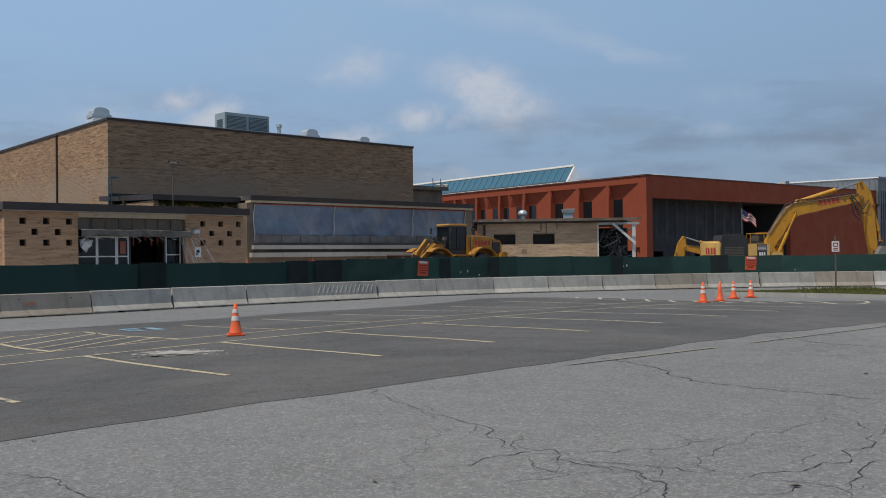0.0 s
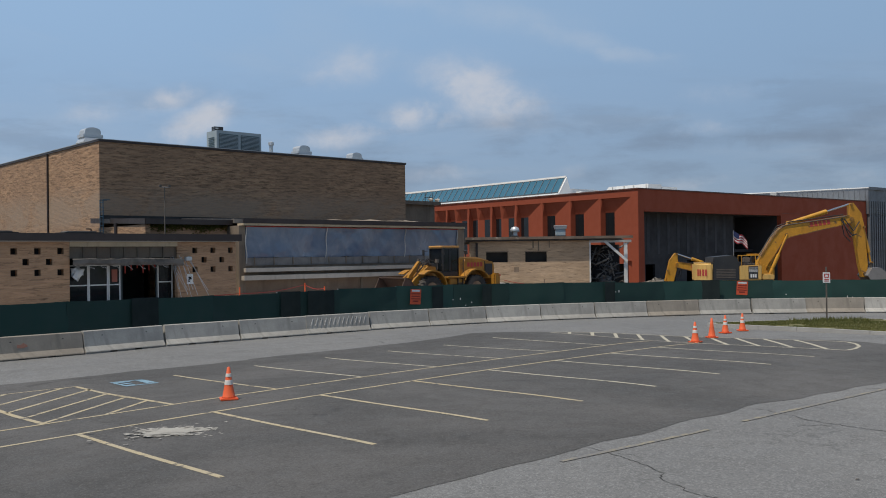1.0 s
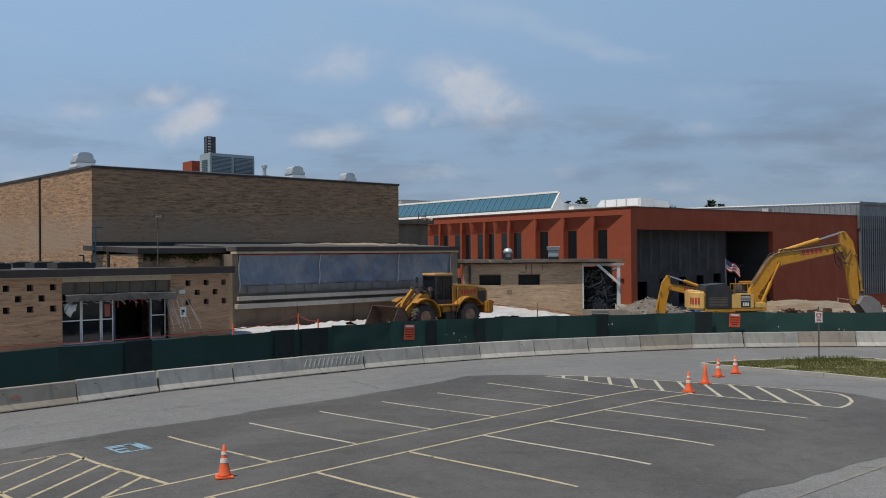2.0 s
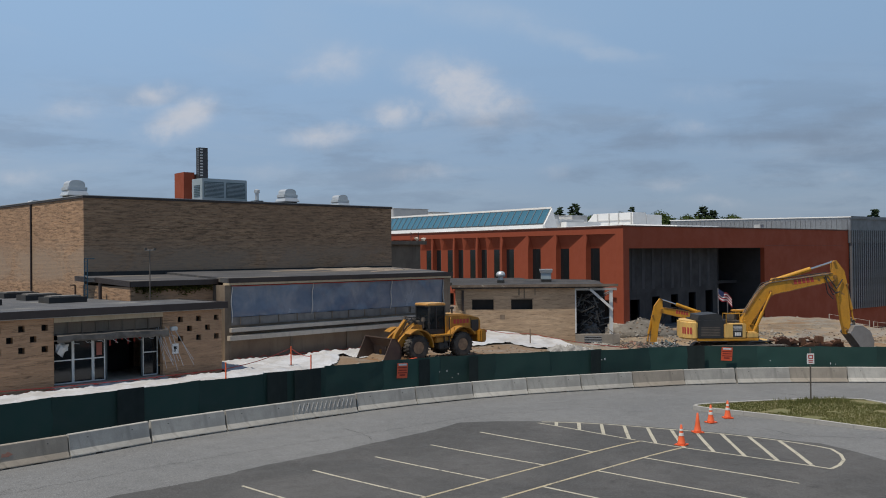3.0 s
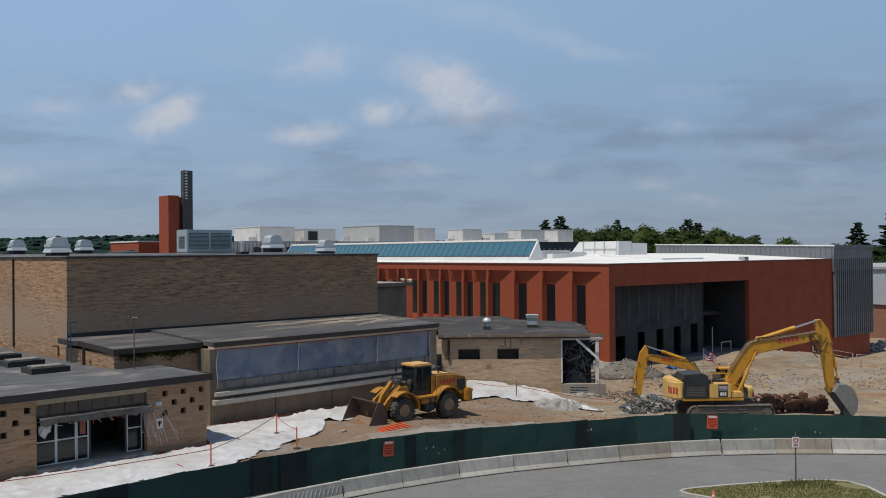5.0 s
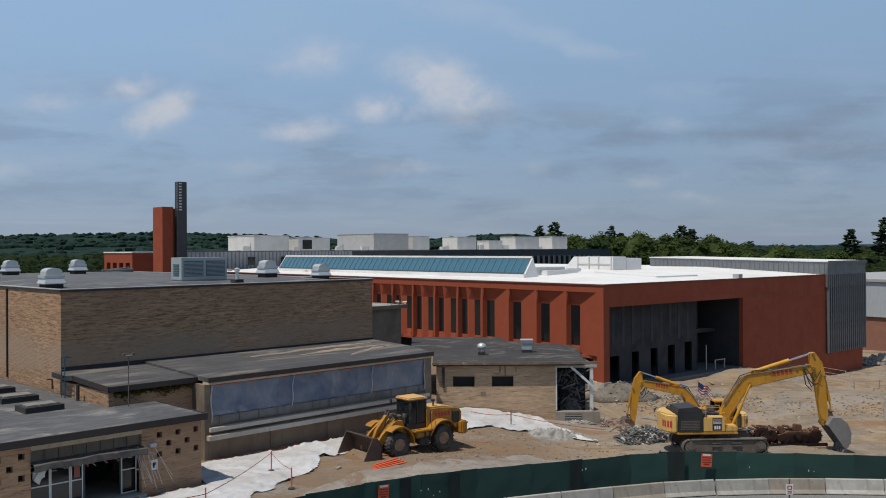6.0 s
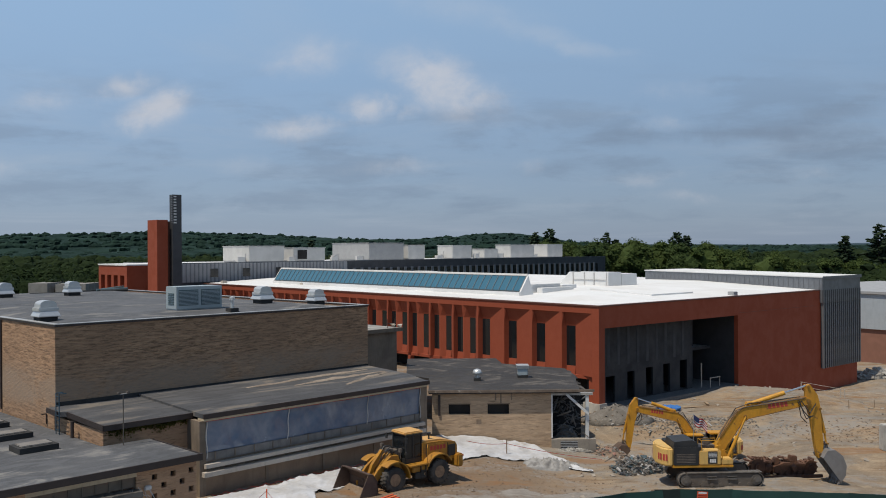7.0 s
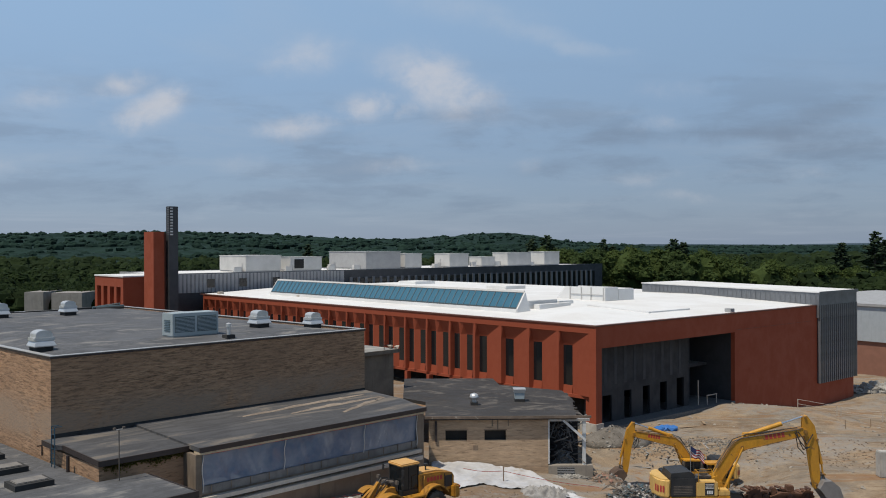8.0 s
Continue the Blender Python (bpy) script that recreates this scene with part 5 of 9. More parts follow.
for k in range(10):
    x = -0.95 + random.uniform(-0.6, 0.5)
    part("hanging_lath", Shape().rod((x, EF - 0.25 + random.uniform(-0.1, 0.1), 2.9 + random.uniform(-0.2, 0.3)), (x + random.uniform(0.1, 1.1), EF - 0.7 + random.uniform(-0.2, 0.3), random.uniform(1.0, 1.6)), 0.012, n=5), "galvanised", school)
for k in range(9):
    x = -6.0 + 0.6 * k
    part("loose_wire", Shape().tube([(x + 0.12 * i, EF - 0.3 + 0.05 * math.sin(i + k), 3.0 - 0.06 * i + 0.05 * math.sin(i * 2.1 + k)) for i in range(8)], 0.014, 5), "galvanised", school)
# doors and glazing in white frames
G = 0.74
door_y = EF + 0.55


def framed(name, x0, x1, z0, z1, rails, glass="pane_dark", label=""):
    """A white aluminium frame with panes between its rails."""
    w = 0.055
    sh = Shape().box(x0, x0 + w, door_y - 0.04, door_y + 0.04, z0, z1).box(x1 - w, x1, door_y - 0.04, door_y + 0.04, z0, z1)
    lines = [z0, *rails, z1 - w]
    for z in lines:
        sh.box(x0 + w, x1 - w, door_y - 0.037, door_y + 0.037, z, z + w)
    f = part(name, sh, "white_frame", school, label)
    for a, b in zip(lines, lines[1:]):
        part("pane", Shape().box(x0 + w, x1 - w, door_y - 0.006, door_y + 0.006, a + w, b), glass, f)
    return f


framed("side_light", -6.19, -5.15, G, 2.78, (1.80,))
framed("entrance_door", -5.14, -4.22, G, 2.78, (1.80,), label="white framed glass door, closed")
framed("entrance_door", -4.2, -3.62, G, 2.78, (1.80,), label="white framed glass door, ajar")
framed("side_light", -1.75, -0.96, G, 2.90, (1.86,))
part("door_frame", Shape().box(-3.60, -3.53, door_y - 0.05, door_y + 0.05, G, 2.85).box(-1.83, -1.76, door_y - 0.05, door_y + 0.05, G, 2.85).box(-3.527, -1.833, door_y - 0.05, door_y + 0.05, 2.78, 2.85), "frame_dark", school)
part("door_notice", Shape().box(-4.05, -3.78, door_y - 0.055, door_y - 0.045, 1.95, 2.55), "notice_red", school, "dull red notice on the glass")
part("lobby_wall", Shape().box(-6.19, -0.96, -8.2, -8.0, 0.3, 3.9), "void", school, "gutted lobby wall, its shade painted near-black")
part("lobby_floor", Shape().box(-6.19, -0.96, EF + 0.1, -8.2, 0.5, G - 0.01), "concrete_brown", school)
part("doorstep", Shape().box(-6.3, -0.85, EF - 0.35, EF + 0.1, 0.2, G - 0.004), "concrete", school)
for k in range(6):
    x = -3.4 + 0.3 * k
    part("tape_shred", Shape().box(x, x + 0.05, door_y - 0.02, door_y + 0.0, 2.35 + 0.12 * (k % 3), 2.75, pose(0, 0, 0, 0, 0, 0)), "red_trim", school)
part("foil_bundle", Shape().lump((-5.75, EF + 0.2, 2.45), (0.3, 0.12, 0.3), 3, 0.5, 2), "vent_metal", school)
part("wall_sign", Shape().box(-0.45, -0.12, EF - 0.02, EF - 0.004, 1.75, 2.25), "sign_white", school, "white notice on the brick")
part("sign_mark", Shape().box(-0.38, -0.28, EF - 0.026, EF - 0.021, 1.85, 2.12).box(-0.277, -0.19, EF - 0.026, EF - 0.021, 1.98, 2.12), "dark_hole", school)
part("flood_lamp", Shape().soft_box(-0.62, -0.28, EF - 0.28, EF - 0.05, 2.92, 3.12, 0.03), "vent_metal", school)
# ivy along the edge of the porch roof
random.seed(5)
ivy = Shape()
for i in range(1500):
    x = random.uniform(0.0, 4.9)
    z = 4.95 - abs(random.gauss(0, 0.22)) * (0.5 + 0.5 * math.sin(x * 1.4) ** 2) - 0.02
    y = -6.37 - random.uniform(0, 0.14)
    a, r = random.uniform(0, 6.28), random.uniform(0.03, 0.07)
    q = Euler((random.uniform(0.6, 1.6), 0, a)).to_matrix()
    ivy.add([Vector((x, y, z)) + q @ Vector(w) * r for w in ((-1, 0, 0), (0, -0.6, 0), (1, 0, 0), (0, 0.9, 0))], [(0, 1, 2, 3)])
part("ivy", ivy, "ivy", school, "straggling ivy along the roof edge")
# roof ladder
lad = Shape().rod((-0.62, -1.6, 4.2), (-0.62, -1.6, 6.5), 0.03, n=6).rod((-0.62, -2.05, 4.2), (-0.62, -2.05, 6.5), 0.03, n=6)
for k in range(8):
    lad.rod((-0.62, -1.6, 4.45 + 0.27 * k), (-0.62, -2.05, 4.45 + 0.27 * k), 0.018, n=5)
lad.rod((-0.62, -1.6, 6.5), (-0.2, -1.6, 6.5), 0.025, n=5).rod((-0.62, -2.05, 6.5), (-0.2, -2.05, 6.5), 0.025, n=5)
part("roof_ladder", lad, "ladder_blue", school, "faded blue steel roof ladder")
part("dark_pipe", Shape().rod((-0.45, -3.4, 4.2), (-0.45, -3.4, 5.1), 0.10), "hall_fascia", school)

# things on the old roofs


def roof_fan(x, y, z, s=1.0, turn=0.0):
    """Hooded roof exhaust fan on a black curb."""
    t = thing("roof_fan", "aluminium hooded exhaust fan on a black curb", "roof vent", HALL @ pose(x, y, z, 0, 0, turn) @ Matrix.Diagonal((1.15, 1.15, 1.02, 1)), "roof fans")
    part("curb", Shape().box(-0.46 * s, 0.46 * s, -0.46 * s, 0.46 * s, -0.1, 0.30 * s), "curb_black", t)
    part("skirt", Shape().turned([(0.80 * s, 0), (0.82 * s, 0.05 * s), (0.68 * s, 0.30 * s), (0.66 * s, 0.33 * s)], (0, 0, 0.303 * s), 4, pose(0, 0, 0, 0, 0, 45)), "vent_metal", t)
    part("belt", Shape().soft_box(-0.54 * s, 0.54 * s, -0.47 * s, 0.47 * s, 0.636 * s, 0.86 * s, 0.03), "vent_metal", t)
    prof = [(-0.44 * s, 0.0)] + [(-0.44 * s * math.cos(a), 0.42 * s * math.sin(a) ** 0.5) for a in [math.pi * i / 14 for i in range(1, 14)]] + [(0.44 * s, 0.0)]
    part("hood", Shape().side(prof, -0.40 * s, 0.40 * s, pose(0, 0, 0.863 * s)), "vent_metal", t)
    return t


for x, y, s in ((1.15, 4.3, 1.0), (13.5, 29.6, 1.0), (18.35, 5.8, 1.0), (22.75, 4.8, 0.92), (8.0, 31.0, 1.0)):
    roof_fan(x, y, hall_z(x, y), s * 1.02)
roof_fan(-8.3, 4.5, 4.19, 0.8)
ac = thing("air_handler", "long grey-green rooftop air handler with louvred panels", "air handler", HALL @ pose(11.6, 4.35, hall_z(11.6, 4.35) - 0.12))
part("base_rail", Shape().box(-1.75, 1.75, -0.68, 0.68, 0, 0.16), "ac_green", ac)
part("casing", Shape().soft_box(-1.8, 1.8, -0.75, 0.75, 0.163, 1.75, 0.03), "ac_green", ac)
for x in (-0.88, 0.86):
    part("grille_frame", Shape().box(x - 0.76, x + 0.76, -0.775, -0.753, 0.42, 1.52), "ac_dark", ac)
    for k in range(11):
        part("slat", Shape().box(x - 0.72, x + 0.72, -0.81, -0.778, 0, 0.035, pose(0, 0, 0.47 + 0.093 * k)), "ac_green", ac)
for k in range(7):
    part("slat", Shape().box(-1.84, -1.803, -0.4, 0.4, 0.5 + 0.12 * k, 0.56 + 0.12 * k), "ac_dark", ac)
pipe = thing("vent_pipe", "short capped vent pipe on a black curb", "vent pipe", HALL @ pose(13.2, 1.95, hall_z(13.2, 1.95) - 0.05))
part("curb", Shape().box(-0.33, 0.33, -0.33, 0.33, 0, 0.3), "curb_black", pipe)
part("stack", Shape().rod((0, 0, 0.3), (0, 0, 0.85), 0.13), "vent_metal", pipe)
part("cap", Shape().turned([(0.2, 0), (0.2, 0.2), (0.05, 0.27)], (0, 0, 0.86), 14), "vent_metal", pipe)
for x, y, turn in ((-3.1, -4.9, 0), (-2.9, -0.9, 0), (-2.75, 3.1, 0), (-7.3, -4.6, 0), (-7.1, -0.6, 0), (-6.9, 3.4, 0)):
    t = thing("roof_hatch", "low dark-framed roof light with a grey dome", "roof light", HALL @ pose(x, y, 4.19, 0, 0, turn), "roof lights on the low roof")
    part("curb", Shape().box(-1.0, 1.0, -0.75, 0.75, 0, 0.30), "curb_black", t)
    part("lid", Shape().soft_box(-0.82, 0.82, -0.52, 0.52, 0.283, 0.37, 0.04), "sill_grey", t, "pale weathered dome")
lamp = thing("flood_light_pole", "thin pole with two small floodlights on a low roof", "light pole", HALL @ pose(0.66, -7.3, 4.19))
part("pole", Shape().rod((0, 0, 0), (0, 0, 2.75), 0.03), "machine_dirty", lamp)
part("cross_arm", Shape().rod((-0.28, 0, 2.75), (0.28, 0, 2.75), 0.022), "grey_metal", lamp)
for x in (-0.26, 0.26):
    part("floodlight", Shape().soft_box(x - 0.07, x + 0.07, -0.10, 0.05, 2.75, 2.88, 0.02), "machine_dirty", lamp)
roll = thing("roofing_rolls", "heap of green and dark roofing rolls", "building material", HALL @ pose(21.0, 37.2, hall_z(21.0, 37.2) - 0.06))
random.seed(3)
for k in range(7):
    part("roll", Shape().rod((-1.4 + random.uniform(-0.4, 0.3), -0.6 + 0.2 * k, 0.14 + 0.1 * (k % 2)), (1.3 + random.uniform(-0.4, 0.4), -0.5 + 0.17 * k, 0.14 + 0.16 * (k % 3)), 0.13), "ac_dark" if k % 2 else "curb_black", roll)

beams = thing("roofing_bundle", "long dark bundles of stripped roofing along the roof edge", "building material", HALL @ pose(12.5, 38.7, hall_z(12.5, 38.7) - 0.03))
for k, (x0, x1, h) in enumerate(((-6.0, -0.5, 0.24), (-3.4, -1.2, 0.42), (0.6, 5.2, 0.22), (5.6, 7.4, 0.3))):
    part("bundle", Shape().soft_box(x0, x1, -0.3 - 0.1 * (k % 2), 0.3, 0, h, 0.06), "curb_black" if k != 1 else "machine_dirty", beams)

# link block behind the hall
link = thing("link_block", "grey stained link block with a broken roof edge", "building", HALL)
part("wall", Shape().box(HW + 0.003, 31.6, 4.9, 5.2, 0, 7.45), "dull_wall", link)
part("wall", Shape().box(31.3, 31.6, 5.203, 14, 0, 7.45), "dull_wall", link)
part("roof", Shape().box(HW + 0.003, 31.9, 4.6, 14.2, 7.453, 7.72), "roof_link", link)
part("roof_edge", Shape().box(HW + 0.003, 32.0, 4.5, 4.597, 7.42, 7.74), "dull_wall", link)
for k in range(2):
    part("torn_flap", Shape().lump((31.85 - 0.25 * k, 4.8 + 0.5 * k, 7.80 + 0.1 * k), (0.22, 0.25, 0.26 - 0.1 * k), 60 + k, 0.6), "ledge", link, "torn pale roof edge")
# flat slab on the wall, the doorway's inner shade put into its colour
part("doorway", Shape().box(26.0, 27.3, 4.84, 4.897, 4.0, 6.6), "dark_hole", link)
part("vent_rail", Shape().rod((30.6, 5, 7.7), (30.6, 5, 8.5), 0.03).rod((31.5, 5, 7.7), (31.5, 5, 8.5), 0.03).rod((30.6, 5, 8.1), (31.5, 5, 8.1), 0.03), "hall_fascia", link)

# ======== low boiler house ========
boiler = thing("low_brick_building", "low buff brick building with an opening torn at one end", "building")
LY = 66.1
part("front_wall", pierced([(1.32, 2.9, 2.46, 3.2), (4.18, 5.76, 2.46, 3.2)], 0.1, 8.85, -0.4, 4.0, LY, LY + 0.3), "brick_pale", boiler, "buff brick wall with two slot windows")
for x in (1.32, 4.18):
    part("window_reveal", Shape().box(x - 0.05, x + 1.63, LY + 0.303, LY + 0.36, 2.4, 3.26), "dark_hole", boiler)
    part("window_lintel", Shape().box(x - 0.06, x + 1.64, LY - 0.012, LY - 0.002, 3.2, 3.27), "base_brown", boiler)
part("patch", Shape().box(3.35, 3.72, LY - 0.010, LY - 0.002, 1.75, 2.1), "base_brown", boiler, "brown patch in the brick")
part("downpipe", Shape().box(0.55, 0.72, LY - 0.1, LY - 0.002, 2.4, 3.9), "hall_fascia", boiler)
for x, w, h in ((4.7, 0.12, 0.5), (5.1, 0.1, 0.75), (5.9, 0.08, 0.5)):
    part("stain", Shape().box(x, x + w, LY - 0.008, LY - 0.002, 4.0 - h, 4.0), "dull_wall", boiler, "dark run below the roof edge")
part("side_wall", Shape().box(0.1, 0.4, LY + 0.303, 80, -0.4, 4.0), "dull_wall", boiler)
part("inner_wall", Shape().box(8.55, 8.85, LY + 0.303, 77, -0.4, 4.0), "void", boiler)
part("back_wall", Shape().box(8.853, 11.75, 70.5, 70.8, -1.2, 3.7), "void", boiler, "torn interior wall, shade in its colour")
part("opening_post", Shape().box(11.38, 11.62, LY, LY + 0.24, 0.6, 3.8), "white_frame", boiler, "white steel post")
part("opening_head", Shape().box(8.853, 11.9, LY - 0.05, LY + 0.25, 3.83, 4.0), "edge_pale", boiler)
part("opening_jamb", Shape().box(8.853, 8.95, LY - 0.02, LY + 0.25, 0.7, 3.827), "white_frame", boiler)
part("hanging_beam", Shape().box(-0.09, 0.09, -0.05, 0.05, -1.1, 1.1, pose(10.75, LY - 0.15, 3.2, 0, -48, 0)), "white_frame", boiler, "white beam hanging loose")
part("plinth", Shape().box(8.853, 12.1, LY - 0.15, LY + 0.4, -1.2, 0.62), "concrete_brown", boiler, "broken concrete plinth")
part("grille", Shape().box(9.5, 10.75, LY - 0.17, LY - 0.153, -0.35, 0.5), "dark_hole", boiler)
for k in range(7):
    part("slat", Shape().box(9.5, 10.75, LY - 0.2, LY - 0.173, 0, 0.05, pose(0, 0, -0.3 + 0.12 * k)), "grey_metal", boiler)
roof_plan = [(-0.15, LY - 0.35), (10.9, LY - 0.3), (11.3, 70.0), (11.75, 73.0), (11.5, 77.3), (6.4, 80.8), (6.1, 84.6), (-2.2, 84.8), (-2.0, 74.0), (-0.15, 72.0)]
part("roof", Shape().prism(roof_plan, 4.02, 4.28), "roof_dark", boiler, "dark built-up roof with a ragged end")
part("roof_edge", Shape().box(-0.2, 11.95, LY - 0.43, LY - 0.353, 4.12, 4.31), "worn_edge", boiler, "worn brown roof edge with pale chips")
random.seed(17)
for k in range(9):
    part("torn_edge", Shape().lump((11.2 + random.uniform(-0.4, 0.5), 67.5 + 1.1 * k, 4.1), (random.uniform(0.2, 0.5), random.uniform(0.3, 0.6), 0.12), k, 0.5), "roof_dark", boiler)
v = thing("roof_vent", "white domed vent on a dark roof", "roof vent", pose(3.65, 70.6, 4.28), "vents on the low roof")
part("curb", Shape().box(-0.28, 0.28, -0.28, 0.28, 0, 0.22), "curb_black", v)
part("neck", Shape().rod((0, 0, 0.22), (0, 0, 0.5), 0.2), "vent_metal", v)
part("cap", Shape().turned([(0.36, 0), (0.36, 0.16), (0.28, 0.34), (0.1, 0.42)], (0, 0, 0.5), 16), "vent_metal", v, "", None, True)
v = thing("roof_vent", "pale square hooded vent on a dark roof", "roof vent", pose(7.35, 72.2, 4.28), "vents on the low roof")
part("curb", Shape().box(-0.4, 0.4, -0.4, 0.4, 0, 0.2), "curb_black", v)
part("body", Shape().soft_box(-0.38, 0.38, -0.38, 0.38, 0.203, 0.72, 0.03), "ac_green", v)
part("hood", Shape().turned([(0.62, 0), (0.70, 0.28), (0.66, 0.30)], (0, 0, 0.723), 4, pose(0, 0, 0, 0, 0, 45)), "vent_metal", v)

# ======== new terracotta building ========
RED = pose(15.86, 84.82, 0, 0, 0, 40.3)
new_school = thing("new_school", "new terracotta-clad school building with a white roof", "building", RED)
RT, RW, RL = 9.14, 50.2, 81.8
BASE = -5.0
PY = 1.9       # depth of the recess in the front
# front wall with a wide recess
part("front_wall", Shape().box(24.3, RW, 0.0, 0.5, BASE, RT - 0.12), "terracotta", new_school, "plain terracotta panel wall")
part("front_head", Shape().box(0.0, 24.297, 0.0, 0.5, 6.953, RT - 0.12), "terracotta", new_school)
part("front_pier", Shape().box(0.0, 0.85, 0.0, 0.5, BASE, 6.95), "terracotta", new_school)
part("front_foundation", Shape().box(0.853, 24.297, 0.0, 0.5, BASE, -1.6), "concrete", new_school)
part("front_corner", Shape().box(0.0, 0.85, 0.503, 0.85, BASE, RT - 0.12).box(0.3, 0.84, 0.853, 1.5, BASE, 2.0), "terracotta", new_school)
part("recess_head", Shape().box(0.853, 24.297, 0.503, 24.0, 6.953, 7.35), "charcoal", new_school)
part("recess_side", Shape().box(24.303, 24.7, 0.503, 24.0, BASE, RT - 0.2), "charcoal", new_school)
# dark debris colour also carries the overhang's shade on this floor
part("recess_sill", Shape().box(0.853, 24.297, -0.05, 24.0, -1.9, -0.75), "rubble_dark", new_school, "unfinished floor with debris, overhang shade in its dark colour")
doors = [(3.3, 4.75, -0.7, 1.9), (6.75, 7.95, -0.7, 2.1), (9.85, 11.05, -0.7, 2.22), (12.85, 14.1, -0.7, 2.32), (15.85, 17.2, -0.7, 2.45)]
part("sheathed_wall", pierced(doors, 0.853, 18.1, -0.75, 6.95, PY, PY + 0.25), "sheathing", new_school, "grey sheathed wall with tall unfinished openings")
for k in range(10):
    x = 2.2 + 1.58 * k
    part("sheathing_joint", Shape().box(x - 0.22, x + 0.22, PY - 0.02, PY - 0.003, 2.9, 6.93), "sheathing_band", new_school)
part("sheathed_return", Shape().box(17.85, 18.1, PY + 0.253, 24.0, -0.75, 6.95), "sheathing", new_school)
part("room_back", Shape().box(0.86, 24.3, 24.0, 24.2, -0.75, 6.95), "void", new_school, "back wall of the unfinished hall, shade in its colour")
part("gallery_floor", Shape().box(18.13, 24.29, 3.6, 23.9, 3.05, 3.25), "grey_metal", new_school, "bare concrete gallery floor")
part("gallery_rail", Shape().box(18.13, 24.29, 3.54, 3.597, 3.0, 3.30), "charcoal", new_school)
for x in (20.3, 22.6):
    part("steel_column", Shape().box(x - 0.12, x + 0.12, 4.8, 5.04, -0.75, 6.95), "charcoal", new_school)
part("scaffold", Shape().rod((19.2, 1.4, -0.75), (19.3, 1.5, 1.9), 0.06, n=6).rod((20.0, 0.8, -0.75), (20.1, 0.9, 0.3), 0.05, n=6).rod((21.8, 0.8, -0.75), (21.8, 0.8, 0.3), 0.05, n=6).rod((19.9, 0.8, 0.25), (21.9, 0.8, 0.25), 0.05, n=6), "ledge", new_school, "timber trestle and prop")
part("front_coping", Shape().box(-0.08, RW + 0.05, -0.08, 0.45, RT - 0.117, RT), "terracotta_edge", new_school)
part("panel_joint", Shape().box(24.4, 42.0, -0.012, -0.003, RT - 1.95, RT - 1.92), "terracotta_edge", new_school)
# long side with splayed bays
BAY = 4.0


def bay(v0, double):
    """One bay of the long side from the fin at v0 + BAY back to v0; x is depth into the wall, y runs along it."""
    t = part("facade_bay", Shape().box(0.62, 0.9, 0, BAY, 2.3, RT - 0.12), "terracotta", new_school, "", pose(0, v0, 0))
    z0, z1, zt = 2.3, 8.35, RT - 0.12
    f = BAY
    if not double:
        panes, plan = [(f - 1.5, f - 0.35)], [(0, f), (0, f - 0.2), (0.55, f - 0.35), (0.55, f - 1.5), (0.0, 0.0)]
    else:
        panes, plan = [(f - 1.3, f - 0.3), (0.75, 1.65)], [(0, f), (0, f - 0.2), (0.55, f - 0.3), (0.55, f - 1.3), (0.2, f - 1.55), (0.2, f - 1.75), (0.55, 1.65), (0.55, 0.75), (0.0, 0.0)]
    sh = Shape()
    for (xa, ya), (xb, yb) in zip(plan, plan[1:]):
        pane = any(abs(ya - p[1]) < 1e-6 and abs(yb - p[0]) < 1e-6 for p in panes)
        top_a, top_b = z1, z1
        if pane:
            sh.add([(xa - 0.10, ya, z0), (xb - 0.10, yb, z0), (xb, yb, 3.1), (xa, ya, 3.1)], [(0, 1, 2, 3)])
            sh.add([(xa, ya, 7.0), (xb, yb, 7.0), (xb - 0.40, yb, z1), (xa - 0.40, ya, z1)], [(0, 1, 2, 3)])
        else:
            sh.add([(xa, ya, z0), (xb, yb, z0), (xb, yb, 7.0), (xa, ya, 7.0)], [(0, 1, 2, 3)])
            ka, kb = max(0.0, xa - 0.40), max(0.0, xb - 0.40)
            sh.add([(xa, ya, 7.0), (xb, yb, 7.0), (kb, yb, z1), (ka, ya, z1)], [(0, 1, 2, 3)])
    sh.box(0.0, 0.6, 0.0, BAY, z1, zt).box(0.3, 0.6, 0.0, BAY, z0 - 0.3, z0)
    part("splayed_cladding", sh, "terracotta", t)
    for a, b in panes:
        w = part("window", Shape().box(0.56, 0.60, a, b, 3.1, 7.0), "pane_dark", t, "tall dark window")
    part("ground_column", Shape().box(0.02, 0.6, f - 0.5, f, BASE + 1.0, z0 - 0.3), "terracotta", t)


k = 0
while 0.85 + BAY * (k + 1) < RL:
    bay(0.85 + BAY * k, k >= 4)
    k += 1
part("ground_recess", Shape().box(2.6, 2.8, 2.003, RL, BASE, 2.2), "void", new_school, "recessed ground floor wall, shade in its colour")
part("ground_soffit", Shape().box(0.62, 2.6, 2.003, RL, 2.0, 2.2), "charcoal", new_school)
part("corner_footing", Shape().box(-0.1, 1.0, -0.12, 1.9, BASE, -0.15), "concrete", new_school, "pale concrete footing")
part("side_coping", Shape().box(-0.08, 0.45, 0.453, RL, RT - 0.117, RT), "terracotta_edge", new_school)
part("end_wall", Shape().box(0.9, RW, RL - 0.4, RL, BASE, RT - 0.12), "terracotta", new_school)
part("rear_wall", Shape().box(RW - 0.4, RW, 0.503, RL - 0.4, BASE, RT - 0.12), "terracotta", new_school)


def roof_z(u, v):
    """The membrane rises from the copings towards the middle of the roof."""
    return RT - 0.015 + 0.045 * max(0.0, min(u - 0.45, v - 0.45, 17.0))


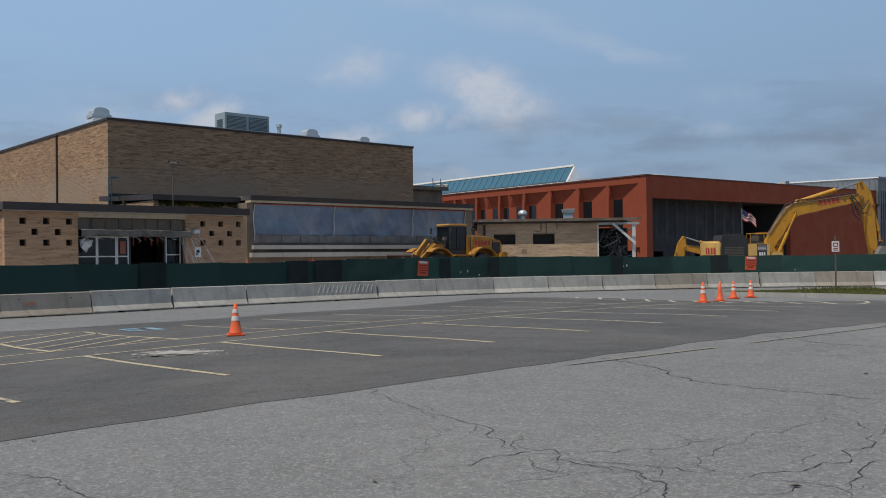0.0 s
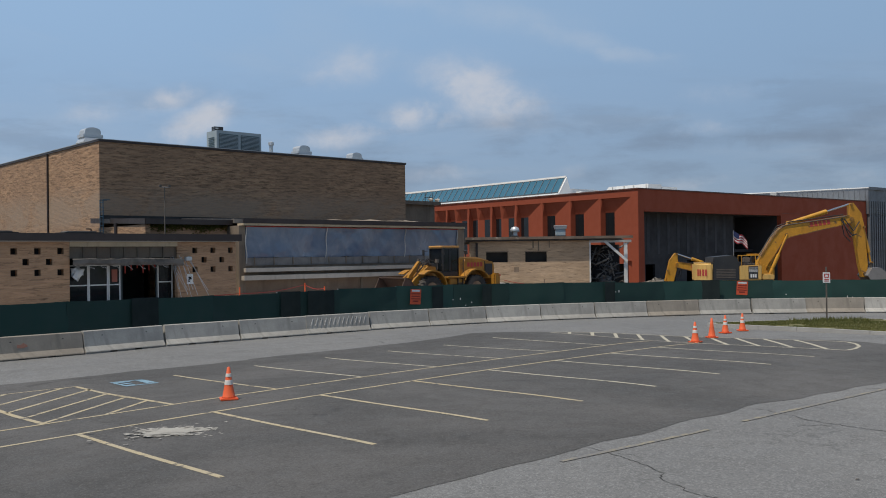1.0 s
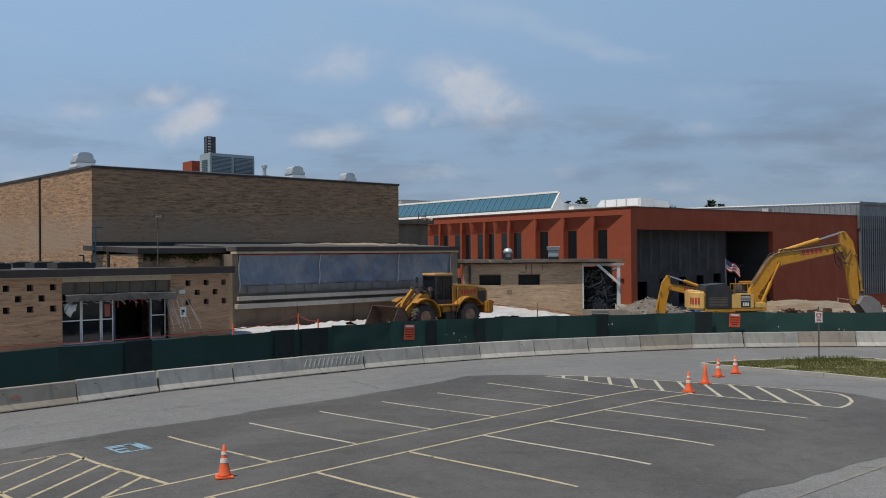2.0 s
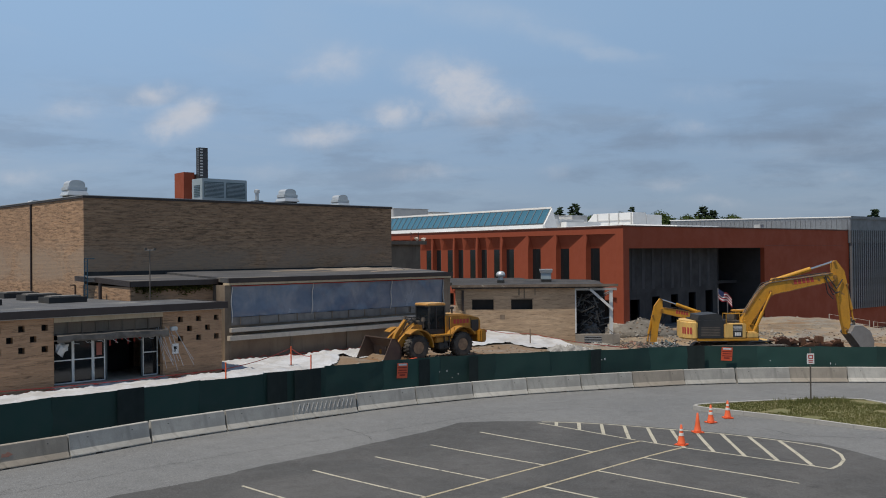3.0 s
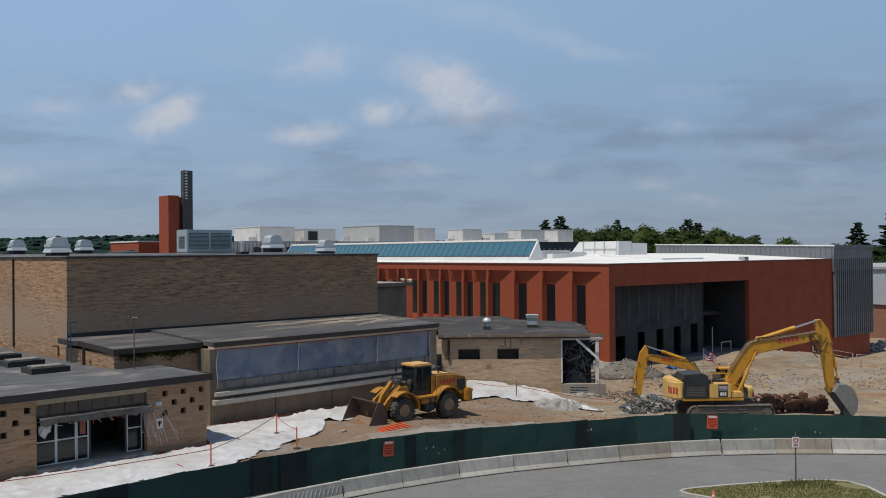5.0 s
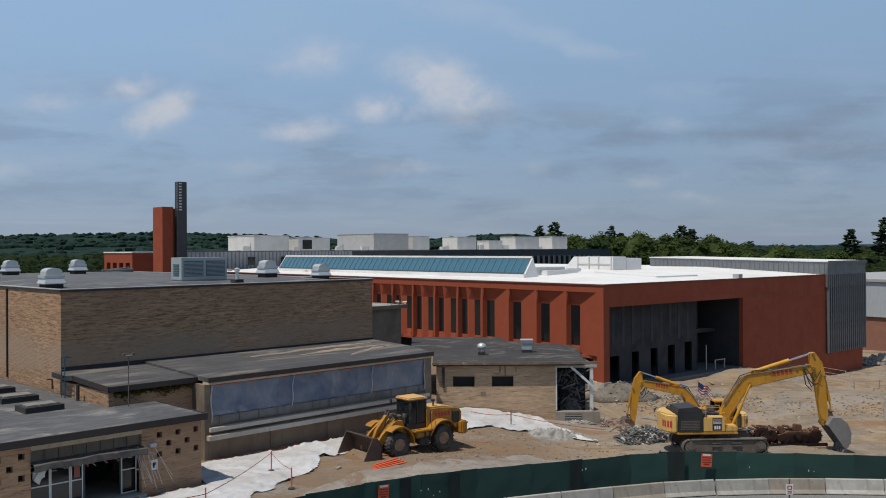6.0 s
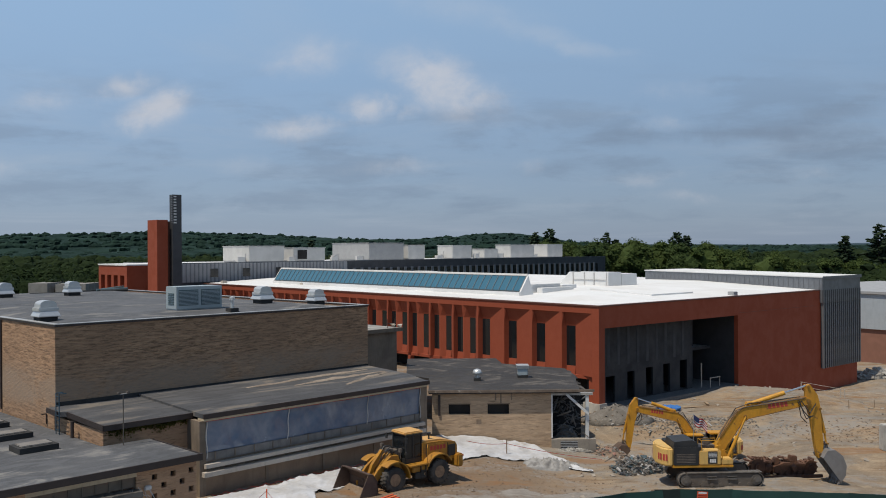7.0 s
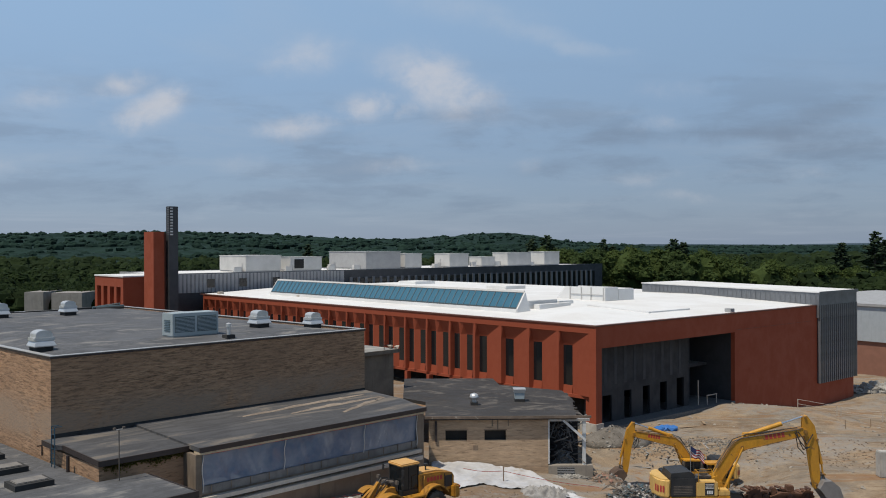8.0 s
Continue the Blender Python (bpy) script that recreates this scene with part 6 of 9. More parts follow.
us, vs = [0.453] + steps(1.0, RW - 0.403, 1.5) + [RW - 0.403], [0.453] + steps(1.0, RL - 0.403, 1.5) + [RL - 0.403]
part("roof", Shape().grid(us, vs, roof_z), "white_roof", new_school, "bright white roof membrane")
part("roof_deck", Shape().box(0.453, RW - 0.403, 0.503, RL - 0.403, RT - 0.6, RT - 0.2), "white_roof", new_school)
# long monitor skylight
S0, S1, SX0, SX1, SB, STOP = 15.3, 68.0, 5.0, 6.25, 9.75, 11.55
sky_light = thing("roof_monitor", "long sloping skylight of blue-green panes on a white roof", "skylight", RED)
part("end_wall", Shape().side([(SX0, RT - 0.1), (SX0, SB), (SX1, STOP), (SX1 + 0.9, RT - 0.1)], S0 - 0.25, S0), "white_roof", sky_light)
part("end_wall", Shape().side([(SX0, RT - 0.1), (SX0, SB), (SX1, STOP), (SX1 + 0.9, RT - 0.1)], S1, S1 + 0.25), "white_roof", sky_light)
part("back_wall", Shape().side([(SX1 - 0.1, STOP - 0.2), (SX1, STOP), (SX1 + 0.9, RT - 0.1), (SX1 + 0.7, RT - 0.1)], S0, S1), "white_roof", sky_light)
part("curb", Shape().box(SX0 - 0.15, SX0 + 0.1, S0 - 0.2, S1 + 0.2, RT - 0.1, SB - 0.02), "white_roof", sky_light)
slope = math.degrees(math.atan2(STOP - SB, SX1 - SX0))
run = math.hypot(STOP - SB, SX1 - SX0)
N = 48
wide = (S1 - S0) / N
pane_me = Shape().box(0.12, run - 0.12, 0.05, wide - 0.05, -0.02, 0.0).mesh("pane", "pane_sky")
bar_me = Shape().box(0.0, run, -0.04, 0.04, -0.08, 0.05).mesh("glazing_bar", "louver_light")
for k in range(N + 1):
    m = pose(SX0, S0 + wide * k, SB, 0, -slope, 0)
    part("glazing_bar", bar_me, "", sky_light, "", m)
    if k < N:
        part("pane", pane_me, "", sky_light, "", m)
part("edge_bar", Shape().box(-0.06, 0.12, S0, S1, -0.10, 0.07, pose(SX0, 0, SB, 0, -slope, 0)), "frame_dark", sky_light)
part("ridge_cap", Shape().box(run - 0.10, run + 0.16, S0 - 0.1, S1 + 0.1, -0.05, 0.08, pose(SX0, 0, SB, 0, -slope, 0)), "white_metal", sky_light)
# white curbs, hatches and units on the roof
for x0, x1, y0, y1, h in ((8.1, 13.1, 16.4, 19.7, 0.86), (8.6, 14.0, 15.1, 16.0, 0.45), (13.4, 16.0, 16.4, 18.1, 0.45), (24.4, 27.5, 16.2, 19.2, 1.4)):
    t = thing("roof_curb", "white membrane-covered curb on the roof", "roof curb", RED, "white roof curbs")
    z = roof_z((x0 + x1) / 2, (y0 + y1) / 2)
    part("box", Shape().soft_box(x0, x1, y0, y1, z - 0.3, z + h, 0.05), "white_roof", t)
for x0, x1, y0, y1, h in ((33.9, 38.4, 45.6, 50.1, 0.55), (36.4, 41.0, 71.0, 76.0, 0.55)):
    t = thing("roof_curb", "white membrane-covered curb on the roof", "roof curb", RED, "white roof curbs")
    part("box", Shape().soft_box(x0, x1, y0, y1, RT + 0.5, RT + 0.7 + h, 0.05), "white_roof", t)
t = thing("roof_curb", "low white kerb round a raised field of the roof", "roof curb", RED, "white roof curbs")
part("kerb", Shape().box(14.8, 22.6, 4.7, 5.0, roof_z(15, 4.7) - 0.05, roof_z(15, 4.7) + 0.17), "white_roof", t)
part("kerb", Shape().side([(5.003, roof_z(15, 5) - 0.05), (13.4, roof_z(14, 13.4) - 0.05), (13.4, roof_z(14, 13.4) + 0.17), (5.003, roof_z(15, 5) + 0.17)], 14.8, 15.1, Matrix(((0, 1, 0, 0), (1, 0, 0, 0), (0, 0, 1, 0), (0, 0, 0, 1)))), "white_roof", t)
screen = thing("plant_screen", "white sheeted screen wall with a sloping end", "roof screen", RED @ pose(-9.53, -7.77, 2.10) @ Matrix.Scale(0.857, 4))
TURN = Matrix(((0, 1, 0, 0), (1, 0, 0, 0), (0, 0, 1, 0), (0, 0, 0, 1)))
for x in (36.5, 39.3):
    part("wall", Shape().side([(28.0, RT - 0.1), (37.4, RT - 0.1), (35.4, RT + 1.85), (28.0, RT + 1.85)], x, x + 0.2, TURN), "white_roof", screen)
part("end_wall", Shape().box(36.703, 39.297, 28.0, 28.2, RT - 0.1, RT + 1.85), "white_roof", screen)
for y in (28.3, 30.6, 32.4, 34.6):
    part("brace", Shape().box(36.38, 36.497, y - 0.07, y + 0.07, RT - 0.1, RT + 1.8), "white_metal", screen)
part("rail", Shape().box(36.40, 36.497, 28.4, 34.5, RT + 0.72, RT + 0.80), "white_metal", screen)
for x, y in ((24.8, 0.95), (5.2, 60.0), (1.6, 78)):
    t = thing("roof_hatch", "small grey box on the white roof", "roof box", RED, "small roof boxes")
    part("box", Shape().soft_box(x - 0.4, x + 0.4, y - 0.4, y + 0.4, RT - 0.1, RT + 0.42, 0.03), "ledge" if x < 6 else "grey_metal", t)

# charcoal ribbed block on the corner
ribbed = thing("ribbed_block", "charcoal ribbed metal block set on the terracotta wall", "building", RED)
RX0, RX1, RZ0, RZ1 = 43.4, 53.9, -0.75, 10.72
part("core", Shape().side([(-0.35, 7.5), (26.6, 7.5), (26.6, RZ1 + 0.40), (-0.35, RZ1 - 0.05)], RX0, RX1, TURN), "louver_light", ribbed)
part("rib_back", Shape().box(RX0 + 0.2, RX1, -0.12, -0.003, RZ0, 7.497), "charcoal", ribbed)
part("side_wall", Shape().box(RW + 0.01, RX1 - 0.2, -0.0, 26.6, BASE - 2, 7.49), "terracotta", ribbed)
part("roof", Shape().side([(-0.45, RZ1 - 0.047), (26.7, RZ1 + 0.403), (26.7, RZ1 + 0.53), (-0.45, RZ1 + 0.08)], RX0 - 0.1, RX1 + 0.1, TURN), "white_roof", ribbed)
part("roof_edge", Shape().box(RX0 - 0.12, RX1 + 0.12, -0.52, -0.453, RZ1 - 0.25, RZ1 + 0.12), "louver_light", ribbed)
rib_me = Shape().box(-0.13, 0.13, -0.30, -0.0, RZ0, 9.1).mesh("rib", "louver_light")
part("rib_backing", Shape().box(RX0 + 0.02, RX1, -0.39, -0.353, 7.5, 9.1), "charcoal", ribbed)
for k in range(19):
    part("rib", rib_me, "", ribbed, "", pose(RX0 + 0.3 + 0.56 * k, -0.123, 0))
side_rib = Shape().box(-0.05, -0.003, -0.16, 0.16, RT, RZ1 - 0.3).mesh("side_rib", "louver_light")
for k in range(38):
    part("side_rib", side_rib, "", ribbed, "", pose(RX0, 0.2 + 0.69 * k, 0.0115 * k))

# ======== far classroom wing with plant on the roof ========
wing = thing("classroom_wing", "long charcoal classroom wing with rows of tall windows", "building", RED)
WV, WT, W0, W1 = 84.1, 12.3, -3.0, 106.0
part("front_wall", Shape().box(W0, W1, WV + 0.25, WV + 0.6, BASE, WT), "charcoal", wing)
part("metal_panel", Shape().box(W0, 30.0, WV + 0.1, WV + 0.247, 9.2, WT - 0.02), "grey_metal", wing, "grey ribbed metal panel")
for k in range(45):
    x = W0 + 0.35 + 0.72 * k
    part("panel_rib", Shape().box(x - 0.1, x + 0.1, WV + 0.03, WV + 0.097, 9.2, WT - 0.05), "louver_light", wing)
part("end_wall", Shape().box(W1 - 0.4, W1, WV + 0.603, WV + 24, BASE, WT), "charcoal", wing)
part("end_wall", Shape().box(W0, W0 + 0.4, WV + 0.603, WV + 24, BASE, WT), "grey_metal", wing)
part("rear_wall", Shape().box(W0 + 0.4, W1 - 0.4, WV + 23.6, WV + 24, BASE, WT), "charcoal", wing)
part("roof", Shape().box(W0 + 0.4, W1 - 0.4, WV + 0.603, WV + 23.6, WT - 0.5, WT - 0.1), "white_roof", wing)
part("roof_edge", Shape().box(W0, W1, WV + 0.18, WV + 0.58, WT + 0.003, WT + 0.12), "louver", wing)
fin_me = Shape().box(-0.28, 0.28, 0.0, 0.25, -4.0, 11.0).mesh("fin", "louver_light")
pane_w = Shape().box(-0.55, 0.55, 0.15, 0.247, 3.2, 10.8).mesh("window", "pane_dark")
for k in range(41):
    x = 31.6 + 1.75 * k
    part("window", pane_w, "", wing, "", pose(x + 0.87, WV, 0))
    part("fin", fin_me, "", wing, "", pose(x, WV, 0))
for x in (3.0, 9.0, 15.5):
    part("small_window", Shape().box(x - 0.7, x + 0.7, WV + 0.0, WV + 0.05, 10.0, 11.4), "pane_dark", wing)


def plant(x, y, w, d, h, mat="white_metal", name="rooftop_unit", label="white rooftop plant unit"):
    t = thing(name, label, "rooftop unit", RED @ pose(x, WV + y, WT - 0.1), "plant on the far roof")
    part("casing", Shape().soft_box(-w / 2, w / 2, -d / 2, d / 2, 0.25, h, 0.06), mat, t)
    part("base", Shape().box(-w / 2 + 0.1, w / 2 - 0.1, -d / 2 + 0.1, d / 2 - 0.1, 0, 0.25), "grey_metal", t)
    part("top_lip", Shape().box(-w / 2 - 0.08, w / 2 + 0.08, -d / 2 - 0.08, d / 2 + 0.08, h + 0.003, h + 0.12), mat, t)
    return t


plant(16.4, 11.0, 7.2, 10.0, 2.9)
part("intake", Shape().box(-2.6, -0.6, -2.6, -2.503, 0.5, 2.2), "dark_hole", plant(25.5, 8.5, 7.0, 5.0, 2.55))
plant(43.8, 12.5, 8.8, 13.0, 3.45, "grey_metal", "plant_enclosure", "long grey plant enclosure on the roof")
plant(52.0, 9.0, 4.5, 5.0, 3.0)
plant(64.4, 8.5, 5.6, 5.0, 2.9)
plant(73.6, 8.5, 4.2, 4.0, 2.1)
plant(83.2, 8.5, 7.8, 5.0, 3.0)
plant(94.3, 8.5, 5.4, 5.0, 3.1)
random.seed(61)
for k, (x, y) in enumerate(((10.5, 5.0), (12.0, 7.5), (21.2, 5.5), (30.5, 5.2), (32.5, 8.0), (36.0, 4.6), (57.5, 6.0), (60.0, 8.0), (68.5, 6.0), (76.8, 7.0), (87.5, 6.5))):
    t = thing("small_duct", "small pale duct and pipe on the far roof", "roof duct", RED @ pose(x, WV + y, WT - 0.1, 0, 0, random.uniform(-20, 20)), "small roof ducts")
    part("duct", Shape().soft_box(-0.7, 0.7, -0.4, 0.4, 0.1, random.uniform(0.7, 1.3), 0.05), "white_metal", t)
    part("pipe", Shape().rod((1.0, 0, 0), (1.0, 0, random.uniform(0.9, 1.8)), 0.07, n=8).rod((-1.6, 0, 0.35), (1.0, 0, 0.35), 0.06, n=6), "grey_metal", t)
mast = thing("roof_pipes", "cluster of thin vent pipes on the roof", "vent pipe", RED @ pose(-4, WV + 8, WT - 0.1))
for k, (x, h) in enumerate(((0, 2.6), (1.2, 2.2), (1.6, 3.2), (3.0, 1.6))):
    part("pipe", Shape().rod((x, 0.3 * k, 0), (x, 0.3 * k, h), 0.12), "grey_metal", mast)
part("cross_pipe", Shape().rod((-1.0, 0, 1.5), (4.0, 0.3, 1.5), 0.10), "grey_metal", mast)

# chimney tower
tower = thing("chimney_tower", "terracotta tower with a tall charcoal chimney", "chimney", RED @ pose(-12.0, 72.3, 0))
part("tower_wall", Shape().box(0.0, 1.65, 0.0, 3.4, BASE, 19.0), "terracotta", tower)
# coping brown here stands for shade on the terracotta return
part("tower_return", Shape().box(1.653, 2.3, 0.6, 3.2, BASE, 18.8), "terracotta_edge", tower)
part("chimney_shaft", Shape().box(2.2, 3.6, -0.45, 0.597, BASE, 22.75), "charcoal", tower, "charcoal metal chimney shaft")
for k in range(10):
    part("louvre", Shape().box(2.36, 2.78, -0.51, -0.453, 18.5 + 0.43 * k, 18.7 + 0.43 * k), "vent_metal", tower, "pale metal louvre slat")
for k in range(16):
    part("vent_slot", Shape().box(2.17, 2.197, -0.45, 0.1, 18.6 + 0.26 * k, 18.72 + 0.26 * k), "louver_light", tower)
side_block = thing("side_block", "low terracotta block with deep square bays", "building", RED @ pose(-13.1, 79.4, 0))
part("wall", Shape().box(0.0, 8.0, 0.0, 11.6, BASE, 12.2).box(-0.6, -0.003, 0, 11.6, 10.7, 12.2), "terracotta", side_block)
for k in range(5):
    part("fin", Shape().box(-0.6, -0.003, 2.65 * k, 2.65 * k + 1.0, 2, 10.697), "terracotta", side_block)
part("roof", Shape().box(-0.7, 8.1, -0.1, 11.7, 12.203, 12.4), "white_roof", side_block)
rear = thing("rear_block", "low grey concrete block beyond the old roof", "building", pose(-79, 170, 0))
part("wall", Shape().box(3.25, 6.8, 0, 10, -3, 8.4).box(7.9, 13.6, 1, 10, -3, 8.2), "sill_pale", rear)
part("gap_wall", Shape().box(6.803, 7.897, 4, 10, -3, 7.5), "charcoal", rear)

# white and brick building at the far right
far = thing("far_gymnasium", "far building with white upper wall and brick base", "building", pose(75.5, 134, 0, 0, 0, 35))
part("upper_wall", Shape().box(-2, 40, 0, 30, 1.6, 7.1), "pale_blue_metal", far, "pale ribbed metal upper wall")
for k in range(60):
    part("wall_rib", Shape().box(-1.9 + 0.7 * k, -1.75 + 0.7 * k, -0.06, -0.003, 1.6, 7.1), "pale_blue_metal", far)
part("lower_wall", Shape().box(-1.7, 39.7, 0.3, 29.7, -6, 1.597), "red_brick_far", far, "red brick base")
part("roof", Shape().box(-2.3, 40.3, -0.3, 30.3, 7.103, 7.5), "grey_metal", far)
for k in range(8):
    part("slot_window", Shape().box(1.0 + 4.6 * k, 2.5 + 4.6 * k, 0.22, 0.297, 0.2, 0.8), "white_metal", far)

# ======== machines ========


def bars(name, x, z, w, h, n, mat, parent, y, m=None):
    """Company lettering as a row of plain upright bars."""
    sh = Shape()
    step = w / n
    for i in range(n):
        sh.box(x + step * i + step * 0.14, x + step * (i + 1) - step * 0.14, y - 0.006, y, z, z + h, m)
    return part(name, sh, mat, parent)


def ring_wheel(parent, name, c, r, w, side, rim_mat):
    """A lugged tyre with a dished rim."""
    m = pose(*c, 90, 0, 0)
    tyre = part(name, Shape().turned([(r * 0.52, -w * 0.42), (r * 0.80, -w * 0.5), (r * 0.96, -w * 0.42), (r, -w * 0.25), (r, w * 0.25), (r * 0.96, w * 0.42), (r * 0.80, w * 0.5), (r * 0.52, w * 0.42)], (0, 0, 0), 30, m, False), "tyre", parent, "", None, True)
    lugs = Shape()
    for i in range(22):
        a = 360 * i / 22
        for s in (-1, 1):
            lugs.box(r * 0.93, r * 1.035, -0.035, 0.035, -w * 0.05, w * 0.48, m @ pose(0, 0, 0, 0, 0, a + s * 4) @ pose(0, 0, 0, 0 if s > 0 else 180, 0, 0))
    part("tread", lugs, "tyre", tyre)
    part("rim", Shape().turned([(r * 0.50, -w * 0.40), (r * 0.44, -w * 0.34), (r * 0.40, -w * 0.12), (r * 0.16, -w * 0.12), (r * 0.14, -w * 0.3), (r * 0.14, w * 0.3), (r * 0.16, w * 0.12), (r * 0.40, w * 0.12), (r * 0.44, w * 0.34), (r * 0.50, w * 0.40)], (0, 0, 0), 24, m), rim_mat, tyre)
    return tyre


def wheel_loader(m):
    t = thing("wheel_loader", "yellow wheel loader with a dark bucket resting on dirt", "wheel loader", m)
    for x in (1.62, -1.68):
        for y in (-1.06, 1.06):
            ring_wheel(t, "wheel", (x, y, 0.745), 0.73, 0.60, 1, "dusty_hub")
        part("axle", Shape().rod((x, -0.9, 0.8), (x, 0.9, 0.8), 0.2), "machine_dirty", t)
    # rear body
    hood = [(-3.45, 1.25), (-3.45, 2.05), (-3.3, 2.28), (-2.2, 2.46), (-0.75, 2.50), (-0.75, 1.25)]
    part("engine_hood", Shape().side(hood, -0.78, 0.78), "cat_yellow", t)
    part("hood_crown", Shape().side([(-3.2, 2.29), (-2.2, 2.47), (-0.8, 2.51), (-0.8, 2.60), (-2.2, 2.56), (-3.1, 2.36)], -0.6, 0.6), "cab_roof", t, "sun-bleached hood top")
    part("counterweight", Shape().soft_box(-3.68, -3.2, -1.15, 1.15, 0.75, 1.55, 0.08), "cat_yellow", t)
    for y in (-1, 1):
        arch = lambda cx, r, a0, a1: [(cx + r * math.cos(radians(a0 + (a1 - a0) * k / 14)), 0.80 + r * math.sin(radians(a0 + (a1 - a0) * k / 14))) for k in range(15)]
        inner_y, outer_y = (-1.40, -0.76) if y < 0 else (0.76, 1.40)
        part("rear_fender", Shape().side(arch(-1.68, 1.06, 22, 150) + arch(-1.68, 0.98, 150, 22), inner_y, outer_y), "cat_yellow", t)
        part("hood_grille", Shape().box(-3.30, -2.75, y * 0.795 - 0.012, y * 0.795 + 0.012, 1.45, 2.15), "machine_black", t)
        part("engine_door", Shape().box(-2.65, -1.1, y * 0.79 - 0.01, y * 0.79 + 0.01, 1.85, 2.34), "cat_yellow", t)
        bars("company_lettering", -2.55, 1.98, 1.25, 0.26, 5, "sign_red", t, y * 0.79 + (0.018 if y > 0 else -0.012))
        part("tail_lamp", Shape().soft_box(-3.72, -3.66, y * 1.0 - 0.12, y * 1.0 + 0.12, 1.35, 1.48, 0.02), "sign_red", t)
        part("step_ladder", Shape().box(-0.62, -0.25, y * 1.28 - 0.08, y * 1.28 + 0.08, 0.62, 0.68).box(-0.62, -0.25, y * 1.28 - 0.08, y * 1.28 + 0.08, 0.98, 1.04).box(-0.64, -0.60, y * 1.28 - 0.05, y * 1.28 + 0.05, 0.62, 1.35).box(-0.27, -0.23, y * 1.28 - 0.05, y * 1.28 + 0.05, 0.62, 1.35), "machine_black", t)
        part("platform", Shape().soft_box(-0.9, 0.55, y * 1.08 - 0.3, y * 1.08 + 0.3, 1.32, 1.42, 0.02), "cat_yellow", t)
        part("side_tank", Shape().soft_box(-0.85, 0.35, y * 0.98 - 0.28, y * 0.98 + 0.28, 0.95, 1.30, 0.05), "cat_yellow", t)
        part("front_fender", Shape().side(arch(1.62, 1.04, 50, 185) + arch(1.62, 0.96, 185, 50), inner_y, outer_y), "cat_yellow", t)
        part("head_lamp", Shape().rod((1.0, y * 0.95, 1.86), (1.0, y * 0.95, 2.3), 0.025, n=6).soft_box(0.95, 1.12, y * 0.95 - 0.13, y * 0.95 + 0.13, 2.24, 2.48, 0.03), "machine_dirty", t)
        part("battery_box", Shape().soft_box(-0.55, 0.15, y * 1.1 - 0.2, y * 1.1 + 0.2, 0.55, 0.94, 0.04), "machine_black", t)
        for x, z in ((-2.70, 2.3), (-1.04, 2.4)):
            part("vent_bar", Shape().box(x - 0.02, x + 0.02, y * 0.80 - 0.012, y * 0.80 + 0.012, 1.45, z), "machine_black", t)
        part("hand_rail", Shape().tube([(-0.72, y * 1.3, 1.42), (-0.72, y * 1.3, 2.3), (-1.0, y * 1.0, 2.45)], 0.02), "cat_yellow", t)
        part("work_lamp", Shape().soft_box(0.62, 0.74, y * 1.05 - 0.1, y * 1.05 + 0.1, 2.02, 2.2, 0.03), "machine_black", t)
        part("mirror", Shape().soft_box(0.60, 0.66, y * 1.05 - 0.1, y * 1.05 + 0.1, 2.7, 3.05, 0.02).rod((0.55, y * 0.72, 2.95), (0.62, y * 1.05, 2.95), 0.015), "machine_black", t)
    part("exhaust_stack", Shape().rod((-1.25, -0.35, 2.55), (-1.25, -0.35, 3.05), 0.06).rod((-1.25, -0.35, 3.05), (-1.33, -0.35, 3.2), 0.06), "machine_dirty", t)
    part("air_intake", Shape().rod((-1.6, 0.3, 2.5), (-1.6, 0.3, 2.85), 0.05).turned([(0.12, 0), (0.13, 0.12), (0.04, 0.16)], (-1.6, 0.3, 2.85), 12), "machine_black", t)
    # cab
    part("cab_base", Shape().soft_box(-0.78, 0.46, -0.70, 0.70, 1.30, 1.72, 0.04), "machine_black", t)
    cab = part("cab_shell", Shape().box(-0.80, 0.45, -0.71, 0.71, 3.06, 3.115), "machine_black", t)
    for x, y in ((-0.75, -0.66), (-0.75, 0.66), (0.40, -0.66), (0.40, 0.66), (-0.1, -0.66), (-0.1, 0.66)):
        part("post", Shape().box(x - 0.045, x + 0.045, y - 0.045, y + 0.045, 1.72, 3.06), "machine_black", cab)
    for y in (-0.66, 0.66):
        part("side_window", Shape().box(-0.70, -0.145, y - 0.01, y + 0.01, 1.74, 3.055), "pane_dark", cab)
        part("side_window", Shape().box(-0.055, 0.355, y - 0.01, y + 0.01, 1.74, 3.055), "pane_dark", cab)
    for x in (-0.75, 0.40):
        part("end_window", Shape().box(x - 0.01, x + 0.01, -0.61, 0.61, 1.74, 3.055), "pane_dark", cab)
    part("seat", Shape().soft_box(-0.5, 0.0, -0.28, 0.28, 1.75, 2.1, 0.05).soft_box(-0.58, -0.42, -0.26, 0.26, 2.1, 2.75, 0.05), "machine_black", cab)
    part("cab_roof", Shape().soft_box(-0.88, 0.55, -0.74, 0.74, 3.12, 3.28, 0.07), "cab_roof", t, "bleached orange cab roof")
    # front frame and loader arms
    part("front_frame", Shape().side([(0.45, 0.75), (0.45, 1.35), (0.9, 2.0), (1.35, 2.12), (2.1, 1.35), (2.25, 0.75)], -0.42, 0.42), "cat_yellow", t)
    part("hitch", Shape().rod((0.0, 0, 0.6), (0.0, 0, 1.25), 0.22), "machine_dirty", t)
